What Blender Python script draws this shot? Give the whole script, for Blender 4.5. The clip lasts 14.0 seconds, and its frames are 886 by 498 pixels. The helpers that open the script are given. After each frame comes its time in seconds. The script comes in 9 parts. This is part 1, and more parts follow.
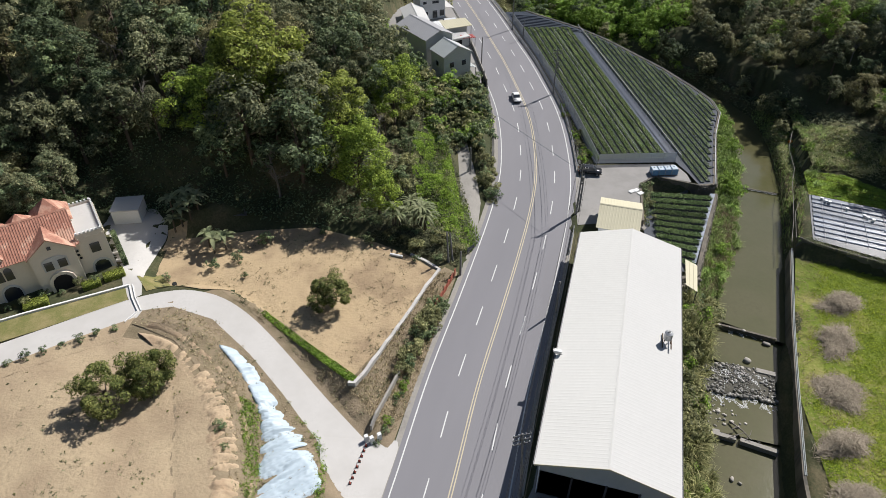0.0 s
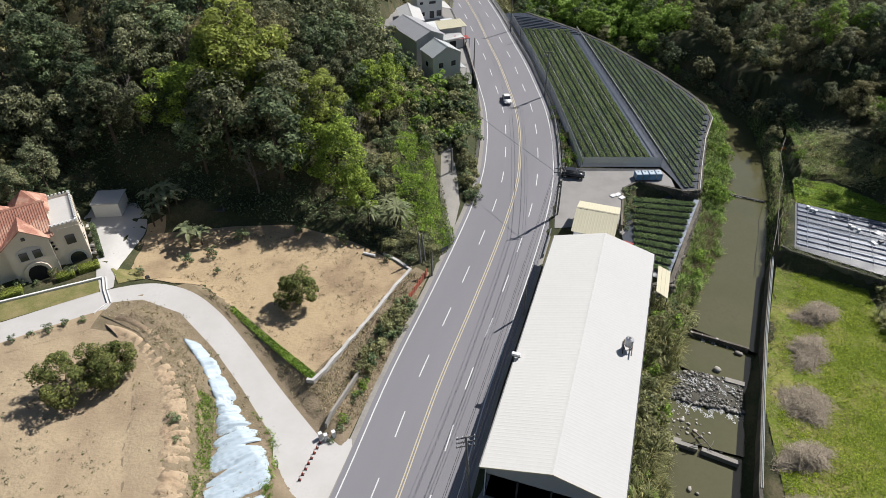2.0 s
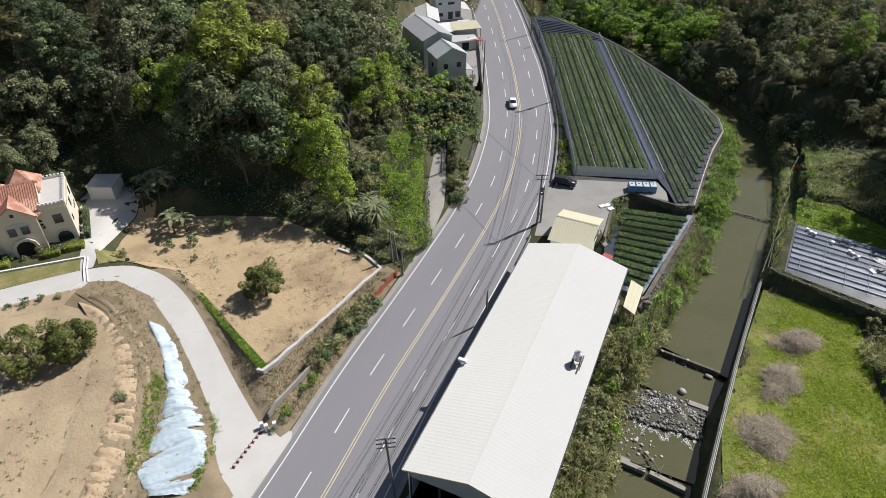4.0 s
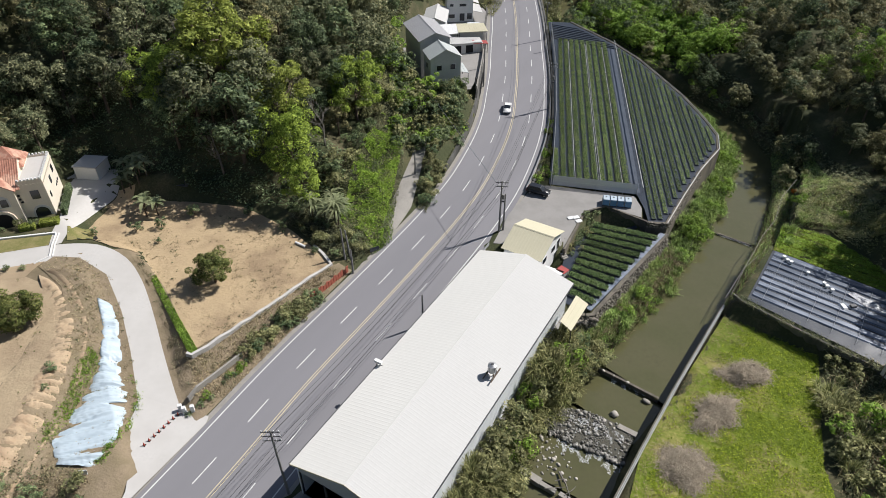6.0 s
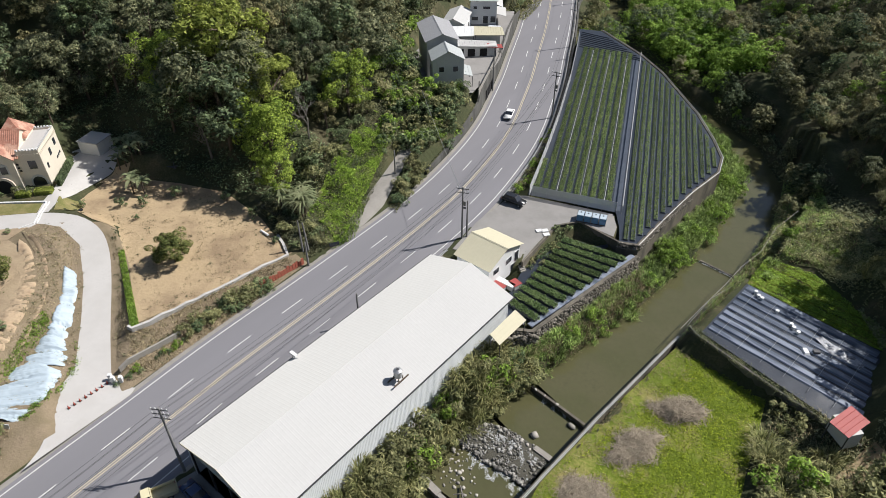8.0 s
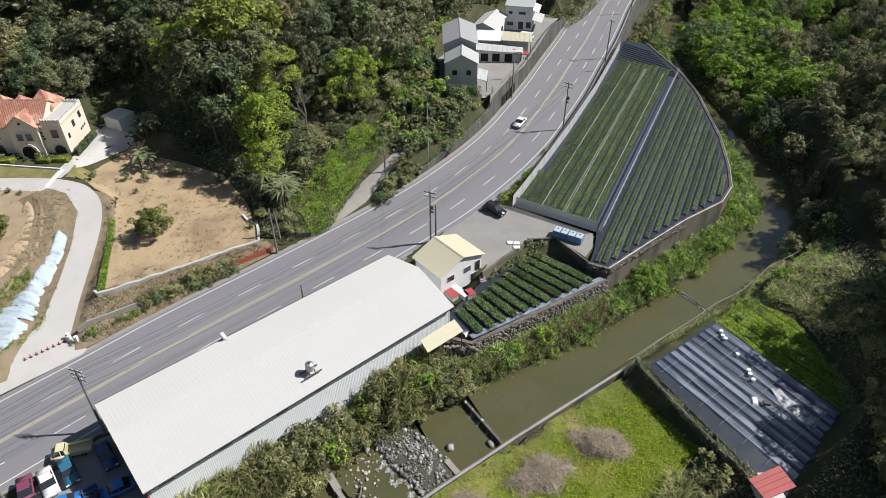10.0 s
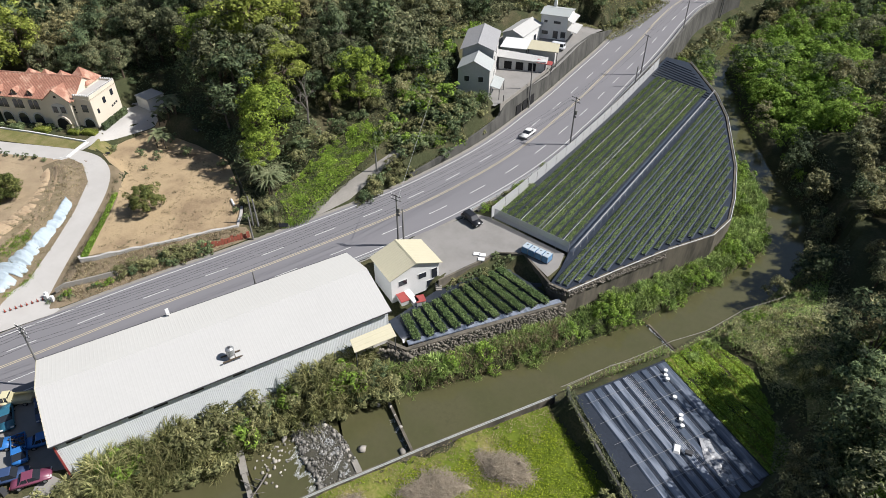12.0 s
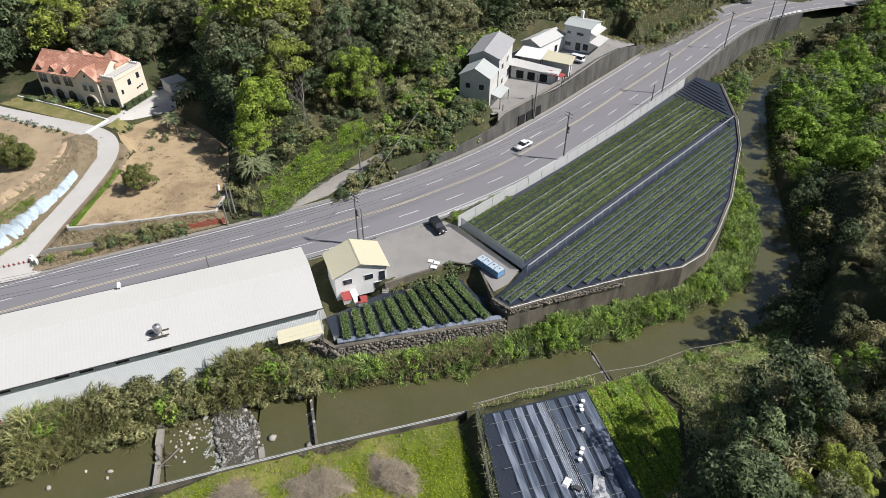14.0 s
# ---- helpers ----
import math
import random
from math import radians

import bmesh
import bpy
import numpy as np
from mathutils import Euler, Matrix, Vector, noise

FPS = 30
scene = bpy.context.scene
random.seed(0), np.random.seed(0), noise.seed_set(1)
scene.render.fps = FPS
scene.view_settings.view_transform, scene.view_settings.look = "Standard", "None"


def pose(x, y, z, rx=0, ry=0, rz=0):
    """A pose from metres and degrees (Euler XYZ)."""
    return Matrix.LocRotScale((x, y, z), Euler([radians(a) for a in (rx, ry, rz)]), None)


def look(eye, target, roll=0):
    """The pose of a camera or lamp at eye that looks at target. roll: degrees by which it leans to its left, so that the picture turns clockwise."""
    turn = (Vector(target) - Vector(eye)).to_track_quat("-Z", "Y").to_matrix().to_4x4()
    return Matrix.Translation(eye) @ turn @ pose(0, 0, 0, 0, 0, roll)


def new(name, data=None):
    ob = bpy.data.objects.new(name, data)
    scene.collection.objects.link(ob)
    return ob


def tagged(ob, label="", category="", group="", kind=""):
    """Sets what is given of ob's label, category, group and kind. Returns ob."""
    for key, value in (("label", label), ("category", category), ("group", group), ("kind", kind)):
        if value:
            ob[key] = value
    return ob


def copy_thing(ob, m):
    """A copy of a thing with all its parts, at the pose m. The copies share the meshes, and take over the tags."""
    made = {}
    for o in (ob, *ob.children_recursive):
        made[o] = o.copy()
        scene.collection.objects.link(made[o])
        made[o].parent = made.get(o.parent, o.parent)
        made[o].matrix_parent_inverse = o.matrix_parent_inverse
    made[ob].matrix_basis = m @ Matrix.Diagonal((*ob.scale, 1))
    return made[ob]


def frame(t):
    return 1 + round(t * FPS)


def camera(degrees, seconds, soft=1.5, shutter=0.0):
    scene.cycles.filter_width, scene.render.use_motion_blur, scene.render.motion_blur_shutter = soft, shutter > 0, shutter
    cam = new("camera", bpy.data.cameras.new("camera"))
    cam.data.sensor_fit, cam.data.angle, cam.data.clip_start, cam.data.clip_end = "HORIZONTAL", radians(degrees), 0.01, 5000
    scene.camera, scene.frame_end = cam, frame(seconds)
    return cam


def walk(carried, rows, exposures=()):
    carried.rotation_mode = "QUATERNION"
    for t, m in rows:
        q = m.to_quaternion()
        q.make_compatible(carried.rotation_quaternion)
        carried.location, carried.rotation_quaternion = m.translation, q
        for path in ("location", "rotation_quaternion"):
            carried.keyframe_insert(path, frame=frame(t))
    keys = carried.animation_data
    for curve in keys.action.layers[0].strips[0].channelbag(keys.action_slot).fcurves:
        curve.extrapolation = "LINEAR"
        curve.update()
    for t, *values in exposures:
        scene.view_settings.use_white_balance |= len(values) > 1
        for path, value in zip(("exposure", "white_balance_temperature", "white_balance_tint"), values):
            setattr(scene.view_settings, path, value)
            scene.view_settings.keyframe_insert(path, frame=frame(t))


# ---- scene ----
cam = camera(69.1, 14.0, 0.5)
METRES, EYE, TILT, LEAN, TURN = 120.0, 68.0, -89.0545, -8.7911, 6.9671
ROWS = [
    (0.0, 0.0, 0.0, 0.0, 8.65, 50.94, 7.09),
    (0.5, 0.0125, 0.002, -0.0013, 8.67, 50.95, 6.65),
    (1.0, 0.0268, 0.0042, -0.003, 8.68, 50.96, 6.23),
    (1.5, 0.0434, 0.0067, -0.0049, 8.68, 50.97, 5.73),
    (2.0, 0.0626, 0.0097, -0.0066, 8.7, 50.99, 4.88),
    (2.5, 0.0845, 0.0131, -0.0078, 8.72, 51.0, 3.71),
    (3.0, 0.1093, 0.0169, -0.0085, 8.77, 51.01, 2.22),
    (5.5, 0.2718, 0.0414, 0.001, 8.95, 51.04, -5.76),
    (6.0, 0.3095, 0.0469, 0.0065, 8.96, 51.04, -7.56),
    (6.5, 0.3477, 0.0522, 0.0139, 8.97, 51.03, -9.56),
    (7.0, 0.3864, 0.0582, 0.0226, 8.99, 51.02, -11.64),
    (7.5, 0.4255, 0.0642, 0.033, 9.0, 51.02, -13.77),
    (8.0, 0.4654, 0.0696, 0.0451, 9.03, 50.98, -16.03),
    (10.5, 0.6582, 0.0966, 0.1308, 9.3, 50.89, -28.41),
    (11.0, 0.6951, 0.1006, 0.1534, 9.36, 50.84, -30.94),
    (11.5, 0.7313, 0.1045, 0.1777, 9.42, 50.79, -33.48),
    (12.0, 0.7668, 0.1084, 0.2037, 9.49, 50.74, -35.94),
    (12.5, 0.8016, 0.1116, 0.2312, 9.53, 50.68, -38.35),
    (13.0, 0.8353, 0.115, 0.2603, 9.58, 50.66, -40.72),
    (13.5, 0.8682, 0.1183, 0.2907, 9.65, 50.61, -43.07),
    (14.0, 0.9003, 0.1209, 0.3224, 9.71, 50.54, -45.33),
]
walk(cam, [(t, pose(0, 0, EYE, TILT, LEAN, TURN) @ pose(METRES * x, METRES * y, METRES * z, 90 + pitch, roll, yaw)) for t, x, y, z, yaw, pitch, roll in ROWS])
from mathutils.geometry import delaunay_2d_cdt

# ---- world and sun ----
SUN_EL, SUN_AZ = radians(47), math.atan2(0.77, 0.64)
world = bpy.data.worlds.new("sky")
scene.world = world
world.use_nodes = True
wn = world.node_tree.nodes
sky = wn.new("ShaderNodeTexSky")
sky.sky_type = "NISHITA"
sky.sun_disc = False
sky.sun_elevation, sky.sun_rotation = SUN_EL, SUN_AZ
world.node_tree.links.new(sky.outputs[0], wn["Background"].inputs[0])
wn["Background"].inputs[1].default_value = 0.062
sun_data = bpy.data.lights.new("sun", "SUN")
sun_data.energy, sun_data.angle, sun_data.color = 5.0, radians(0.53), (1.0, 0.965, 0.93)
sun = new("sun", sun_data)
sun.matrix_world = look((120, 100, 130), (120 - math.sin(SUN_AZ) * math.cos(SUN_EL), 100 - math.cos(SUN_AZ) * math.cos(SUN_EL), 130 - math.sin(SUN_EL)))
scene.view_settings.exposure = 0.38


# ---- materials ----
def mat(name, col, rough=0.85, var=0.2, fine=6.0, coarse=0.5, bump=0.0, metal=0.0, col2=None, mix=(0.42, 0.62), rand=0.0, island=0.0, thin=0.0, spec=0.3, stretch=(1, 1, 1), turn=0.0):
    """A surface: col varies by var at two scales, with patches of col2; rand varies by object, island by loose piece; thin lets light through."""
    m = bpy.data.materials.new(name)
    m.use_nodes = True
    t = m.node_tree
    n, ln = t.nodes, t.links.new
    b = n["Principled BSDF"]
    b.inputs["Roughness"].default_value, b.inputs["Metallic"].default_value = rough, metal
    b.inputs["Specular IOR Level"].default_value = spec
    geo = n.new("ShaderNodeNewGeometry")
    sc = n.new("ShaderNodeMapping")
    sc.vector_type = "TEXTURE"
    sc.inputs["Rotation"].default_value = (0, 0, radians(turn))
    sc.inputs["Scale"].default_value = tuple(1 / q for q in stretch)
    ln(geo.outputs["Position"], sc.inputs["Vector"])

    def noise_tex(scale, detail):
        q = n.new("ShaderNodeTexNoise")
        q.inputs["Scale"].default_value, q.inputs["Detail"].default_value, q.inputs["Roughness"].default_value = scale, detail, 0.62
        ln(sc.outputs[0], q.inputs["Vector"])
        return q.outputs["Fac"]

    def math_node(op, a, c):
        q = n.new("ShaderNodeMath")
        q.operation = op
        for k, v in enumerate((a, c)):
            if isinstance(v, (int, float)):
                q.inputs[k].default_value = v
            else:
                ln(v, q.inputs[k])
        return q.outputs[0]

    f1, f2 = noise_tex(fine, 4), noise_tex(coarse, 3)
    tone = math_node("ADD", math_node("MULTIPLY", math_node("SUBTRACT", f1, 0.5), 2.4 * var), math_node("MULTIPLY", math_node("SUBTRACT", f2, 0.5), 2.0 * var))
    tone = math_node("ADD", tone, 1.0)
    if rand:
        oi = n.new("ShaderNodeObjectInfo")
        tone = math_node("MULTIPLY", tone, math_node("ADD", math_node("MULTIPLY", math_node("SUBTRACT", oi.outputs["Random"], 0.5), 2 * rand), 1.0))
    if island:
        tone = math_node("MULTIPLY", tone, math_node("ADD", math_node("MULTIPLY", math_node("SUBTRACT", geo.outputs["Random Per Island"], 0.5), 2 * island), 1.0))
    base = n.new("ShaderNodeMix")
    base.data_type = "RGBA"
    base.inputs["A"].default_value = (*col, 1)
    base.inputs["B"].default_value = (*(col2 or col), 1)
    if col2:
        r = n.new("ShaderNodeMapRange")
        r.inputs["From Min"].default_value, r.inputs["From Max"].default_value = mix
        if island:
            ln(math_node("ADD", math_node("MULTIPLY", f2, 0.7), math_node("MULTIPLY", geo.outputs["Random Per Island"], 0.3)), r.inputs["Value"])
        else:
            ln(math_node("ADD", math_node("MULTIPLY", f2, 0.72), math_node("MULTIPLY", f1, 0.28)), r.inputs["Value"])
        ln(r.outputs[0], base.inputs["Factor"])
    else:
        base.inputs["Factor"].default_value = 0.0
    sh = n.new("ShaderNodeVectorMath")
    sh.operation = "SCALE"
    ln(base.outputs["Result"], sh.inputs[0])
    ln(tone, sh.inputs["Scale"])
    ln(sh.outputs[0], b.inputs["Base Color"])
    if bump:
        bp = n.new("ShaderNodeBump")
        bp.inputs["Strength"].default_value, bp.inputs["Distance"].default_value = 0.7, bump
        ln(f1, bp.inputs["Height"])
        ln(bp.outputs[0], b.inputs["Normal"])
    if thin:
        tr = n.new("ShaderNodeBsdfTranslucent")
        ln(sh.outputs[0], tr.inputs["Color"])
        ms = n.new("ShaderNodeMixShader")
        ms.inputs[0].default_value = thin
        ln(b.outputs[0], ms.inputs[1])
        ln(tr.outputs[0], ms.inputs[2])
        ln(ms.outputs[0], n["Material Output"].inputs["Surface"])
    return m


M_GROUND = mat("mixed_ground", (0.045, 0.052, 0.022), 0.95, 0.4, 3.0, 0.15, 0.08, col2=(0.085, 0.072, 0.04), mix=(0.48, 0.66))
M_SOIL = mat("dry_soil", (0.395, 0.30, 0.182), 0.95, 0.3, 2.2, 0.13, 0.12, col2=(0.22, 0.16, 0.10), mix=(0.46, 0.62))
M_MOUND = mat("pale_soil", (0.375, 0.295, 0.192), 0.95, 0.36, 2.6, 0.16, 0.14, col2=(0.25, 0.19, 0.125), mix=(0.44, 0.62))
M_SCRUB = mat("dry_scrub_soil", (0.245, 0.192, 0.13), 0.95, 0.38, 3.6, 0.4, 0.12, col2=(0.155, 0.125, 0.078), mix=(0.42, 0.62))
M_ASPHALT = mat("asphalt", (0.203, 0.199, 0.212), 0.9, 0.08, 9.0, 0.12, 0.004, col2=(0.178, 0.175, 0.186), mix=(0.4, 0.6), stretch=(1.0, 0.2, 1), turn=-14.0)
M_PAINT = mat("white_road_paint", (0.562, 0.562, 0.546), 0.7, 0.08, 5)
M_YELLOW = mat("yellow_road_paint", (0.46, 0.40, 0.28), 0.7, 0.12, 5)
M_CONC = mat("pale_concrete", (0.455, 0.44, 0.42), 0.9, 0.1, 3.0, 0.2, 0.004, col2=(0.405, 0.39, 0.37), mix=(0.45, 0.6))
M_GUTTER = mat("gutter_concrete", (0.257, 0.242, 0.218), 0.9, 0.2, 3.0, 0.4, 0.01)
M_YARD = mat("yard_concrete", (0.265, 0.254, 0.242), 0.9, 0.12, 2.0, 0.25, 0.004, col2=(0.211, 0.203, 0.191))
M_WALLCON = mat("stained_concrete", (0.17, 0.15, 0.12), 0.9, 0.34, 2.0, 0.35, 0.03, col2=(0.065, 0.06, 0.05), mix=(0.42, 0.6), stretch=(1, 1, 0.25))
M_WALLDARK = mat("dark_stained_concrete", (0.125, 0.122, 0.112), 0.9, 0.34, 2.0, 0.35, 0.03, col2=(0.05, 0.05, 0.046), mix=(0.42, 0.6), stretch=(1, 1, 0.25))
M_STONE = mat("rubble_stone", (0.164, 0.148, 0.125), 0.9, 0.2, 5, 0.6, 0.02, island=0.45)
M_LAWN = mat("dry_lawn", (0.15, 0.15, 0.05), 0.95, 0.25, 5.0, 0.4, 0.05, col2=(0.215, 0.18, 0.085))
M_GRASSF = mat("green_meadow", (0.115, 0.155, 0.014), 0.95, 0.4, 2.2, 0.22, 0.1, col2=(0.205, 0.18, 0.065), mix=(0.46, 0.64))
M_WATER = mat("river_water", (0.088, 0.084, 0.042), 0.08, 0.2, 1.5, 0.15, 0.012, col2=(0.07, 0.07, 0.032), spec=0.5)
M_PLASTIC = mat("black_mulch_film", (0.025, 0.031, 0.043), 0.36, 0.35, 3.0, 0.4, 0.03, spec=0.55)
# pale blue streaks in the colour stand in for sky reflected on the film
M_FILM = mat("mulch_film_sky_sheen", (0.24, 0.272, 0.335), 0.34, 0.5, 2.6, 0.5, 0.05, col2=(0.06, 0.076, 0.105), mix=(0.45, 0.56), spec=0.6, stretch=(0.12, 1.0, 1.0), turn=-24.0)
M_TARP = mat("pale_blue_tarp", (0.385, 0.455, 0.505), 0.45, 0.05, 2.0, 0.4, 0.02)
# warehouse slopes: colour lifted on the shaded side, lowered on the sunlit one
M_ROOFW = mat("cream_roof_lightened", (0.60, 0.592, 0.56), 0.7, 0.04, 2.0, 0.12, spec=0.08)
M_ROOFW2 = mat("white_roof_toned_down", (0.455, 0.452, 0.44), 0.7, 0.04, 2.0, 0.12, spec=0.08)
M_METALWALL = mat("pale_metal_siding", (0.70, 0.73, 0.75), 0.55, 0.06, 2.0, 0.3, stretch=(1, 1, 0.3))
M_ROOFY = mat("pale_yellow_roof", (0.50, 0.468, 0.345), 0.7, 0.05, 2.0, 0.2, spec=0.1)
M_ROOFG = mat("grey_metal_roof", (0.312, 0.312, 0.320), 0.5, 0.08, 2.0, 0.3)
M_ROOFP = mat("pale_grey_roof", (0.390, 0.413, 0.406), 0.5, 0.06, 2.0, 0.3)
M_TILE = mat("terracotta_tile", (0.325, 0.158, 0.112), 0.8, 0.4, 3.0, 0.5, 0.02, island=0.3, col2=(0.40, 0.245, 0.18), mix=(0.52, 0.6))
M_RED = mat("red_metal_roof", (0.31, 0.065, 0.06), 0.6, 0.15, 2.0, 0.4)
M_CREAM = mat("cream_render", (0.66, 0.60, 0.50), 0.85, 0.06, 3.0, 0.3, 0.005)
M_WHITE = mat("white_render", (0.65, 0.655, 0.65), 0.8, 0.06, 3.0, 0.3)
M_GREYWALL = mat("grey_render", (0.50, 0.50, 0.485), 0.85, 0.12, 2.5, 0.4)
M_GLASS = mat("dark_window_glass", (0.023, 0.027, 0.035), 0.12, 0.1, 1.0, spec=0.6)
M_DARK = mat("dark_interior", (0.016, 0.016, 0.017), 0.9, 0.1)
M_FRAME = mat("dark_metal", (0.078, 0.078, 0.082), 0.5, 0.1, metal=0.3)
M_GALV = mat("galvanised_steel", (0.390, 0.398, 0.406), 0.4, 0.1, metal=0.6)
M_POLE = mat("grey_concrete_pole", (0.187, 0.183, 0.176), 0.85, 0.12, 4.0)
M_BRICKRED = mat("red_painted_fence", (0.312, 0.094, 0.062), 0.8, 0.2)
M_BARK = mat("bark", (0.101, 0.078, 0.058), 0.95, 0.25, 4.0)
M_GREYWOOD = mat("grey_bare_wood", (0.172, 0.156, 0.140), 0.95, 0.2, 4.0)
M_HAY = mat("grey_straw", (0.265, 0.222, 0.165), 0.95, 0.3, 5.0, 0.8, 0.1, island=0.35)
M_RUBBER = mat("black_rubber", (0.016, 0.016, 0.016), 0.8, 0.1)
M_CABLE = mat("black_cable", (0.016, 0.016, 0.016), 0.6, 0.1)


def leaf(name, col, col2, thin=0.27, rand=0.3, coarse=0.35):
    col, col2 = ((1.06 * r, 1.05 * g, 1.2 * b) for r, g, b in (col, col2))
    return mat(name, col, 0.55, 0.22, 2.0, coarse, 0.0, col2=col2, mix=(0.35, 0.65), rand=rand, island=0.5, thin=thin, spec=0.12)


L_DARK = leaf("dark_leaves", (0.066, 0.1, 0.048), (0.142, 0.18, 0.08), 0.34, coarse=0.14)
L_MID = leaf("green_leaves", (0.09, 0.142, 0.064), (0.195, 0.235, 0.098), 0.34, coarse=0.14)
L_OLIVE = leaf("olive_leaves", (0.105, 0.13, 0.062), (0.205, 0.21, 0.102), 0.34, coarse=0.14)
L_BRIGHT = leaf("yellow_green_leaves", (0.225, 0.285, 0.052), (0.31, 0.345, 0.072), 0.4, 0.1)
L_LIME = leaf("fresh_green_leaves", (0.145, 0.25, 0.035), (0.23, 0.33, 0.055), 0.36, 0.15)
L_TREE = leaf("olive_green_leaves", (0.085, 0.115, 0.028), (0.165, 0.175, 0.05), 0.27, 0.1)
L_LUSH = leaf("glossy_green_leaves", (0.15, 0.225, 0.035), (0.26, 0.33, 0.05), 0.34, 0.1)
L_BROWN = leaf("brown_olive_leaves", (0.165, 0.158, 0.072), (0.265, 0.245, 0.105), 0.34, coarse=0.12)
L_BAMBOO = leaf("bamboo_leaves", (0.195, 0.212, 0.09), (0.315, 0.302, 0.14), coarse=0.2)
L_REED = leaf("reed_leaves", (0.18, 0.285, 0.068), (0.275, 0.35, 0.10))
L_CANE = leaf("cane_grass_blades", (0.165, 0.19, 0.062), (0.265, 0.255, 0.105))
L_PALE = leaf("pale_grass_leaves", (0.32, 0.375, 0.14), (0.46, 0.44, 0.215), 0.38)
L_MEADOW = leaf("meadow_leaves", (0.185, 0.27, 0.014), (0.27, 0.325, 0.024), 0.38, 0.1)
L_DRYSHRUB = leaf("dry_shrub_leaves", (0.155, 0.172, 0.066), (0.245, 0.24, 0.10))
L_WEED = leaf("bright_weed_leaves", (0.19, 0.32, 0.035), (0.28, 0.385, 0.06), 0.38, 0.1)
L_DRY = leaf("dry_grass_blades", (0.312, 0.250, 0.140), (0.265, 0.230, 0.117))
L_CROP = leaf("strawberry_leaves", (0.115, 0.175, 0.056), (0.18, 0.225, 0.078), 0.22)
L_TERRACE = leaf("dark_strawberry_leaves", (0.08, 0.132, 0.043), (0.13, 0.175, 0.06), 0.2)
L_PALM = leaf("palm_leaves", (0.156, 0.195, 0.086), (0.211, 0.222, 0.109))


# ---- mesh helpers ----
class Geo:
    """Collects corners and faces for one mesh."""

    def __init__(self):
        self.v, self.f = [], []

    def add(self, vs, fs):
        o = len(self.v)
        self.v.extend(tuple(p) for p in vs)
        self.f.extend(tuple(i + o for i in q) for q in fs)
        return self

    def box(self, x, y, z, sx, sy, sz, rz=0.0, taper=1.0):
        """A box on its base's middle (x, y, z)."""
        c, s = math.cos(radians(rz)), math.sin(radians(rz))
        vs = []
        for k, w in ((0, 1.0), (1, taper)):
            for dx, dy in ((-1, -1), (1, -1), (1, 1), (-1, 1)):
                a, b = dx * sx * w / 2, dy * sy * w / 2
                vs.append((x + a * c - b * s, y + a * s + b * c, z + k * sz))
        return self.add(vs, [(3, 2, 1, 0), (4, 5, 6, 7), (0, 1, 5, 4), (1, 2, 6, 5), (2, 3, 7, 6), (3, 0, 4, 7)])

    def tube(self, pts, radii, sides=6):
        pts = [Vector(p) for p in pts]
        rings = []
        for i, p in enumerate(pts):
            d = (pts[min(i + 1, len(pts) - 1)] - pts[max(i - 1, 0)]).normalized()
            a = d.cross(Vector((0, 0, 1)) if abs(d.z) < 0.9 else Vector((1, 0, 0))).normalized()
            b = d.cross(a)
            r = radii[i] if isinstance(radii, (list, tuple)) else radii
            rings.append([p + (a * math.cos(k * 2 * math.pi / sides) + b * math.sin(k * 2 * math.pi / sides)) * r for k in range(sides)])
        vs = [q for r in rings for q in r]
        fs = []
        for i in range(len(pts) - 1):
            for k in range(sides):
                fs.append((i * sides + k, i * sides + (k + 1) % sides, (i + 1) * sides + (k + 1) % sides, (i + 1) * sides + k))
        fs.append(tuple(range(sides))[::-1])
        fs.append(tuple((len(pts) - 1) * sides + k for k in range(sides)))
        return self.add(vs, fs)

    def prism(self, poly, z0, z1):
        """Upright prism over a plan polygon (counter-clockwise)."""
        n = len(poly)
        vs = [(x, y, z0) for x, y in poly] + [(x, y, z1) for x, y in poly]
        fs = [tuple(range(n))[::-1], tuple(range(n, 2 * n))] + [(i, (i + 1) % n, n + (i + 1) % n, n + i) for i in range(n)]
        return self.add(vs, fs)

    def extrude(self, poly, a, b, along):
        """Prism of a section polygon, pushed along local 'x' or 'y' from a to b. The section is (across, z)."""
        n = len(poly)
        vs = []
        for w in (a, b):
            vs += [((w, p, z) if along == "x" else (p, w, z)) for p, z in poly]
        fs = [tuple(range(n)), tuple(range(n, 2 * n))[::-1]] + [(i, n + i, n + (i + 1) % n, (i + 1) % n) for i in range(n)]
        return self.add(vs, fs)

    def mesh(self, name, material, smooth=False):
        me = bpy.data.meshes.new(name)
        me.from_pydata(self.v, [], self.f)
        me.validate()
        if material:
            me.materials.append(material)
        if smooth:
            me.shade_smooth()
        return me


def fix_normals(me):
    b = bmesh.new()
    b.from_mesh(me)
    bmesh.ops.recalc_face_normals(b, faces=b.faces)
    b.to_mesh(me)
    b.free()


def part(name, g, material, parent, label="", smooth=False):
    """One mesh object under a thing or a part."""
    me = g.mesh(name, material, smooth) if isinstance(g, Geo) else g
    if isinstance(g, Geo):
        fix_normals(me)
    ob = new(name, me)
    ob.parent = parent
    if label:
        tagged(ob, label)
    return ob


def thing(name, x, y, z, rz=0.0, label="", category="", group="", kind=""):
    ob = new(name)
    ob.empty_display_size = 0.3
    ob.matrix_basis = pose(x, y, z, 0, 0, rz)
    return tagged(ob, label, category, group, kind)


def solid(name, g, material, label="", category="", group="", kind="", smooth=False):
    me = g.mesh(name, material, smooth)
    fix_normals(me)
    return tagged(new(name, me), label, category, group, kind)


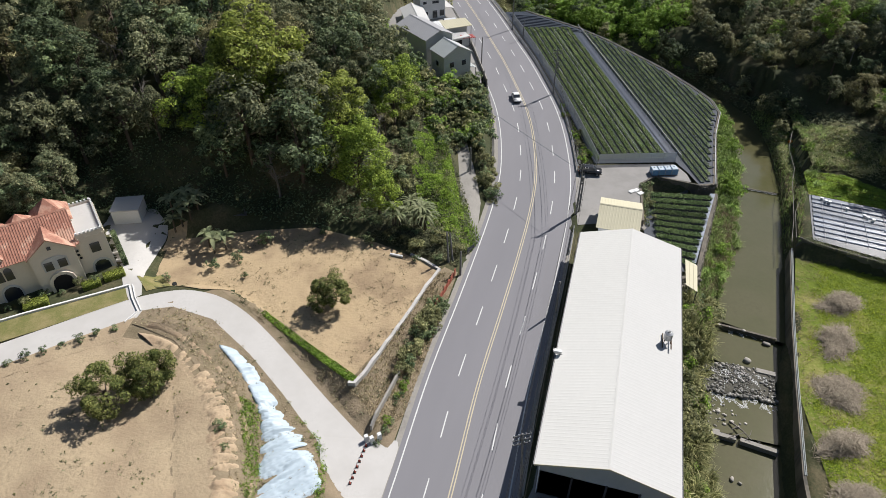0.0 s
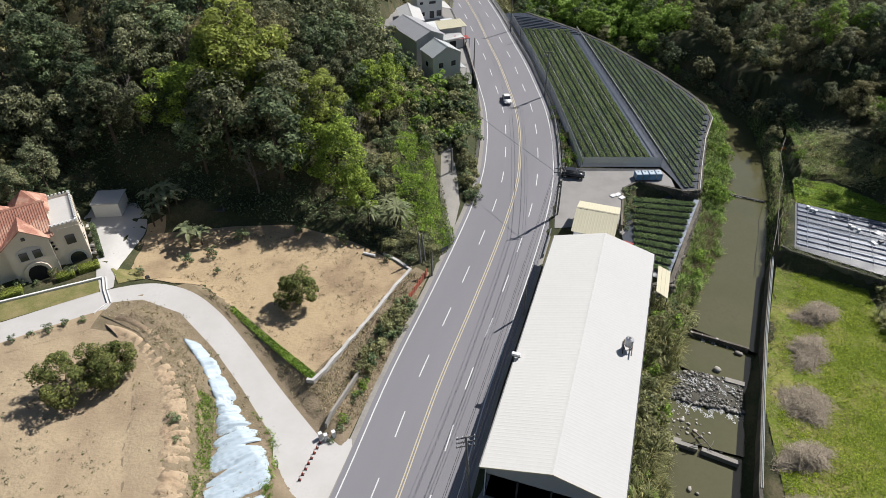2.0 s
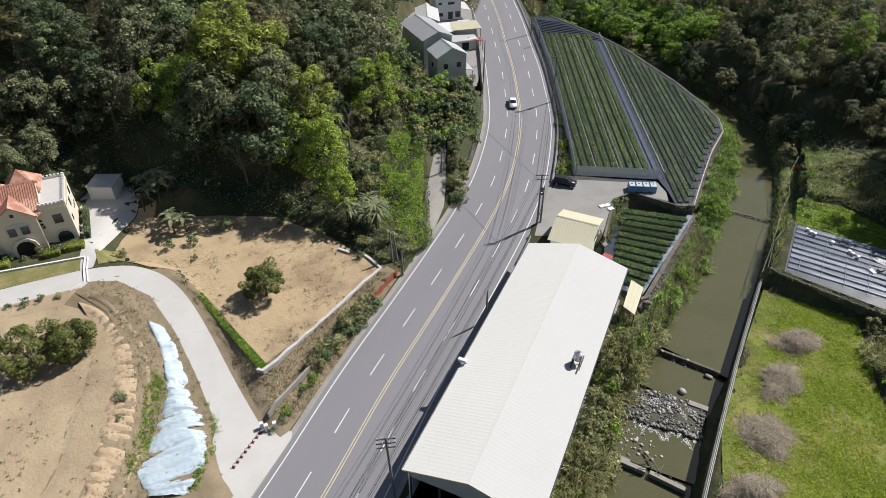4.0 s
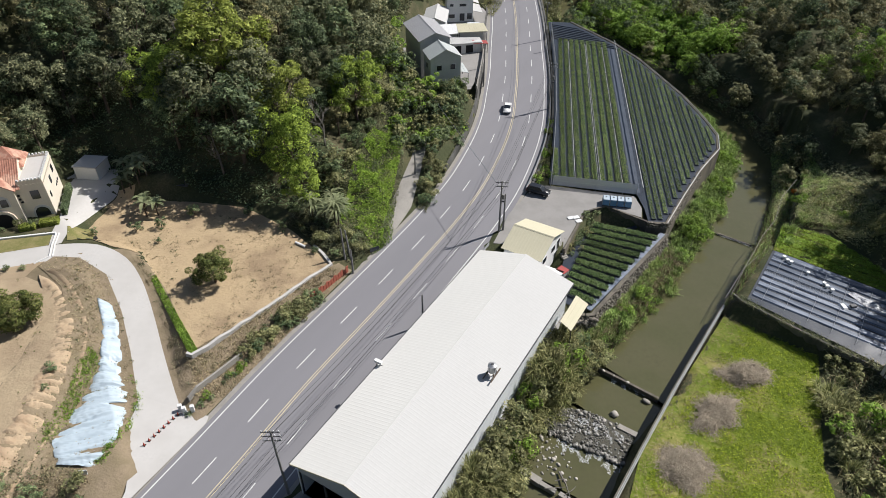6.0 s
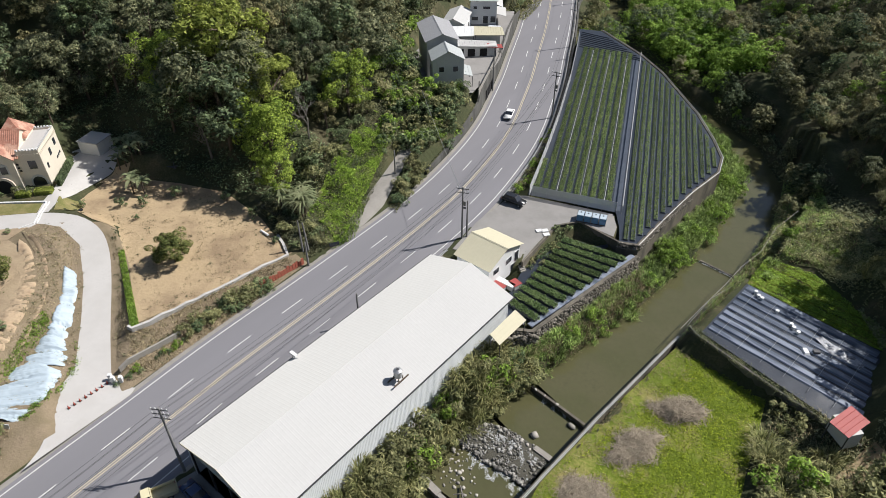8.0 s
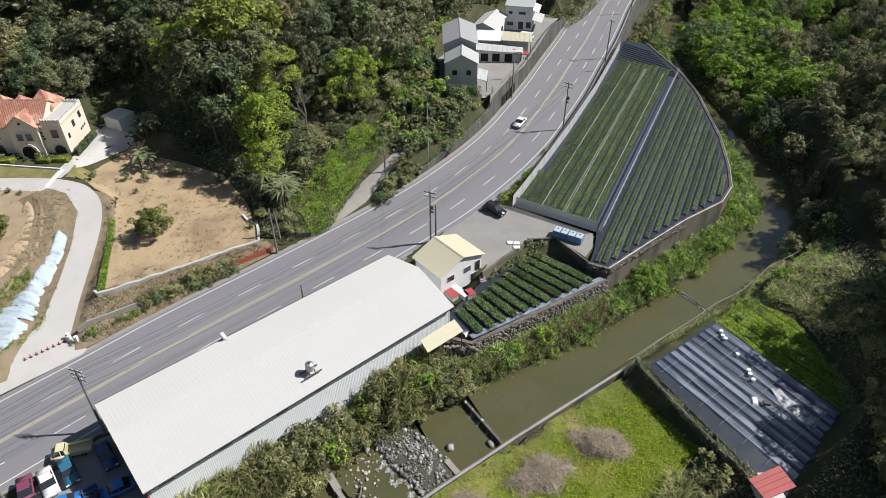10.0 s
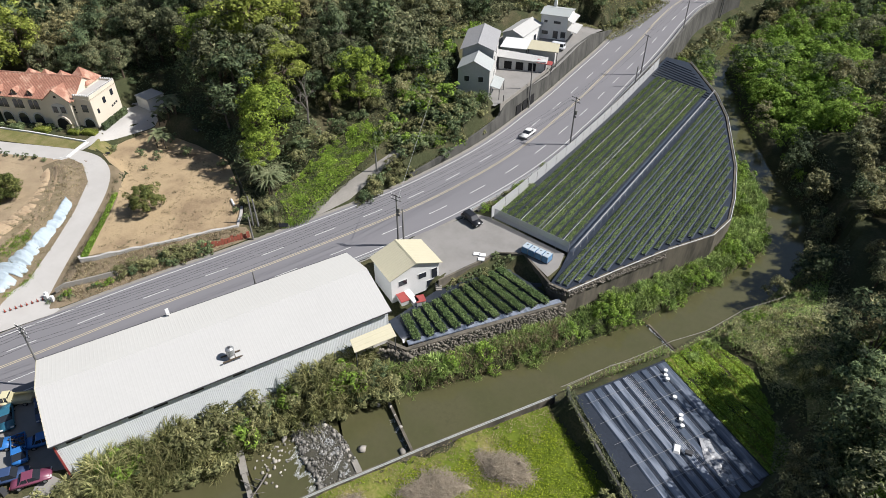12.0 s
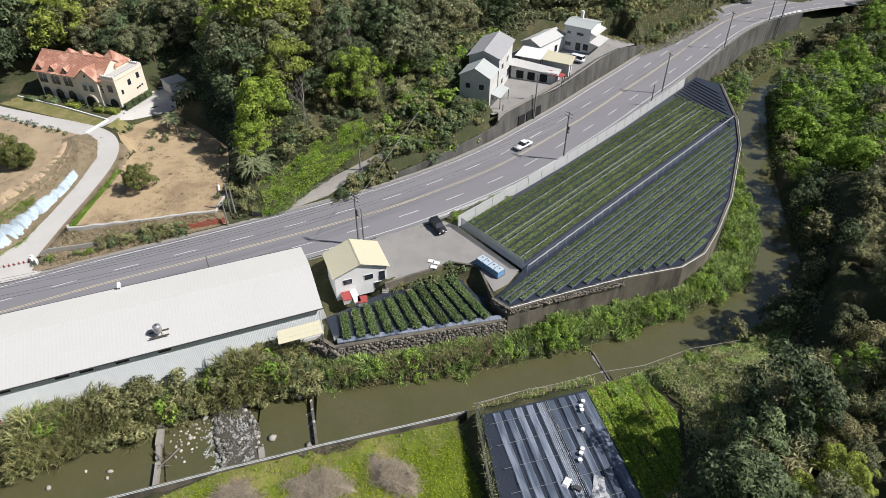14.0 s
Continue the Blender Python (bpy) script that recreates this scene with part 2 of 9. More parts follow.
def np_mesh(name, verts, quads, material, smooth=False):
    """A mesh from arrays: verts (n, 3), quads (m, 4)."""
    me = bpy.data.meshes.new(name)
    verts, quads = np.asarray(verts, dtype=np.float32), np.asarray(quads, dtype=np.int32)
    k = quads.shape[1]
    me.vertices.add(len(verts))
    me.vertices.foreach_set("co", verts.ravel())
    me.loops.add(quads.size)
    me.loops.foreach_set("vertex_index", quads.ravel())
    me.polygons.add(len(quads))
    me.polygons.foreach_set("loop_start", np.arange(0, quads.size, k, dtype=np.int32))
    me.update(calc_edges=True)
    me.validate()
    me.materials.append(material)
    if smooth:
        me.shade_smooth()
    return me


# ---- the lie of the land ----
ROAD_Y = np.array([-60, 0, 20, 35, 42, 57, 72, 85, 95, 107, 118, 128, 139, 147, 160, 175, 193, 206, 222, 238, 252, 268, 285, 320], float)
ROAD_X = np.array([-24, -9.0, -4.4, -0.75, 1.05, 4.75, 9.2, 12.95, 15.6, 18.0, 19.0, 19.3, 18.75, 17.75, 16.0, 13.3, 10.1, 7.4, 3.9, 1.6, 2.2, 6.5, 14.0, 34.0], float)
SLOPE_Y = np.array([-60, 30, 70, 100, 130, 160, 200, 260, 320], float)
SLOPE_Z = np.array([-5, -1.39, 0.38, 1.78, 2.36, 3.26, 4.46, 6.26, 8.0], float)


def smooth_curve(x, y, q):
    """Cubic through the points with finite-difference slopes."""
    d = np.gradient(y, x)
    i = np.clip(np.searchsorted(x, q) - 1, 0, len(x) - 2)
    h = x[i + 1] - x[i]
    t = (q - x[i]) / h
    return (2 * t**3 - 3 * t**2 + 1) * y[i] + (t**3 - 2 * t**2 + t) * h * d[i] + (-2 * t**3 + 3 * t**2) * y[i + 1] + (t**3 - t**2) * h * d[i + 1]


ry = np.arange(-60, 320, 1.0)
rx = smooth_curve(ROAD_Y, ROAD_X, ry)
for _ in range(3):
    rx[1:-1] = (rx[:-2] + 2 * rx[1:-1] + rx[2:]) / 4
rz_ = smooth_curve(SLOPE_Y, SLOPE_Z, ry)
for _ in range(20):
    rz_[1:-1] = (rz_[:-2] + 2 * rz_[1:-1] + rz_[2:]) / 4
rt = np.stack([np.gradient(rx), np.gradient(ry)], 1)
rt /= np.linalg.norm(rt, axis=1)[:, None]
rn = np.stack([rt[:, 1], -rt[:, 0]], 1)
rs = np.concatenate([[0], np.cumsum(np.hypot(np.diff(rx), np.diff(ry)))])


def road_at(s, off):
    """The road's place at length s along it, off metres to the right of its middle."""
    x, y, z = (np.interp(s, rs, a) for a in (rx, ry, rz_))
    nx, ny = np.interp(s, rs, rn[:, 0]), np.interp(s, rs, rn[:, 1])
    return x + nx * off, y + ny * off, z + 0.0 * off


def s_of_y(y):
    return float(np.interp(y, ry, rs))


def road_off(X, Y):
    """Signed distance from the road's middle (right is positive) and its height there."""
    X, Y = np.asarray(X, float), np.asarray(Y, float)
    i = np.clip(np.round(Y - ry[0]).astype(int), 0, len(ry) - 1)
    best, bi = np.full(X.shape, 1e9), i.copy()
    for k in range(-14, 15, 2):
        j = np.clip(i + k, 0, len(ry) - 1)
        d = np.hypot(X - rx[j], Y - ry[j])
        m = d < best
        best, bi = np.where(m, d, best), np.where(m, j, bi)
    off = (X - rx[bi]) * rn[bi, 0] + (Y - ry[bi]) * rn[bi, 1]
    return np.where(best < 16, off, np.sign(X - rx[i]) * np.maximum(best, 16)), rz_[bi]


def poly_dist(poly, X, Y):
    """Distance outside a polygon; negative inside."""
    d2, inside = np.full(X.shape, 1e12), np.zeros(X.shape, bool)
    n = len(poly)
    for i in range(n):
        (ax, ay), (bx, by) = poly[i], poly[(i + 1) % n]
        ex, ey = bx - ax, by - ay
        t = np.clip(((X - ax) * ex + (Y - ay) * ey) / (ex * ex + ey * ey + 1e-9), 0, 1)
        d2 = np.minimum(d2, (X - ax - t * ex) ** 2 + (Y - ay - t * ey) ** 2)
        if ay != by:
            inside ^= ((ay > Y) != (by > Y)) & (X < ex * (Y - ay) / (by - ay) + ax)
    d = np.sqrt(d2)
    return np.where(inside, -d, d)


LAND_WEST = [(-130, 60, 6), (-75, 55, 4.3), (-95, 85, 8), (-75, 92, 8), (-60, 96, 8), (-45, 93, 5), (-30, 92, 4), (-15, 91, 3.5), (-4, 90, 2.8), (-45, 103, 15), (-30, 104, 15),
             (-18, 104, 11), (-8, 111, 8), (0, 105, 5), (3, 118, 5), (-5, 125, 9), (-18, 120, 14), (-32, 118, 21), (-55, 109, 19), (-68, 111, 21), (-95, 110, 24), (-12, 133, 12)]
LAND_HILL = [(-25, 140, 19), (-45, 140, 30), (-75, 140, 38), (-18, 160, 12), (-32, 165, 22), (-60, 175, 38), (-16, 190, 12), (-28, 205, 20), (-14, 225, 12), (-30, 240, 22),
             (-60, 220, 42), (-110, 180, 55), (-20, 280, 18), (-60, 300, 45), (-130, 120, 40), (-130, 250, 70)]
LAND_EAST = [(62, 150, -3), (72, 150, 0), (80, 150, 6), (95, 150, 15), (115, 150, 26), (79, 130, 0.5), (88, 125, 5), (100, 120, 12), (80, 110, 1.5), (92, 105, 7), (105, 100, 14),
             (92, 88, 5), (104, 78, 10), (80, 70, -1), (92, 60, 2), (74, 75, -2), (72, 60, -2.2), (60, 170, -2.5), (72, 180, 5), (85, 185, 13), (50, 197, -3), (60, 207, 3)]
LAND_VALLEY = [(45, 215, -3), (36, 235, -3), (55, 235, 1), (80, 230, 13), (25, 240, -3), (21, 222, -3), (40, 262, -1), (110, 220, 28), (130, 120, 28), (40, 300, 3), (90, 290, 22), (140, 180, 42)]
LAND_MID = [(42, 85, -2.6), (55, 106, -2.6), (62, 122, -2.6), (66, 138, -2.6), (60, 160, -2.6), (44, 185, -2.6), (30, 205, -2.6), (34, 62, -3), (28, 45, -2.5), (22, 28, -1.5), (39, 76, -2.2),
            (20, 60, -0.4), (15, 30, -0.9), (0, 15, -3), (-15, 25, -1), (-20, 42, 0.8), (-6, 60, 0.2), (-2, 70, 0.6), (-32, 45, 3.4), (-52, 45, 4), (-45, 20, 3)]
LAND_SOUTH = [(-80, 30, 5), (40, 25, -3), (60, 40, -2.2), (52, 15, -2.5), (85, 40, 0), (120, 60, 14), (-100, 0, 6), (-40, -20, 2), (0, -30, -4), (40, -30, -4), (90, 0, 4), (0, -80, -6), (100, -80, 8), (-100, -80, 8)]
LAND = np.array(LAND_WEST + LAND_HILL + LAND_EAST + LAND_VALLEY + LAND_MID + LAND_SOUTH, float)

P_LOT = [(-12.2, 55.9), (-16.7, 60.7), (-22.5, 66), (-27.6, 69.6), (-32.1, 73.2), (-41.5, 73.6), (-45.5, 77.5), (-46, 86), (-32, 89), (-22, 89.8), (-11, 85.5), (-0.8, 78.9), (-4.8, 69.9), (-8.3, 62.5)]
P_MOUND = [(-44, 62.0), (-40.5, 61.2), (-37, 59.6), (-33.4, 56.6), (-30.4, 53.2), (-28.2, 49.2), (-26.4, 44), (-24.8, 37.5), (-23.6, 30), (-24, 15), (-80, 15), (-80, 43), (-58, 53.8), (-50, 58.8)]
P_COURT = [(-57, 95), (-58.5, 91), (-52, 80), (-49, 76.2), (-72, 61.5), (-76, 58), (-64, 57), (-46, 67.8), (-41, 72.4), (-46, 78), (-46.5, 93)]
P_PLAZA = [(23.5, 91), (35, 92.5), (37.5, 104.5), (41, 107.2), (47.6, 105), (47.6, 108), (46.2, 111.8), (30.0, 111.4), (27.5, 110.5), (24.5, 100)]
P_FIELD = [(30.2, 111.8), (38, 112.0), (46.6, 112.2), (48.0, 108), (48.8, 104), (51.6, 104.6), (54.6, 114), (58, 124), (62, 133.4), (62.2, 139), (60, 146), (55.5, 157), (45.1, 176), (38.2, 185.5), (25, 199), (18.8, 198.4), (21.5, 183), (24.8, 163), (27.5, 142), (28.7, 130), (29.6, 120)]
P_TERRACE = [(35.0, 81.4), (40.9, 79.8), (52.0, 103.5), (48.5, 104.3), (40.5, 104.8), (35.5, 92)]
P_YARD = [(0, 134.5), (8.7, 138.5), (8.9, 147), (8.3, 158), (6.2, 170), (3.6, 182), (-1.0, 198), (-8, 200), (-12, 188), (-15, 174), (-14, 160), (-12, 150), (-4, 139)]
P_PAD = [(8.6, 20), (9.4, 40), (10.6, 42.2), (22.8, 85), (34, 82), (37.4, 79.4), (25.2, 37), (24, 24)]
P_MEADOW = [(46.5, 43), (42, 30), (75, 30), (71, 62), (73.8, 81.6), (61.2, 87), (53.6, 69.6), (49, 58)]
P_MULCH = [(64, 88.6), (69.6, 102.8), (88, 94.6), (84, 77)]
P_GREEN = [(69.6, 102.8), (72.2, 111), (79.5, 109.5), (90, 98.5), (88, 94.6)]
P_LANE = [(3.9, 84.8), (3.4, 90), (3.0, 102), (2.8, 112), (1.5, 121), (3.8, 122), (5.2, 113), (6.4, 104), (6.9, 98), (6.2, 92), (4.9, 86)]

RIVER_X = np.array([8, 22, 30, 34.2, 37.2, 39.9, 43.0, 48.5, 53.6, 59.0, 65.2, 70.3, 72.2, 67.5, 54.0, 42, 24, 20], float)
RIVER_Y = np.array([-60, -10, 20, 35, 45, 54, 64, 73, 84, 96, 112, 130, 144, 159, 174.5, 190.5, 219, 260], float)
RIVER_W = np.array([5, 5, 4.6, 4.6, 5, 5.4, 5.2, 4.6, 3.6, 3.2, 3.0, 2.9, 2.6, 2.5, 2.6, 2.8, 2.6, 2.6], float)


def river_off(X, Y):
    """Distance outside the river's edge (negative in the water)."""
    best = np.full(X.shape, 1e9)
    for i in range(len(RIVER_X) - 1):
        ex, ey = RIVER_X[i + 1] - RIVER_X[i], RIVER_Y[i + 1] - RIVER_Y[i]
        t = np.clip(((X - RIVER_X[i]) * ex + (Y - RIVER_Y[i]) * ey) / (ex * ex + ey * ey), 0, 1)
        d = np.hypot(X - RIVER_X[i] - t * ex, Y - RIVER_Y[i] - t * ey) - (RIVER_W[i] + t * (RIVER_W[i + 1] - RIVER_W[i]))
        best = np.minimum(best, d)
    return best


def ease(d, w):
    t = np.clip(1 - d / w, 0, 1)
    return t * t * (3 - 2 * t)


def drive_z(X, Y):
    return np.clip(-0.5 - 0.0983 * (X + 9) + 0.0723 * (Y - 48), -1.0, 4.1)


def field_z(X, Y):
    return 1.9 + 0.021 * (Y - 105)


def yard_z(X, Y):
    return np.interp(Y, [130, 140, 160, 176, 186, 200], [7.3, 7.4, 8.0, 9.4, 9.2, 6.0])


DRIVE_MID = [(-9, 43.5), (-11.3, 46.5), (-17.3, 52.6), (-24.3, 60.6), (-29.6, 66.0), (-34, 68.9), (-39, 69.5), (-44.5, 67.7), (-49.7, 64.4), (-55.1, 60.9), (-70, 51.5), (-95, 37.5)]


def drive_off(X, Y):
    best = np.full(X.shape, 1e9)
    for (ax, ay), (bx, by) in zip(DRIVE_MID, DRIVE_MID[1:]):
        ex, ey = bx - ax, by - ay
        t = np.clip(((X - ax) * ex + (Y - ay) * ey) / (ex * ex + ey * ey), 0, 1)
        best = np.minimum(best, np.hypot(X - ax - t * ex, Y - ay - t * ey))
    return best


def height(X, Y):
    """The ground's height over arrays of places."""
    X, Y = np.atleast_1d(np.asarray(X, float)), np.atleast_1d(np.asarray(Y, float))
    num, den = np.zeros(X.shape), np.zeros(X.shape)
    for px, py, pz in LAND:
        w = 1.0 / ((X - px) ** 2 + (Y - py) ** 2 + 9.0) ** 1.7
        num += w * pz
        den += w
    z = num / den
    far = np.clip((np.hypot(X - 10, Y - 110) - 160) / 400, 0, 1)
    z = z + far * far * 160

    def lay(zone_z, d, w):
        k = ease(np.maximum(d, 0), w)
        return z * (1 - k) + zone_z * k

    z = lay(4.0 + 0.3 * np.sin(X * 0.3) * np.sin(Y * 0.23), poly_dist(P_MOUND, X, Y), 5.0)
    z = lay(4.2, poly_dist(P_COURT, X, Y), 4.0)
    z = lay(2.2, poly_dist(P_LOT, X, Y), 3.0)
    z = lay(drive_z(X, Y), drive_off(X, Y) - 3.0, 2.2)
    z = lay(np.clip(1.2 + 0.115 * (Y - 86), 1.2, 5.2), poly_dist(P_LANE, X, Y), 2.0)
    z = lay(yard_z(X, Y), poly_dist(P_YARD, X, Y) + np.where(X > 0, 1.6, 0.0), 1.4)
    off, zr = road_off(X, Y)
    held = (off < 0) & (Y > 110) & (Y < 204)
    drop = (off > 0) & (Y > 111)
    low = (off > 0) & (off < 14) & (Y > 108) & (Y < 206)
    z = np.where(low, np.minimum(z, zr - 0.25), z)
    z = lay(zr, np.abs(off) - np.where(held, 9.9, np.where(drop, 6.4, 8.3)), np.where(drop | held, 1.4, 3.0))
    z = lay(-0.75 + 0.0 * X, poly_dist(P_PAD, X, Y), 1.6)
    z = lay(np.clip(1.9 + 0.0 * Y, 0, 9), poly_dist(P_PLAZA, X, Y), 2.0)
    z = lay(0.3, poly_dist(P_TERRACE, X, Y) + np.where(X > 40, 1.1, 0.0), 1.3)
    z = lay(field_z(X, Y), poly_dist(P_FIELD, X, Y) + 1.1, 1.3)
    z = lay(-2.2, poly_dist(P_MEADOW, X, Y), 1.0)
    z = lay(0.6, poly_dist(P_MULCH, X, Y), 1.4)
    z = lay(0.5, poly_dist(P_GREEN, X, Y), 2.0)
    keep = np.minimum(poly_dist(P_MEADOW, X, Y), poly_dist(P_FIELD, X, Y))
    z = np.where((river_off(X, Y) < 5.5) & (keep > 0.3) & (Y < 200) & (poly_dist(P_MULCH, X, Y) > 2), np.minimum(z, -2.4), z)
    z = np.where(keep > 0.0, lay(-6.6, river_off(X, Y), 2.4), z)
    return z


def h1(x, y):
    return float(height([x], [y])[0])


P_SCRUB = [(-43.5, 64.3), (-36.5, 61), (-29.5, 54), (-25, 45), (-22, 34), (-14, 36), (-15.6, 48), (-21, 54.5), (-26.5, 60.5), (-33, 66.2), (-39, 68), (-43, 67)]
P_STRIP = [(-8.4, 49), (-9.2, 48.9), (-16.4, 56.8), (-24.0, 64.8), (-29.6, 69.4), (-33, 71.8), (-32.1, 73), (-27.7, 69.4), (-22.4, 65.6), (-12.3, 55.5), (-8.1, 62.5), (-4.6, 69.8), (-0.4, 78.5), (2.2, 79), (-4.2, 56), (-6, 50)]
P_BASE = [(-84, 40), (-44, 66.5), (-33, 72.8), (-27.5, 70.2), (-22.5, 66.2), (-12.4, 56.2), (-8.3, 62.8), (-0.6, 79.4), (2.4, 79.5), (-5.2, 52), (-11, 30), (-14.6, 16), (-84, 16)]
COVERED = [P_MOUND, P_LOT, P_PLAZA, P_FIELD, P_TERRACE, P_MULCH, P_MEADOW, P_LANE]


def build_ground():
    ax = np.concatenate([-np.geomspace(1500, 100, 16), np.arange(-96, -30, 1.5), np.arange(-30, 80, 0.9), np.arange(80, 120, 1.5), np.geomspace(124, 1500, 16)])
    ay = np.concatenate([-np.geomspace(1500, 20, 16), np.arange(-10, 25, 4), np.arange(25, 130, 0.9), np.arange(130, 260, 1.4), np.geomspace(264, 1900, 18)])
    X, Y = np.meshgrid(ax, ay)
    Xf, Yf = X.ravel(), Y.ravel()
    Z = height(Xf, Yf)
    sink = np.zeros(Z.shape)
    for p in COVERED:
        sink = np.where(poly_dist(p, Xf, Yf) < -0.9, 0.3, sink)
    sink = np.where((poly_dist(P_BASE, Xf, Yf) < -0.5) & (sink == 0), 0.3, sink)
    off, _ = road_off(Xf, Yf)
    sink = np.where(np.abs(off) < 7.4, 0.35, sink)
    sink = np.where(drive_off(Xf, Yf) < 2.0, 0.3, sink)
    rough = np.array([noise.noise((a * 0.45, b * 0.45, 0)) for a, b in zip(Xf, Yf)])
    free = np.ones(Z.shape, bool)
    for p in COVERED + [P_COURT, P_PAD, P_YARD, P_BASE]:
        free &= poly_dist(p, Xf, Yf) > 0.6
    free &= (np.abs(off) > 9) & (drive_off(Xf, Yf) > 3.6)
    Z = Z - sink + np.where(free, 0.35 * rough, 0)
    nx, ny = len(ax), len(ay)
    i = np.arange(nx * ny).reshape(ny, nx)
    q = np.stack([i[:-1, :-1], i[:-1, 1:], i[1:, 1:], i[1:, :-1]], -1).reshape(-1, 4)
    me = np_mesh("ground", np.stack([Xf, Yf, Z], 1), q, M_GROUND, True)
    tagged(new("ground", me), "rough ground of dry grass, soil and leaf litter", "ground", kind="structure")


build_ground()


def drape(name, poly, material, lift, step=1.2, label="", category="ground", zf=None, bumpy=0.0, kind="structure", freq=0.5):
    """A sheet over the plan polygon, lying lift above the ground."""
    pts, n = [], len(poly)
    for i in range(n):
        (x0, y0), (x1, y1) = poly[i], poly[(i + 1) % n]
        k = max(1, int(math.hypot(x1 - x0, y1 - y0) / step))
        pts += [(x0 + (x1 - x0) * j / k, y0 + (y1 - y0) * j / k) for j in range(k)]
    nb = len(pts)
    xs, ys = [p[0] for p in poly], [p[1] for p in poly]
    gx, gy = np.meshgrid(np.arange(min(xs), max(xs), step), np.arange(min(ys), max(ys), step))
    gx, gy = gx.ravel(), gy.ravel()
    gx, gy = gx + np.random.uniform(-0.2, 0.2, gx.shape) * step, gy + np.random.uniform(-0.2, 0.2, gy.shape) * step
    m = poly_dist(poly, gx, gy) < -0.45 * step
    pts += list(zip(gx[m], gy[m]))
    vs, _, fs, _, _, _ = delaunay_2d_cdt([Vector(p) for p in pts], [(i, (i + 1) % nb) for i in range(nb)], [], 1, 1e-4)
    X, Y = np.array([v.x for v in vs]), np.array([v.y for v in vs])
    Z = (height(X, Y) if zf is None else zf(X, Y) + 0.0 * X) + lift
    if bumpy:
        inner = np.clip(-poly_dist(poly, X, Y) / 2.0, 0, 1)
        Z = Z + inner * bumpy * np.array([noise.noise((a * freq, b * freq, 3)) for a, b in zip(X, Y)])
    me = bpy.data.meshes.new(name)
    me.from_pydata(list(zip(X, Y, Z)), [], [tuple(f) for f in fs])
    me.materials.append(material)
    me.shade_smooth()
    return tagged(new(name, me), label, category, kind=kind)


# ---- road ----
def ribbon(s0, s1, o0, o1, lift, step=1.0):
    """A strip along the road between two offsets."""
    s = np.linspace(s0, s1, max(2, int((s1 - s0) / step) + 1))
    a, b = np.stack(road_at(s, o0), 1), np.stack(road_at(s, o1), 1)
    g = Geo()
    vs = [(*p[:2], p[2] + lift) for pair in zip(a, b) for p in pair]
    g.add(vs, [(2 * i, 2 * i + 2, 2 * i + 3, 2 * i + 1) for i in range(len(s) - 1)])
    return g


def up_mesh(g, name, material):
    me = g.mesh(name, material)
    if me.polygons and me.polygons[0].normal.z < 0:
        me.flip_normals()
    return me


S0, S1 = s_of_y(-50), s_of_y(310)
road = tagged(new("road", up_mesh(ribbon(S0, S1, -7.6, 7.7, 0.05), "road", M_ASPHALT)), "four-lane grey asphalt road curving along the valley", "road", kind="structure")
for nm, o0, o1, m in (("edge_line", -6.98, -6.82, M_PAINT), ("edge_line", 6.62, 6.78, M_PAINT), ("centre_line", -0.24, -0.10, M_YELLOW), ("centre_line", 0.10, 0.24, M_YELLOW)):
    part(nm, up_mesh(ribbon(S0, S1, o0, o1, 0.058), nm, m), m, road)
for off, s_dash, pitch in ((-2.95, s_of_y(45.2) + 3.2, 9.79), (3.65, s_of_y(45.2) + 2.9, 9.87)):
    k = -9
    while s_dash + pitch * k < S1 - 6:
        a = s_dash + pitch * k
        part("lane_dash", up_mesh(ribbon(a, a + 4.0, off - 0.075, off + 0.075, 0.058, 2.0), "lane_dash", M_PAINT), M_PAINT, road)
        k += 1
tagged(new("gutter", up_mesh(ribbon(S0, S1, -8.35, -7.6, 0.045), "gutter", M_GUTTER)), "worn grey concrete gutter along the road", "gutter", kind="structure")
tagged(new("gutter", up_mesh(ribbon(S0, S1, 7.7, 8.3, 0.045), "gutter", M_GUTTER)), "worn grey concrete gutter along the road", "gutter", kind="structure")

# ---- drive, lot and other ground sheets ----
def offset_path(pts, widths):
    """Both edges of a band along plan points."""
    P = [Vector(p) for p in pts]
    left, right = [], []
    for i, p in enumerate(P):
        d = (P[min(i + 1, len(P) - 1)] - P[max(i - 1, 0)]).normalized()
        nrm = Vector((-d.y, d.x))
        left.append(tuple(p + nrm * widths[i] / 2))
        right.append(tuple(p - nrm * widths[i] / 2))
    return left + right[::-1]


def chaikin(pts, rounds=2):
    for _ in range(rounds):
        out = [pts[0]]
        for a, b in zip(pts, pts[1:]):
            out += [tuple(0.75 * p + 0.25 * q for p, q in zip(a, b)), tuple(0.25 * p + 0.75 * q for p, q in zip(a, b))]
        pts = out + [pts[-1]]
    return pts


dm = chaikin([(-11.3, 46.3)] + DRIVE_MID[2:], 2)
drape("driveway", offset_path(dm, [5.4 - 0.9 * min(1, i / len(dm) * 3) for i in range(len(dm))]), M_CONC, 0.07, 1.5, "pale smooth concrete driveway curving up to the villa", "driveway", drive_z)
drape("driveway_apron", [(-15.4, 48.6), (-14.7, 45.0), (-13.2, 42.2), (-10.9, 39.4), (-9.4, 36.4), (-8.9, 33.6), (-8.55, 35.0), (-5.75, 46.4), (-5.3, 48.6), (-8.6, 48.5)], M_CONC, 0.085, 1.0, "pale concrete apron where the driveway meets the road", "driveway", lambda X, Y: np.clip(-0.55 - 0.09 * (X + 8), -1.05, 0.1) + 0.02 * (Y - 46))
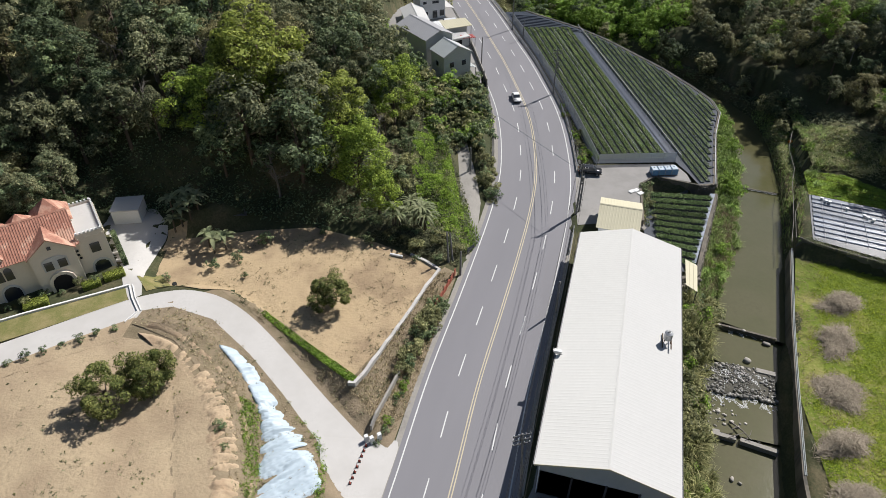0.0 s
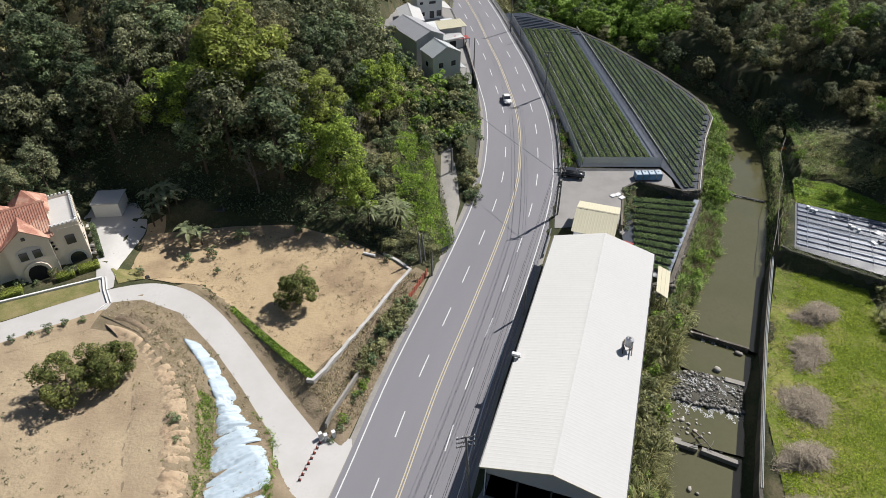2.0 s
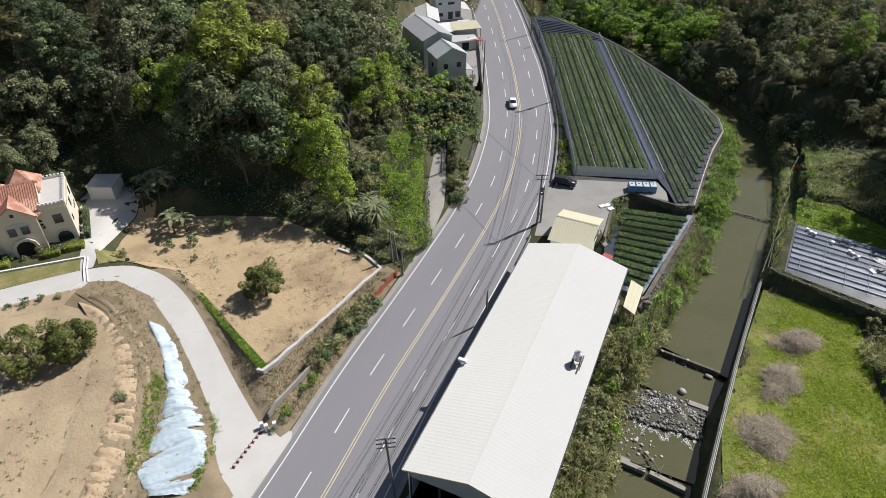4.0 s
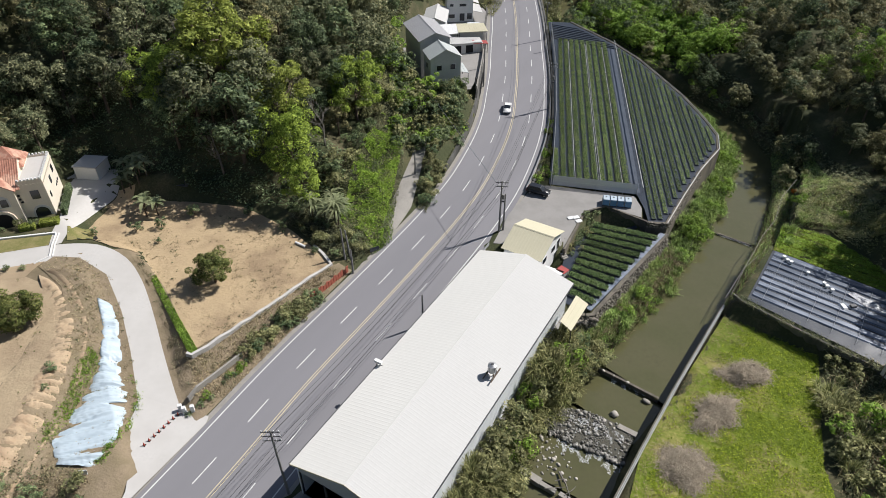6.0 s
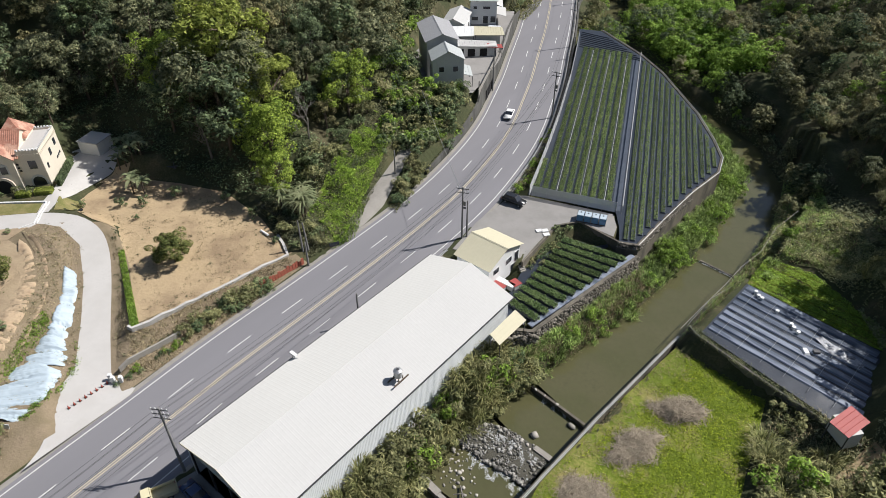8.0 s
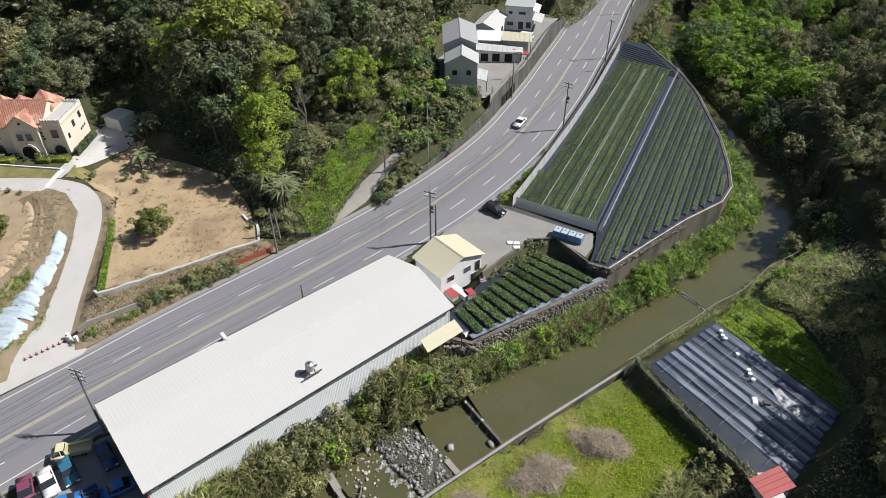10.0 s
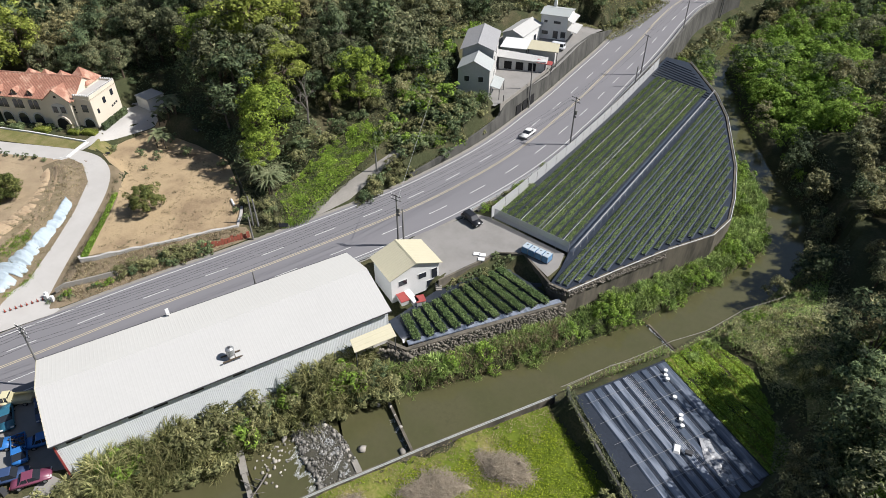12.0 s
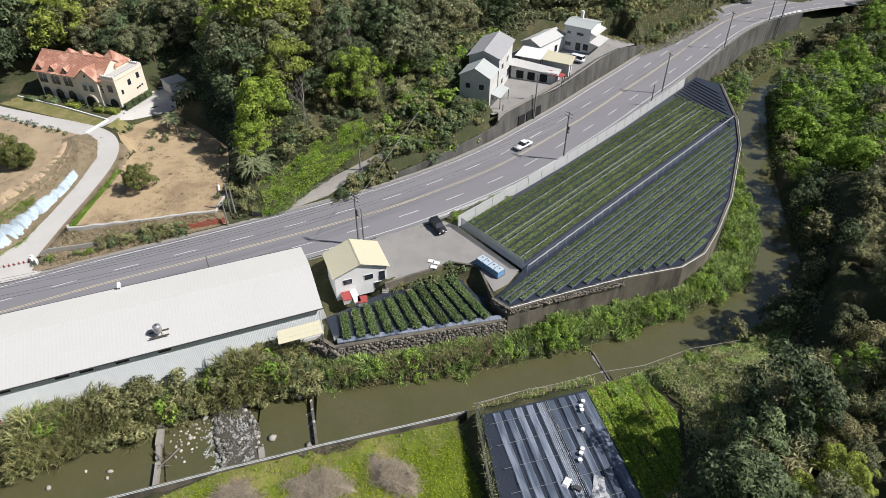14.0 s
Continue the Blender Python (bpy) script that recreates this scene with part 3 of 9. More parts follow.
drape("scrub_ground", P_BASE, M_SCRUB, 0.05, 1.0, "dry brown scrub soil between the drive, the lot and the road", "ground", lambda X, Y: height(X, Y) - 0.35 * (poly_dist(P_MOUND, X, Y) < -1.2))
drape("dirt_lot", P_LOT, M_SOIL, 0.06, 1.0, "bare dry tan soil lot with faint tracks", "ground", bumpy=0.12)
GULLY = chaikin([(-43, 63.4), (-37.5, 61.9), (-31.5, 57.6), (-27.8, 53.8), (-24.9, 48.6), (-23.4, 44.5), (-22.1, 39.2), (-21, 30)], 2)
RIM = chaikin([(-38.5, 59.6), (-34.6, 57.0), (-31.8, 53.8), (-29.2, 49.0), (-26.7, 43), (-25.6, 37.5), (-24.6, 28)], 2)
RUT = chaikin([(-35.2, 56), (-34.3, 53.5), (-31.8, 47.2), (-31.0, 42.5), (-29.1, 38.7), (-28.6, 36.1), (-28, 28)], 2)


def line_dist(pts, X, Y):
    best = np.full(X.shape, 1e9)
    for (ax, ay), (bx, by) in zip(pts, pts[1:]):
        ex, ey = bx - ax, by - ay
        t = np.clip(((X - ax) * ex + (Y - ay) * ey) / (ex * ex + ey * ey), 0, 1)
        best = np.minimum(best, np.hypot(X - ax - t * ex, Y - ay - t * ey))
    return best


def line_along(pts, X, Y):
    """How far along the line its nearest point lies."""
    best, at, done = np.full(X.shape, 1e9), np.zeros(X.shape), 0.0
    for (ax, ay), (bx, by) in zip(pts, pts[1:]):
        ex, ey = bx - ax, by - ay
        L = math.hypot(ex, ey)
        t = np.clip(((X - ax) * ex + (Y - ay) * ey) / (L * L), 0, 1)
        d = np.hypot(X - ax - t * ex, Y - ay - t * ey)
        at, best = np.where(d < best, done + t * L, at), np.minimum(best, d)
        done += L
    return at


def mound_z(X, Y):
    """The soil terrace: worn ruts, and gullies combed down its eroded edge."""
    Z = height(X, Y)
    Z = Z - 0.16 * np.exp(-((line_dist(RUT, X, Y) / 0.35) ** 2))
    return Z + np.array([0.08 * noise.noise((a * 0.35, b * 0.35, 3)) + 0.05 * noise.noise((a * 1.3, b * 1.3, 5)) for a, b in zip(X, Y)])


def eroded_z(X, Y):
    Z = height(X, Y) + 0.09
    inner = np.clip((line_dist(RIM, X, Y) - 0.1) / 0.9, 0, 1)
    u, d = line_along(RIM, X, Y), line_dist(GULLY, X, Y)
    c = line_dist(RIM, X, Y)
    n1 = np.array([noise.noise((a * 0.62 + 0.16 * b, b * 0.12, 1)) for a, b in zip(u, c)])
    n2 = np.array([noise.noise((a * 1.3 + 9 + 0.2 * b, b * 0.2, 4)) for a, b in zip(u, c)])
    comb = 0.62 * np.exp(-((n1 / 0.11) ** 2)) + 0.34 * np.exp(-((n2 / 0.1) ** 2))
    Z = Z + inner * (0.35 - comb) * np.clip(d / 1.0, 0, 1) + inner * 0.1 * np.array([noise.noise((a * 1.6, b * 1.6, 8)) for a, b in zip(X, Y)])
    return Z - 0.42 * np.exp(-((d / 0.4) ** 2))


M_ORANGE = mat("orange_soil", (0.385, 0.295, 0.195), 0.95, 0.34, 2.6, 0.3, 0.15, col2=(0.275, 0.20, 0.13), mix=(0.46, 0.62))
drape("dirt_mound", P_MOUND, M_MOUND, 0.12, 0.62, "bare pale soil terrace with ruts", "ground", mound_z)
drape("scrub_bank", [(-43.5, 65.6), (-50, 61.6), (-56, 57.6), (-70, 48.8), (-82, 42.8), (-82, 41), (-70, 46.8), (-58, 53.6), (-50, 58.6), (-44, 61.8)], M_MOUND, 0.15, 1.0, "dry pale soil bank beside the driveway", "ground", bumpy=0.25)
drape("eroded_bank", RIM + chaikin([(-20.0, 28), (-21.2, 39), (-22.5, 44.7), (-24.0, 49), (-26.8, 54.2), (-30.8, 58.6), (-36.8, 62.8), (-42, 64.2), (-42, 62.6)], 2), M_ORANGE, 0.0, 0.27, "eroded orange soil slope with small gullies", "ground", eroded_z)
drape("scrub_bank", P_SCRUB, M_SCRUB, 0.14, 0.8, "dry brown scrub soil beside the driveway", "ground", bumpy=0.25, freq=0.8)
drape("rut", offset_path(RUT, [0.24 + 0.1 * math.sin(1.9 * k) for k in range(len(RUT))]), M_SCRUB, 0.15, 0.5, "narrow worn rut across the soil terrace", "track", mound_z)
drape("lot_bank", [(-32.0, 72.2), (-36, 71.9), (-39.8, 72.4), (-41.2, 73.6), (-44.6, 77.4), (-46.2, 80), (-46.4, 87.5), (-43.2, 88.6), (-44.2, 79), (-40.3, 75.0), (-32.2, 74.4)], M_SOIL, 0.1, 0.7, "bare tan soil slope between the drive and the lot", "ground", bumpy=0.15)
drape("scrub_strip", P_STRIP, M_SCRUB, 0.08, 0.9, "dry brown scrub soil below the lot wall", "ground", bumpy=0.2)
drape("lawn", [(-46.0, 69.3), (-47.4, 72.0), (-59.6, 65.8), (-72.5, 58.6), (-71, 54.6), (-56.2, 63.0)], M_LAWN, 0.1, 1.2, "short yellowish lawn strip in front of the villa", "lawn")
drape("lawn", [(-44, 71.2), (-40.5, 72.9), (-44.4, 77.2), (-46.6, 74.6)], M_LAWN, 0.1, 1.0, "short yellowish lawn patch beside the driveway", "lawn")
drape("villa_court", [(-45.8, 69.2), (-44.4, 70.4), (-46.6, 77.2), (-46.5, 88), (-50, 92.5), (-57.5, 93), (-57, 87.3), (-52, 79), (-49.6, 76), (-47.9, 72.4)], M_CONC, 0.07, 1.2, "pale concrete yard beside the villa", "driveway")
drape("parking_yard", P_PLAZA, M_YARD, 0.06, 1.2, "worn grey concrete parking yard beside the road", "yard")
drape("scrap_yard", P_PAD, M_YARD, 0.05, 2.0, "grey concrete yard around the warehouse", "yard")
drape("lane", P_LANE, M_GUTTER, 0.07, 0.9, "narrow worn concrete lane climbing beside the road", "lane")
drape("house_yard", P_YARD, M_YARD, 0.05, 1.5, "grey concrete yard around the hillside houses", "yard", yard_z)
drape("field_film", P_FIELD, M_PLASTIC, 0.06, 1.5, "black plastic mulch film spread over the strawberry field", "field", field_z)
drape("terrace_film", P_TERRACE, M_PLASTIC, 0.06, 1.5, "black plastic mulch film over the lower terrace", "field")
drape("mulch_field", P_MULCH, M_PLASTIC, 0.06, 1.0, "glossy dark grey mulch film over a vegetable plot", "field", lambda X, Y: 0.6 + 0 * X, bumpy=0.1)
drape("meadow", P_MEADOW, M_GRASSF, 0.06, 1.0, "bright green meadow with dry patches", "meadow", bumpy=0.25)
M_ROUGH = mat("rough_pale_grass", (0.15, 0.165, 0.062), 0.95, 0.45, 3.0, 0.4, 0.15, col2=(0.225, 0.20, 0.105), mix=(0.42, 0.6))
drape("rough_grass", [(73.4, 110.8), (80, 110.6), (86, 105.5), (88.6, 101.5), (93, 100), (90, 114), (86.5, 122), (81.5, 129), (79.4, 133), (77.4, 127), (75.2, 118)], M_ROUGH, 0.1, 1.0, "rough pale grass slope beside the river", "meadow", bumpy=0.4)
drape("grass_plot", P_GREEN, M_GRASSF, 0.06, 1.0, "bright green grass plot beside the mulch field", "meadow", bumpy=0.25)


# ---- river ----
def water_sheet(i0, t0, i1, t1, z, label):
    """The river between two stations (node and fraction)."""
    a, b = i0 + t0, i1 + t1
    k = np.linspace(a, b, max(3, int((b - a) * 8)))
    ids = np.arange(len(RIVER_X))
    x, y, w = (np.interp(k, ids, q) for q in (RIVER_X, RIVER_Y, RIVER_W))
    dx, dy = np.gradient(x), np.gradient(y)
    ln = np.hypot(dx, dy)
    nx, ny = dy / ln, -dx / ln
    w = w + 1.2
    g = Geo()
    g.add([p for q in zip(zip(x - nx * w, y - ny * w, [z] * len(x)), zip(x + nx * w, y + ny * w, [z] * len(x))) for p in q], [(2 * i, 2 * i + 1, 2 * i + 3, 2 * i + 2) for i in range(len(x) - 1)])
    me = up_mesh(g, "water", M_WATER)
    return tagged(new("water", me), label, "river", kind="structure")


water_sheet(0, 0, 4, 0.9, -6.05, "murky green-brown river water below the dam")
water_sheet(4, 0.9, 6, 0.1, -5.75, "shallow murky river pool among rocks")
water_sheet(6, 0.1, 6, 0.88, -5.35, "murky green river pool")
water_sheet(6, 0.88, 10, 0.0, -4.7, "calm murky green-brown river water")
water_sheet(10, 0.0, 17, 0.0, -4.4, "shaded murky river water")


# ---- retaining walls ----
def wall_line(name, pts, top, bottom, thick, material, label, step=1.5, cap=None):
    """A wall along plan points; top and bottom are functions of x and y."""
    P = []
    for (x0, y0), (x1, y1) in zip(pts, pts[1:]):
        k = max(1, int(math.hypot(x1 - x0, y1 - y0) / step))
        P += [(x0 + (x1 - x0) * j / k, y0 + (y1 - y0) * j / k) for j in range(k)]
    P.append(pts[-1])
    g = Geo()
    vs, fs = [], []
    for i, p in enumerate(P):
        q0, q1 = Vector(P[max(i - 1, 0)]), Vector(P[min(i + 1, len(P) - 1)])
        d = (q1 - q0).normalized()
        nx, ny = -d.y * thick / 2, d.x * thick / 2
        zt, zb = top(*p), bottom(*p)
        vs += [(p[0] + nx, p[1] + ny, zb), (p[0] - nx, p[1] - ny, zb), (p[0] - nx, p[1] - ny, zt), (p[0] + nx, p[1] + ny, zt)]
        if i:
            a, b = 4 * (i - 1), 4 * i
            fs += [(a + k, a + (k + 1) % 4, b + (k + 1) % 4, b + k) for k in range(4)]
    fs += [(3, 2, 1, 0), tuple(4 * (len(P) - 1) + k for k in range(4))]
    g.add(vs, fs)
    return solid(name, g, material, label, "wall", kind="structure")


def const(v):
    return lambda x, y: v


def fz(x, y):
    return float(field_z(x, y))


def road_side(y0, y1, off, n=30):
    return [tuple(float(q) for q in road_at(s, off)[:2]) for s in np.linspace(s_of_y(y0), s_of_y(y1), n)]


FIELD_EDGE = [(48.6, 103.8), (51.9, 104.3), (54.9, 113.8), (58.3, 123.8), (62.4, 133.2), (62.6, 139.2), (60.4, 146.2), (55.9, 157.2), (45.5, 176.4), (38.6, 185.9), (25.2, 199.6)]
wall_line("field_wall", FIELD_EDGE, lambda x, y: fz(x, y) + 0.12, const(-4.5), 0.6, M_WALLCON, "stained concrete retaining wall below the strawberry field")
wall_line("terrace_wall", [(38.0, 78.6), (41.1, 79.4), (52.2, 103.4)], const(0.42), const(-4), 0.6, M_WALLCON, "rubble-faced retaining wall below the terrace")
wall_line("plaza_wall", [(35.3, 92.3), (37.7, 104.3), (41.2, 107.2), (48.8, 103.9)], lambda x, y: 2.05, const(-0.5), 0.35, M_WALLCON, "low stained concrete wall above the terrace")
wall_line("road_wall", road_side(110, 204, -8.7, 60), lambda x, y: max(float(np.interp(y, [108, 125, 138, 140, 160, 176, 186, 204], [2.6, 4.2, 5.5, 7.5, 8.3, 9.6, 9.3, 5.2])), 2.2), lambda x, y: float(np.interp(y, ry, rz_)) - 1.0, 0.45, M_WALLDARK, "dark stained concrete retaining wall beside the road")
fill = Geo()
ss = np.linspace(s_of_y(110), s_of_y(204), 70)
A, Bq = np.stack(road_at(ss, -8.85), 1), np.stack(road_at(ss, -13.0), 1)
tops = np.maximum(np.interp(A[:, 1], [108, 125, 138, 140, 160, 176, 186, 204], [2.6, 4.2, 5.5, 7.5, 8.3, 9.6, 9.3, 5.2]), 2.2) - 0.06
hb = height(Bq[:, 0], Bq[:, 1])
hm = height((A[:, 0] + Bq[:, 0]) / 2, (A[:, 1] + Bq[:, 1]) / 2)
inyard = poly_dist(P_YARD, (A[:, 0] + Bq[:, 0]) / 2, (A[:, 1] + Bq[:, 1]) / 2) < 0.5
rows_ = []
for a, b, t, h_b, h_m, iy in zip(A, Bq, tops, hb, hm, inyard):
    rows_ += [(a[0], a[1], t if not iy else t - 0.7), ((a[0] + b[0]) / 2, (a[1] + b[1]) / 2, max(h_m + 0.05, (t + h_b) / 2) if not iy else t - 0.9), (b[0], b[1], h_b + 0.1 if not iy else t - 1.2)]
fill.add(rows_, [(3 * i + k, 3 * i + k + 1, 3 * i + k + 4, 3 * i + k + 3) for i in range(len(ss) - 1) for k in (0, 1)])
tagged(new("bank_fill", up_mesh(fill, "bank_fill", M_GROUND)), "rough grassy ground behind the road wall", "ground", kind="structure")
wall_line("yard_parapet", road_side(139.5, 162, -8.75, 16), lambda x, y: float(np.interp(y, [138, 140, 160, 176], [7.4, 7.5, 8.3, 9.6])) + 0.8, lambda x, y: 6.5, 0.2, M_GUTTER, "pale concrete parapet edging the house yard")
for yy in (147.5, 150.4, 153.3):
    xx, y2, zz = (float(q) for q in road_at(s_of_y(yy), -8.42))
    solid("garage_opening", Geo().box(xx, y2, zz, 0.25, 2.2, 2.3, math.degrees(math.atan2(*rt[int(yy) + 60][::-1])) - 90), M_DARK, "dark garage opening in the road wall", "garage", "garage openings")
wall_line("embankment_wall", road_side(112, 262, 8.7, 70), lambda x, y: float(np.interp(y, ry, rz_)) + 0.25, lambda x, y: float(np.interp(y, ry, rz_)) - 10.0, 0.5, M_WALLDARK, "tall stained concrete embankment wall carrying the road")
wall_line("plot_wall", [(62.3, 89.6), (63.4, 88.3), (73.6, 82.2), (84.2, 76.4)], const(0.45), const(-3.2), 0.3, M_WALLDARK, "dark stained retaining wall below the mulch plot")
wall_line("river_wall", [(40.0, 30), (43.8, 44.2), (49.1, 58.6), (53.4, 69.9), (61.0, 88.6)], const(-1.75), const(-7), 0.45, M_WALLCON, "low concrete flood wall along the river")
wall_line("lot_wall", [(-12.4, 55.4), (-11.6, 55.3), (-10.3, 57.4), (-7.9, 62.5), (-4.6, 69.6), (-2.6, 74.4), (-0.6, 78.4), (-3.0, 80.6), (-5.3, 82.3)], lambda x, y: 2.5 + 0.3 * noise.noise((x * 1.3, y * 1.3, 0)), const(0.5), 0.45, M_CONC, "low whitewashed wall edging the dirt lot")


# ---- warehouse ----
def corrugated(x0, x1, z0, z1, y0, y1, pitch, depth, thick):
    """A sheet sloping from (x0, z0) to (x1, z1), ribbed along the slope, long in y."""
    g = Geo()
    ln = math.hypot(x1 - x0, z1 - z0)
    nx, nz = -(z1 - z0) / ln, (x1 - x0) / ln
    if nz < 0:
        nx, nz = -nx, -nz
    prof, y = [], y0
    while y < y1 - 1e-6:
        for f, d in ((0, 0), (0.62, 0), (0.7, depth), (0.92, depth)):
            if y + f * pitch <= y1:
                prof.append((y + f * pitch, d))
        y += pitch
    prof.append((y1, 0))
    vs = []
    for yy, d in prof:
        vs += [(x0 + nx * d, yy, z0 + nz * d), (x1 + nx * d, yy, z1 + nz * d), (x0 - nx * thick, yy, z0 - nz * thick), (x1 - nx * thick, yy, z1 - nz * thick)]
    fs = []
    for i in range(len(prof) - 1):
        a, b = 4 * i, 4 * i + 4
        fs += [(a, a + 1, b + 1, b), (a + 2, b + 2, b + 3, a + 3), (a, b, b + 2, a + 2), (a + 1, a + 3, b + 3, b + 1)]
    n = 4 * (len(prof) - 1)
    fs += [(0, 2, 3, 1), (n, n + 1, n + 3, n + 2)]
    return g.add(vs, fs)


def ribbed_wall(ax, ay, bx, by, z0, z1, pitch=0.24, depth=0.013, thick=0.12):
    """An upright ribbed sheet between two plan points."""
    g = Geo()
    L = math.hypot(bx - ax, by - ay)
    ux, uy = (bx - ax) / L, (by - ay) / L
    nx, ny = uy, -ux
    vs, fs, prof, t = [], [], [], 0.0
    while t < L - 1e-6:
        for f, d in ((0, 0), (0.5, 0), (0.6, depth), (0.9, depth)):
            if t + f * pitch <= L:
                prof.append((t + f * pitch, d))
        t += pitch
    prof.append((L, 0))
    for t, d in prof:
        for o in (d, -thick):
            vs += [(ax + ux * t + nx * o, ay + uy * t + ny * o, z0), (ax + ux * t + nx * o, ay + uy * t + ny * o, z1)]
    for i in range(len(prof) - 1):
        a, b = 4 * i, 4 * i + 4
        fs += [(a, b, b + 1, a + 1), (a + 2, a + 3, b + 3, b + 2), (a + 1, b + 1, b + 3, a + 3), (a, a + 2, b + 2, b)]
    n = 4 * (len(prof) - 1)
    fs += [(0, 1, 3, 2), (n, n + 2, n + 3, n + 1)]
    return g.add(vs, fs)


def warehouse():
    W, L, B, E, R = 15.55, 44.8, -0.75, 5.35, 7.65
    w = thing("warehouse", 10.2, 41.3, B, -16.05, "long cream metal-roofed warehouse with ribbed walls", "warehouse")
    e, r, o = E - B, R - B, 0.0
    sl = (r - e) / (W / 2)
    # one roof metal; the two colours offset the sun's uneven light
    part("roof_slope", corrugated(-0.1, W / 2, e - 0.02, r, 0, L, 0.5, 0.004, 0.05), M_ROOFW, w, "cream ribbed metal roof slope, colour lightened against its shade")
    part("roof_slope", corrugated(W + 0.1, W / 2, e - 0.02, r, 0, L, 0.5, 0.004, 0.05), M_ROOFW2, w, "cream ribbed metal roof slope, colour toned down against the sun")
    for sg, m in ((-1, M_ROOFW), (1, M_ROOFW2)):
        part("ridge_cap", Geo().extrude([(W / 2, r + 0.02), (W / 2 + sg * 0.22, r - 0.22 * sl + 0.012), (W / 2 + sg * 0.22, r - 0.22 * sl + 0.02), (W / 2, r + 0.028)], 0, L, "y"), m, w, "cream ridge capping, toned like the slope beside it")
    part("side_wall", ribbed_wall(W - 0.55, 0.35, W - 0.55, L - 0.4, -2.5, e - 0.12), M_METALWALL, w, "pale ribbed metal side wall")
    part("side_wall", ribbed_wall(0.45, L - 0.4, 0.45, 0.35, 0, e - 0.12), M_METALWALL, w)
    part("end_wall", Geo().extrude([(0.4, 0), (W - 0.5, 0), (W - 0.5, e - 0.1), (W / 2, r - 0.12), (0.4, e - 0.1)], L - 0.5, L - 0.35, "y"), M_METALWALL, w, "pale metal gable wall")
    part("end_wall", Geo().extrude([(0.4, e - 1.6), (W - 0.5, e - 1.6), (W - 0.5, e - 0.1), (W / 2, r - 0.12), (0.4, e - 0.1)], 0.5, 0.62, "y"), M_ROOFP, w, "blue-grey gable panel over the open bay")
    part("end_wall", Geo().box(W - 2.2, 0.56, -0.2, 3.3, 0.12, e - 1.4), M_ROOFP, w)
    for x in (0.55, 4.2, 8.0, 11.6):
        part("post", Geo().box(x, 0.55, 0, 0.22, 0.22, e - 1.5), M_FRAME, w)
    part("eave_gutter", Geo().extrude([(W + 0.02, e - 0.16), (W + 0.22, e - 0.16), (W + 0.22, e - 0.02), (W + 0.02, e - 0.05)], 0, L, "y"), M_FRAME, w, "dark eave gutter")
    part("eave_gutter", Geo().extrude([(-0.24, e - 0.16), (-0.06, e - 0.16), (-0.06, e - 0.05), (-0.24, e - 0.02)], 0, L, "y"), M_FRAME, w, "dark eave gutter")
    part("verge_trim", Geo().extrude([(-0.1, e - 0.2), (W / 2, r - 0.17), (W + 0.1, e - 0.2), (W + 0.1, e + 0.05), (W / 2, r + 0.07), (-0.1, e + 0.05)], -0.06, -0.01, "y"), M_ROOFY, w, "pale yellow verge trim")
    part("corner_trim", Geo().box(W - 0.5, 0.3, -2.5, 0.2, 0.2, e + 2.3), M_RED, w, "red corner trim")
    part("floor_slab", Geo().box(W / 2, L / 2, -0.4, W - 1.2, L - 1, 0.45), M_GUTTER, w)
    for y in (2.5, 9.5, 12.5, 17.0, 22.5):
        part("window", Geo().box(W - 0.52, y, e - 1.15, 0.16, 1.7, 0.75), M_GLASS, w, "dark strip window under the eaves")
    return w


warehouse()


# ---- plants ----
def cards(P, Nrm, size, rng, aspect=0.6):
    """Leaf quads at P facing Nrm, turned at random."""
    n = len(P)
    t = rng.normal(size=(n, 3))
    t -= Nrm * np.sum(t * Nrm, 1)[:, None]
    t /= np.linalg.norm(t, axis=1)[:, None] + 1e-9
    b = np.cross(Nrm, t)
    s = (size * rng.uniform(0.6, 1.4, n))[:, None]
    q = np.stack([P - t * s, P + b * s * aspect + Nrm * s * 0.1, P + t * s, P - b * s * aspect + Nrm * s * 0.1], 1)
    return q.reshape(-1, 3), np.arange(4 * n).reshape(-1, 4)


def leaf_tris(P, Nrm, size, rng, aspect=0.62):
    """Leaf-cluster triangles at P facing Nrm, turned at random."""
    n = len(P)
    t = rng.normal(size=(n, 3))
    t -= Nrm * np.sum(t * Nrm, 1)[:, None]
    t /= np.linalg.norm(t, axis=1)[:, None] + 1e-9
    b = np.cross(Nrm, t)
    s = (size * rng.uniform(0.6, 1.4, n))[:, None]
    q = np.stack([P - t * s * 0.9 + b * s * aspect * rng.uniform(0.3, 1.0, (n, 1)), P + t * s * 1.1, P - t * s * 0.5 - b * s * aspect], 1)
    return q.reshape(-1, 3), np.arange(3 * n).reshape(-1, 3)


def unit(v):
    return v / (np.linalg.norm(v, axis=-1, keepdims=True) + 1e-9)


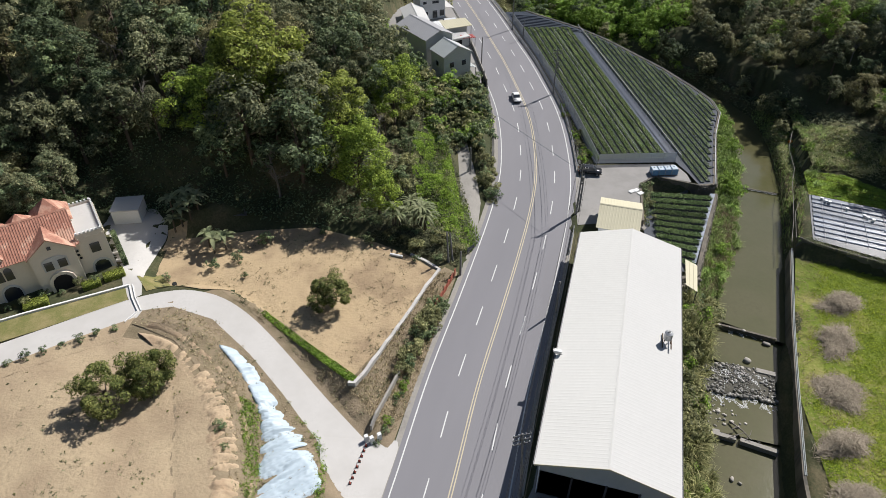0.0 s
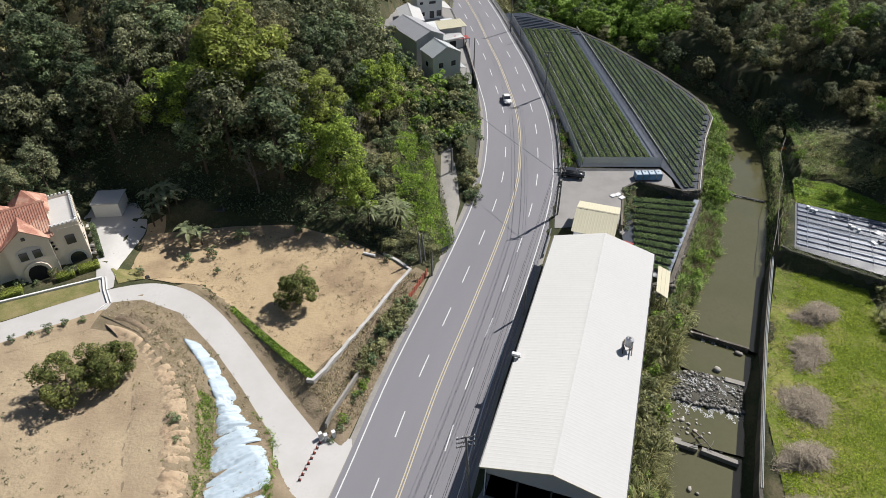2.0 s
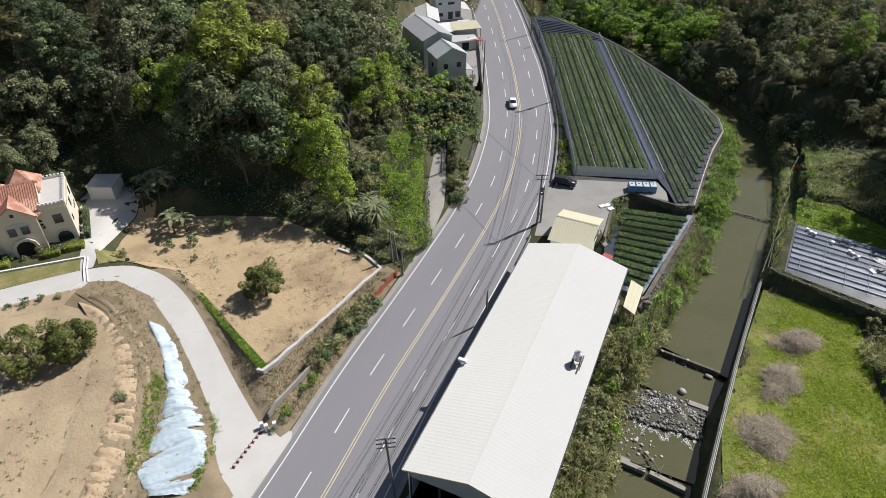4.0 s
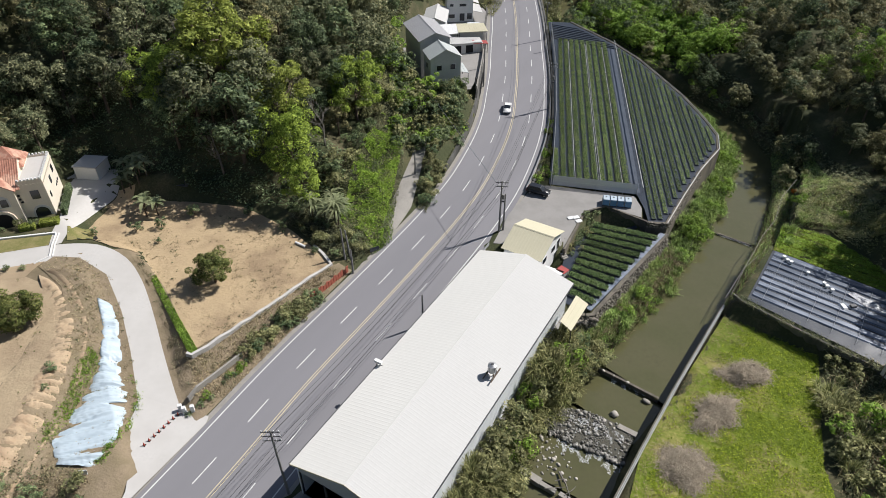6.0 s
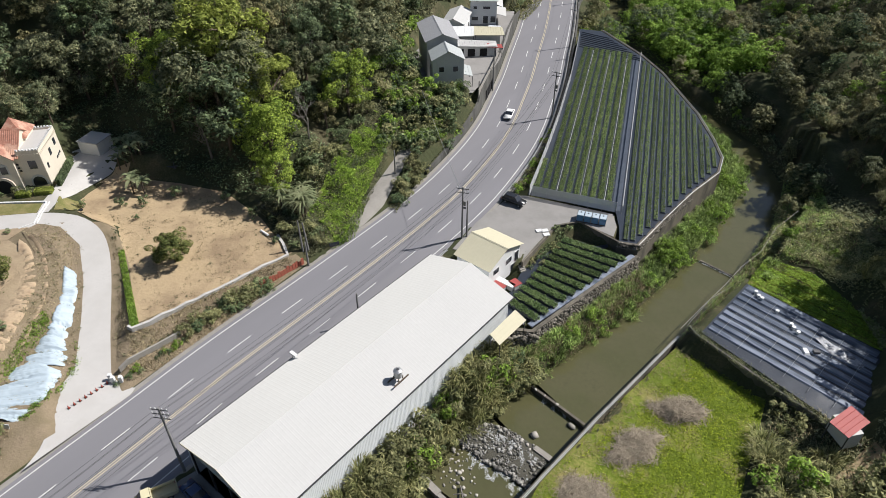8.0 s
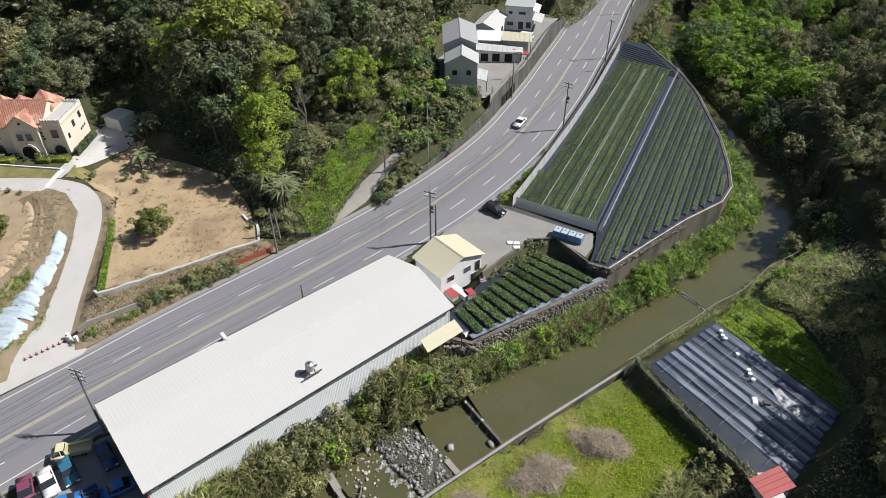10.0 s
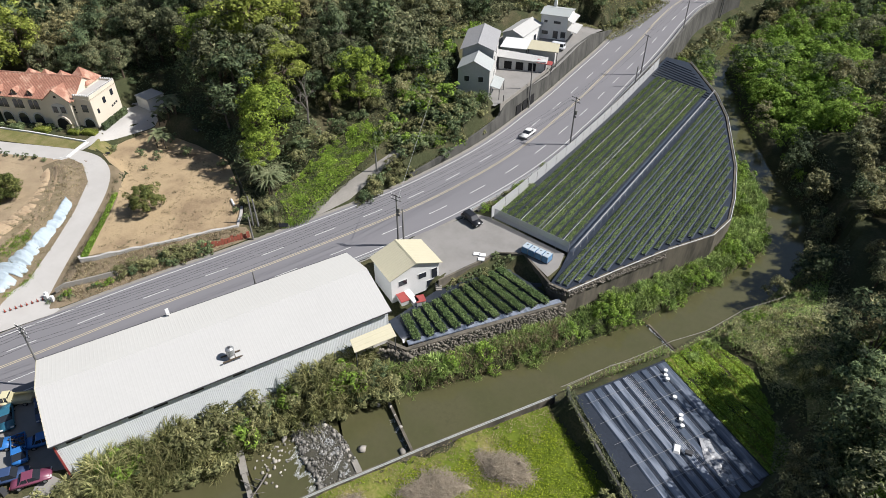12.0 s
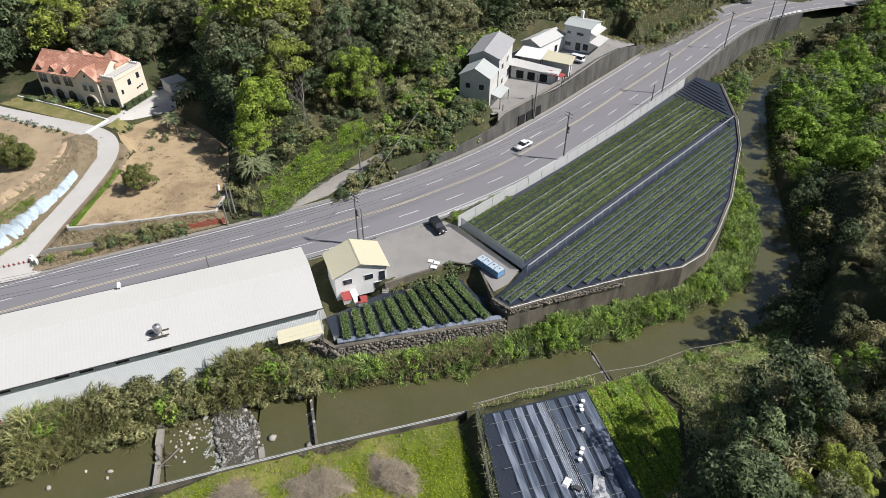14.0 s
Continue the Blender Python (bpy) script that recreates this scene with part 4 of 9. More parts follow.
def crown_arrays(seed, rx, rz, zc, clumps, leaves, size, clump_r, flat=0.0):
    """Leaves of a crown: clumps over an uneven dome, leaves over each clump."""
    rng = np.random.default_rng(seed)
    d = unit(rng.normal(size=(clumps, 3)))
    d[:, 2] = np.where(d[:, 2] < -0.7, -d[:, 2], d[:, 2])
    rr = rng.uniform(0.55, 1.0, clumps) ** 0.6
    lobes = 1 + 0.22 * np.sin(3 * np.arctan2(d[:, 1], d[:, 0]) + seed) + 0.12 * np.sin(5 * np.arctan2(d[:, 1], d[:, 0]) + 2.0 * seed)
    C = d * rr[:, None] * np.array([rx, rx, rz]) * lobes[:, None] + np.array([0, 0, zc])
    V, F, o = [], [], 0
    per = max(6, leaves // clumps)
    for c in range(clumps):
        r = clump_r * rng.uniform(0.7, 1.3)
        e = unit(rng.normal(size=(per, 3)) + np.array([0, 0, 0.55]) + 0.5 * d[c])
        P = C[c] + e * r * rng.uniform(0.75, 1.08, (per, 1)) * np.array([1, 1, 0.72 - flat])
        N = unit(1.0 * e + 0.42 * rng.normal(size=(per, 3)) + np.array([0, 0, 0.4]))
        v, f = leaf_tris(P, N, size, rng)
        V.append(v)
        F.append(f + o)
        o += len(v)
    return np.concatenate(V), np.concatenate(F), C


def make_tree(name, seed, h, rx, rz, clumps, leaves, size, clump_r, material, label, x, y, z, trunk_r=0.22, bark=None, group="", flat=0.0):
    t = thing(name, x, y, z, 0, label, "tree", group)
    zc = h - rz * 1.02
    v, f, C = crown_arrays(seed, rx, rz, zc, clumps, leaves, size, clump_r, flat)
    rng = np.random.default_rng(seed + 99)
    g = Geo()
    top = (rng.uniform(-0.4, 0.4), rng.uniform(-0.4, 0.4), zc)
    g.tube([(0, 0, -0.6), (0.1, 0.05, zc * 0.45), top], [trunk_r * 1.3, trunk_r, trunk_r * 0.6], 6)
    for c in C[:: max(1, len(C) // 6)]:
        a = Vector((0.1, 0.05, zc * rng.uniform(0.45, 0.9)))
        m = a.lerp(Vector(c), 0.55) + Vector((0, 0, -0.3))
        g.tube([a, m, c], [trunk_r * 0.5, trunk_r * 0.32, trunk_r * 0.12], 4)
    part("trunk", g, bark or M_BARK, t)
    part("crown", np_mesh("crown", v, f, material), material, t)
    return t


def bare_tree(name, seed, h, label, x, y, z, group="", spread=0.9):
    t = thing(name, x, y, z, 0, label, "tree", group)
    rng = random.Random(seed)
    g = Geo()

    def grow(p, d, ln, r, level):
        q = p + d * ln
        g.tube([p, q] if level > 2 else [p, p.lerp(q, 0.5) + Vector((rng.uniform(-1, 1), rng.uniform(-1, 1), 0)) * ln * 0.06, q], [r, r * 0.5] if level > 2 else [r, r * 0.8, r * 0.55], 3 if level > 1 else 5)
        if level < 4:
            for _ in range(4 if level < 3 else 3):
                e = (d + Vector((rng.gauss(0, 1), rng.gauss(0, 1), rng.gauss(0.15, 0.5))) * 0.55 * spread).normalized()
                grow(p.lerp(q, rng.uniform(0.6, 1.0)), e, ln * rng.uniform(0.5, 0.75), r * 0.5, level + 1)

    grow(Vector((0, 0, -0.5)), Vector((0.05, 0.02, 1)).normalized(), h * 0.42, h * 0.02, 0)
    part("branchwork", g, M_GREYWOOD, t)
    return t


def blade_arrays(P, rng, ln, width, lean, droop=0.5, yaw=None):
    """Bent pointed blades rising from P."""
    n = len(P)
    a = rng.uniform(0, 2 * np.pi, n) if yaw is None else yaw
    d = np.stack([np.cos(a), np.sin(a), np.zeros(n)], 1)
    s = np.stack([-np.sin(a), np.cos(a), np.zeros(n)], 1)
    L = (ln * rng.uniform(0.6, 1.3, n))[:, None]
    k = (lean * rng.uniform(0.3, 1.6, n))[:, None]
    w = (width * rng.uniform(0.7, 1.3, n))[:, None]
    up = np.array([0, 0, 1.0])
    m = P + L * 0.6 * (up * (1 - 0.25 * k) + d * k * 0.5)
    e = m + L * 0.45 * (up * (1 - droop * 2.2 * k) + d * k * 1.4)
    V = np.stack([P - s * w * 0.5, P + s * w * 0.5, m - s * w * 0.5, m + s * w * 0.5, e], 1).reshape(-1, 3)
    i = 5 * np.arange(n)[:, None]
    F = np.concatenate([i + np.array([[0, 1, 3]]), i + np.array([[0, 3, 2]]), i + np.array([[2, 3, 4]])], 0)
    return V, F


def bamboo(name, seed, h, material, label, x, y, z, culms=12, leaves=650, group="", spread=2.2):
    """A clump of arching culms with long narrow leaves."""
    t = thing(name, x, y, z, 0, label, "bamboo", group)
    rng = np.random.default_rng(seed)
    g, V, F, o = Geo(), [], [], 0
    per = leaves // culms
    for c in range(culms):
        a = rng.uniform(0, 2 * np.pi)
        b = np.array([np.cos(a), np.sin(a)]) * rng.uniform(0.1, 0.8)
        hh, out = h * rng.uniform(0.65, 1.0), spread * rng.uniform(0.4, 1.1)
        dirn = np.array([np.cos(a), np.sin(a)])
        pts = [(b[0] + dirn[0] * out * k * k, b[1] + dirn[1] * out * k * k, hh * (k - 0.22 * k ** 3) - 0.3 * (k == 0)) for k in (0, 0.35, 0.65, 0.85, 1.0)]
        g.tube(pts, [0.05, 0.045, 0.035, 0.025, 0.012], 3)
        k = rng.uniform(0.25, 1.0, per)
        P = np.stack([b[0] + dirn[0] * out * k * k, b[1] + dirn[1] * out * k * k, hh * (k - 0.22 * k**3)], 1) + rng.normal(size=(per, 3)) * np.array([0.45, 0.45, 0.25])
        N = unit(0.8 * rng.normal(size=(per, 3)) + np.array([0, 0, 1.1]))
        v, f = leaf_tris(P, N, 0.34, rng, 0.24)
        V.append(v)
        F.append(f + o)
        o += len(v)
    tagged(part("cane", g, M_BARK, t), kind="stuff")
    part("foliage", np_mesh("foliage", np.concatenate(V), np.concatenate(F), material), material, t)
    return t


def cane_clump(seed, count, ln=1.25, wide=0.06, spread=0.75, material=None, label="dense arching olive cane grass on the river bank", group="cane grass along the bank", rise=0.5):
    """A tussock of tall arching grass, its blades in tufts."""
    material = material or L_CANE
    t = thing("cane_grass", 0, 0, 0, 0, label, "cane grass", group)
    rng = np.random.default_rng(seed)
    tuft = rng.normal(size=(14, 2)) * spread
    i = rng.integers(0, 14, count)
    P0 = np.concatenate([tuft[i] + rng.normal(size=(count, 2)) * 0.13, rng.uniform(-0.2, rise, (count, 1))], 1)
    P0[:, :2] *= 1 - 0.25 * np.clip(P0[:, 2:] / max(rise, 1.0), 0, 1)
    yaw = np.arctan2(P0[:, 1], P0[:, 0]) + rng.normal(size=count) * 0.9
    v, f = blade_arrays(P0, rng, ln, wide, 0.7, 0.5, yaw)
    part("foliage", np_mesh("foliage", v, f, material), material, t)
    return t


# kinds of tree: built once and then repeated
GRP = "trees of the wooded slope"
PROTO = {}


def plant(kind, x, y, z, sc, rz):
    """The first of a kind is built, the others are copies."""
    m = pose(x, y, z, 0, 0, rz) @ Matrix.Diagonal((sc * random.uniform(0.92, 1.08), sc * random.uniform(0.92, 1.08), sc, 1))
    if kind in PROTO:
        return copy_thing(PROTO[kind], m)
    k, n = kind
    if k == "dark":
        t = make_tree("tree", 10 + n, 11, 3.7, 4.6, 46, 3300, 0.25, 1.2, L_DARK, "dark green broadleaf tree on the slope", 0, 0, 0, group=GRP)
    elif k == "mid":
        t = make_tree("tree", 20 + n, 11, 3.5, 4.6, 48, 3300, 0.24, 1.12, L_MID, "green broadleaf tree on the slope", 0, 0, 0, group=GRP)
    elif k == "olive":
        t = make_tree("tree", 30 + n, 10, 3.4, 3.9, 40, 2800, 0.22, 1.0, L_OLIVE, "olive brown-green tree with thin foliage", 0, 0, 0, group=GRP)
    elif k == "bright":
        t = make_tree("tree", 40 + n, 12, 3.8, 4.2, 50, 4200, 0.22, 1.0, L_BRIGHT, "bright yellow-green tree in fresh leaf", 0, 0, 0, group=GRP)
    elif k == "lime":
        t = make_tree("tree", 50 + n, 13, 4.0, 6.0, 64, 5200, 0.23, 1.05, L_LIME, "fresh green broadleaf tree at the wood's edge", 0, 0, 0, group=GRP)
    elif k == "lush":
        t = make_tree("tree", 130 + n, 14, 5.4, 6.2, 84, 9000, 0.23, 1.25, L_LUSH, "broad glossy green tree at the wood's edge", 0, 0, 0, 0.3, group=GRP)
    elif k == "brown":
        t = make_tree("tree", 140 + n, 9, 3.1, 3.6, 40, 2900, 0.19, 0.95, L_BROWN, "brownish half-dry tree on the slope", 0, 0, 0, group=GRP)
    elif k == "bare":
        t = bare_tree("bare_tree", 60 + n, 10, "leafless grey tree with fine branches", 0, 0, 0, GRP)
    elif k == "bamboo":
        t = bamboo("bamboo_clump", 70 + n, 7.5, L_BAMBOO, "feathery olive bamboo clump on the hillside", 0, 0, 0, 18, 1700, GRP, 2.6)
    elif k == "reed":
        t = cane_clump(80 + n, 420)
    elif k == "tallcane":
        t = cane_clump(84 + n, 820, 1.0, 0.05, 0.8, L_CANE, "tall arching olive cane beside the warehouse", "tall cane along the warehouse", 1.9)
    elif k == "lushreed":
        t = cane_clump(88 + n, 360, 1.05, 0.07, 0.75, L_REED, "mounded green reeds drooping over the river", "reed mounds along the river", 0.9)
    elif k == "bush":
        t = make_tree("shrub", 90 + n, 2.2, 1.3, 1.0, 16, 620, 0.15, 0.5, L_MID, "leafy green shrub on the bank", 0, 0, 0, 0.06, group="shrubs")
        tagged(t, category="shrub")
    elif k == "limebush":
        t = make_tree("shrub", 97 + n, 2.4, 1.6, 1.2, 18, 700, 0.16, 0.55, L_LIME, "bright green leafy shrub on the slope", 0, 0, 0, 0.06, group="shrubs")
        tagged(t, category="shrub")
    else:
        t = make_tree("shrub", 95 + n, 2.2, 1.3, 1.0, 16, 620, 0.15, 0.5, L_DRYSHRUB, "dry olive shrub on the bank", 0, 0, 0, 0.06, group="shrubs")
        tagged(t, category="shrub")
    t.matrix_basis = m
    PROTO[kind] = t
    return t


def scatter(poly, step, seed, jitter=0.42):
    rng = np.random.default_rng(seed)
    xs, ys = [p[0] for p in poly], [p[1] for p in poly]
    gx, gy = np.meshgrid(np.arange(min(xs), max(xs), step), np.arange(min(ys), max(ys), step))
    gx = gx + (np.arange(gx.shape[0]) % 2)[:, None] * step / 2
    X, Y = gx.ravel() + rng.uniform(-jitter, jitter, gx.size) * step, gy.ravel() + rng.uniform(-jitter, jitter, gx.size) * step
    m = poly_dist(poly, X, Y) < 0
    return X[m], Y[m]


WOOD_WEST = [(-112, 50), (-84, 54), (-80, 62), (-79, 74), (-74, 82), (-66, 90), (-60, 95.5), (-48, 94), (-44, 92.5), (-30, 91), (-14, 90.5), (-8, 91), (-4, 101), (-3.5, 110), (-4, 122), (-5, 133), (-14, 142), (-18, 158), (-19, 172), (-17, 190), (-8.5, 205), (-7, 222), (-7, 240), (-2, 262), (-40, 262), (-75, 205), (-112, 165), (-118, 100)]
WOOD_EAST = [(89.5, 114), (93.5, 104), (96.5, 98), (101.5, 87), (112, 74), (114, 150), (100, 215), (60, 236), (55, 214), (62, 192), (75, 166), (82.5, 146), (87, 128)]


FAR = {}


def far_tree(kind, x, y, z, sc, seed, thin=False):
    """A distant crown, joined with its like."""
    m, h, rx_, rz_c, nc, nl, ls, cr = {"dark": (L_DARK, 11, 3.7, 4.6, 34, 1150, 0.37, 1.25), "mid": (L_MID, 11, 3.5, 4.6, 34, 1150, 0.36, 1.2), "olive": (L_OLIVE, 10, 3.4, 3.9, 32, 1050, 0.34, 1.15), "brown": (L_BROWN, 8.5, 3.0, 3.6, 36, 1100, 0.29, 0.95), "bamboo": (L_BAMBOO, 8, 2.8, 3.6, 32, 1050, 0.31, 1.0), "lime": (L_LIME, 11, 3.6, 4.6, 44, 1600, 0.29, 1.05),
                                       "bright": (L_BRIGHT, 11, 3.6, 4.4, 36, 1200, 0.38, 1.15), "creeper": (L_LIME, 3.4, 2.5, 1.7, 26, 950, 0.22, 0.8), "bush": (L_MID, 2.2, 1.35, 1.0, 14, 270, 0.235, 0.5), "dry": (L_DRYSHRUB, 2.2, 1.3, 1.0, 14, 270, 0.225, 0.5), "limebush": (L_LIME, 2.4, 1.6, 1.2, 16, 300, 0.245, 0.55)}[kind]
    if thin:
        nc, nl, ls = nc // 2, nl // 8, ls * 2.4
    v, f, _ = crown_arrays(seed, rx_ * sc, rz_c * sc, (h - rz_c) * sc, nc, nl, ls * sc, cr * sc)
    vs, fs, n = FAR.setdefault(kind, ([], [], [0]))
    vs.append(v + np.array([x, y, z]))
    fs.append(f + n[0])
    n[0] += len(v)
    FAR[kind + "_m"] = m


def grow_woods():
    rng = random.Random(5)
    X, Y = scatter(WOOD_WEST, 4.9, 3)
    Z = height(X, Y)
    for i, (x, y, z) in enumerate(zip(X, Y, Z)):
        u = rng.random()
        high = y > 118 or x < -62
        patch = noise.noise((x * 0.045, y * 0.045, 7))
        k = "dark" if u < 0.2 else "mid" if u < 0.42 else "olive" if u < 0.66 else "bare" if u < 0.80 else "lush" if u < 0.85 else "brown" if u < 0.94 else "bamboo"
        if high and patch > -0.05:
            k = "brown" if u < 0.3 else "olive" if u < 0.6 else "dark" if u < 0.72 else "bare" if u < 0.86 else "bamboo" if u < 0.97 else "bright"
        sc, a = rng.uniform(0.66, 1.22), rng.uniform(0, 360)
        if y < 98:
            sc = rng.uniform(1.0, 1.3)
        if k == "lush":
            sc *= 0.8
        if (-52.5 < x < -40 and y < 99.5) or (-44 < x < -14 and y < 95.0) or (x > -8.2 and y < 119) or (x > -4.0 and y < 122):
            continue
        if any(math.hypot(x - q[1], y - q[2]) < (6.5 if q[0] == "lush" else 3.9) for q in STANDOUT):
            continue
        if y > 128 or x < -80:
            back = (x < -46 and y > 136) or x < -92 or (x < -40 and y > 158) or (x < -24 and y > 190) or y > 234
            far_tree("olive" if k in ("bare", "lush") else k, x, y, z, sc, 1000 + i, back)
        else:
            plant((k, rng.randrange(3)), x, y, z, sc, a)
    X, Y = scatter(WOOD_EAST, 3.9, 4)
    Z = height(X, Y)
    for i, (x, y, z) in enumerate(zip(X, Y, Z)):
        u = rng.random()
        k = "bamboo" if u < 0.48 else "brown" if u < 0.66 else "olive" if u < 0.78 else "dark" if u < 0.83 else "mid" if u < 0.89 else "lime" if u < 0.95 else "bare"
        sc, a = rng.uniform(0.45, 0.85), rng.uniform(0, 360)
        if y < 114 and x > 86:
            k = "bright" if u < 0.12 else "lime" if u < 0.24 else "brown" if u < 0.5 else "bamboo" if u < 0.75 else "olive"
            sc *= 0.7
        if y > 158 or x > 101:
            far_tree("olive" if k == "bare" else k, x, y, z, sc, 3000 + i, x > 104 and y < 138)
        else:
            plant((k, rng.randrange(3)), x, y, z, sc, a)
    for k in range(2, 6):
        x, y = -46.5 + 4.4 * k, 98.2 + 2.2 * math.sin(2.1 * k)
        plant((("olive", "dark", "mid", "olive")[k % 4], k % 3), x, y, h1(x, y), rng.uniform(1.1, 1.35), 77 * k)

    for k in range(13):
        y = 82.0 + 2.5 * k
        x = float(np.interp(y, [82, 88, 95, 102, 114], [100.5, 98.5, 94.5, 92.8, 91.0])) + 1.3 * math.sin(2.7 * k)
        plant((("mid", "dark", "olive", "bamboo", "mid")[k % 5], k % 3), x, y, h1(x, y), rng.uniform(0.86, 1.08), 63 * k)


def join_far():
    """The joined distant crowns, one object for each kind of leaf."""
    for kind in [q for q in FAR if not q.endswith("_m")]:
        vs, fs, _ = FAR[kind]
        words, nm, cat = {"dark": ("dark green tree crowns far up the slope", "far_wood", "woods"), "mid": ("green tree crowns far up the slope", "far_wood", "woods"), "olive": ("olive brown-green tree crowns far up the slope", "far_wood", "woods"), "bamboo": ("pale olive bamboo crowns on the far hillside", "far_wood", "woods"), "lime": ("fresh green tree crowns in the valley", "far_wood", "woods"), "brown": ("brownish half-dry tree crowns on the hillsides", "far_wood", "woods"),
                          "bright": ("bright yellow-green tree crowns up the slope", "far_wood", "woods"), "creeper": ("bright green creepers heaped over the valley bushes", "undergrowth", "bushes"), "bush": ("low green undergrowth on the slopes", "undergrowth", "bushes"), "dry": ("dry olive undergrowth on the slopes", "undergrowth", "bushes"), "limebush": ("bright green undergrowth on the slopes", "undergrowth", "bushes")}[kind]
        tagged(new(nm, np_mesh(nm, np.concatenate(vs), np.concatenate(fs), FAR[kind + "_m"])), words, cat, kind="stuff")


STANDOUT = [("lime", 100.5, 88.5, 19), ("lime", 97, 84, 15), ("bright", 104, 93, 22), ("mid", 94.6, 94.6, 15.5), ("olive", 92.6, 91.0, 11.5), ("mid", 96.5, 90.5, 16.5), ("bright", 98, 107, 17), ("bright", 97, 101, 15.5), ("bright", -35.6, 107.0, 31.0), ("bright", -32.2, 108.6, 30.5), ("bright", -18.4, 103.8, 21.5), ("lush", -14.6, 96.0, 18.5), ("lush", -11.0, 91.6, 12.5), ("bright", -83.5, 76, 21.0)]
# trees that stand out
for k, x, y, top in STANDOUT:
    zz = h1(x, y)
    plant((k, 0 if x < -18 else 1), x, y, zz, max(0.6, (top - zz) / (12.6 if k == "bright" else 13.6)), 40 * x % 360)
grow_woods()


# ---- houses ----
def arch_panel(x, z, w, h, y0, y1, n=6):
    """An upright arched panel facing local -y."""
    r = w / 2
    sec = [(x - r, z), (x + r, z), (x + r, z + h - r)]
    sec += [(x + r * math.cos(math.pi * k / n), z + h - r + r * math.sin(math.pi * k / n)) for k in range(1, n)]
    sec.append((x - r, z + h - r))
    return Geo().extrude(sec, y0, y1, "y")


def villa():
    v = thing("villa", -69.7, 63.9, 4.2, 33.4, "cream rendered villa with terracotta roof and crenellated tower", "house")
    L, D, E, R, RY = 19.4, 9.2, 6.6, 9.9, 4.5
    part("wall", Geo().extrude([(0.1, -1), (D, -1), (D, E), (RY, R - 0.15), (0.1, E)], 0.2, L, "x"), M_CREAM, v, "cream rendered main walls")
    part("wall", Geo().extrude([(12.9, -0.5), (18.7, -0.5), (18.7, E), (15.8, E + 2.3), (12.9, E)], -0.7, 0.3, "y"), M_CREAM, v, "cream gabled bay")
    for y0, y1, z0, z1 in ((-0.5, RY, E - 0.15, R), (D + 0.5, RY, E - 0.15, R)):
        g = corrugated(y0, y1, z0, z1, -0.4, L + 0.25, 0.34, 0.06, 0.12)
        g.v = [(q, p, r) for p, q, r in g.v]
        part("roof_slope", g, M_TILE, v, "terracotta tiled roof slope")
    part("ridge", Geo().extrude([(RY - 0.22, R - 0.08), (RY, R + 0.12), (RY + 0.22, R - 0.08)], -0.4, L + 0.2, "x"), M_TILE, v)
    gz = E + 2.3
    for s in (-1, 1):
        g = Geo()
        e = 15.8 + s * 3.25
        g.add([(15.8, -1.0, gz + 0.12), (e, -1.0, E - 0.1), (e, 0.4, E - 0.1), (15.8, 3.2, gz + 0.12), (15.8, -1.0, gz - 0.06), (e, -1.0, E - 0.28), (e, 0.4, E - 0.28), (15.8, 3.2, gz - 0.06)],
              [(0, 1, 2, 3), (4, 7, 6, 5), (0, 4, 5, 1), (1, 5, 6, 2), (2, 6, 7, 3), (3, 7, 4, 0)])
        part("gable_roof", g, M_TILE, v, "terracotta gable roof")
    for x in (5.6, 9.4, 13.2, 17.3):
        w = 2.0 if x < 15 else 2.7
        g = Geo().add([(x - w, 4.6, E + 1.2), (x + w, 4.6, E + 1.2), (x + w, 4.6 + 2 * w, E + 1.2), (x - w, 4.6 + 2 * w, E + 1.2), (x, 4.6 + w, E + 1.2 + w * 1.15)], [(3, 2, 1, 0), (0, 1, 4), (1, 2, 4), (2, 3, 4), (3, 0, 4)])
        part("rear_roof", g, M_TILE, v, "terracotta pyramid roof")
        part("rear_bay", Geo().box(x, 4.6 + w, -0.5, 2 * w - 0.5, 2 * w - 0.5, E + 1.6), M_CREAM, v)
    for x in (1.9, 5.6, 9.3):
        d = part("dormer", Geo().extrude([(x - 0.6, E + 0.3), (x + 0.6, E + 0.3), (x + 0.6, E + 0.85), (x, E + 1.45), (x - 0.6, E + 0.85)], 0.15, 2.4, "y"), M_CREAM, v, "small roof dormer")
        part("window", arch_panel(x, E + 0.4, 0.7, 0.8, 0.08, 0.17), M_GLASS, d)
        for s in (-1, 1):
            g = Geo().add([(x, -0.05, E + 1.62), (x + s * 0.85, -0.05, E + 0.7), (x + s * 0.85, 1.9, E + 0.95), (x, 2.6, E + 1.62), (x, -0.05, E + 1.5), (x + s * 0.85, -0.05, E + 0.58), (x + s * 0.85, 1.9, E + 0.83), (x, 2.6, E + 1.5)],
                          [(0, 1, 2, 3), (4, 7, 6, 5), (0, 4, 5, 1), (1, 5, 6, 2), (2, 6, 7, 3), (3, 7, 4, 0)])
            part("dormer_roof", g, M_TILE, d)
        for dx in (-0.62, 0.62):
            part("window", arch_panel(x + dx, 3.7, 1.05, 2.1, 0.02, 0.12), M_GLASS, v, "tall arched dark window")
        part("arcade_arch", arch_panel(x, 0.2, 2.7, 2.75, 0.0, 0.13), M_GREYWALL, v, "stone-edged arcade arch")
        part("arcade_glass", arch_panel(x, 0.2, 2.2, 2.4, -0.04, 0.1), M_GLASS, v)
    part("window", Geo().extrude([(14.1, 3.6), (17.5, 3.6), (17.5, 5.3), (16.8, 5.75), (15.8, 5.9), (14.8, 5.75), (14.1, 5.3)], -0.78, -0.6, "y"), M_GREYWALL, v, "wide bay window")
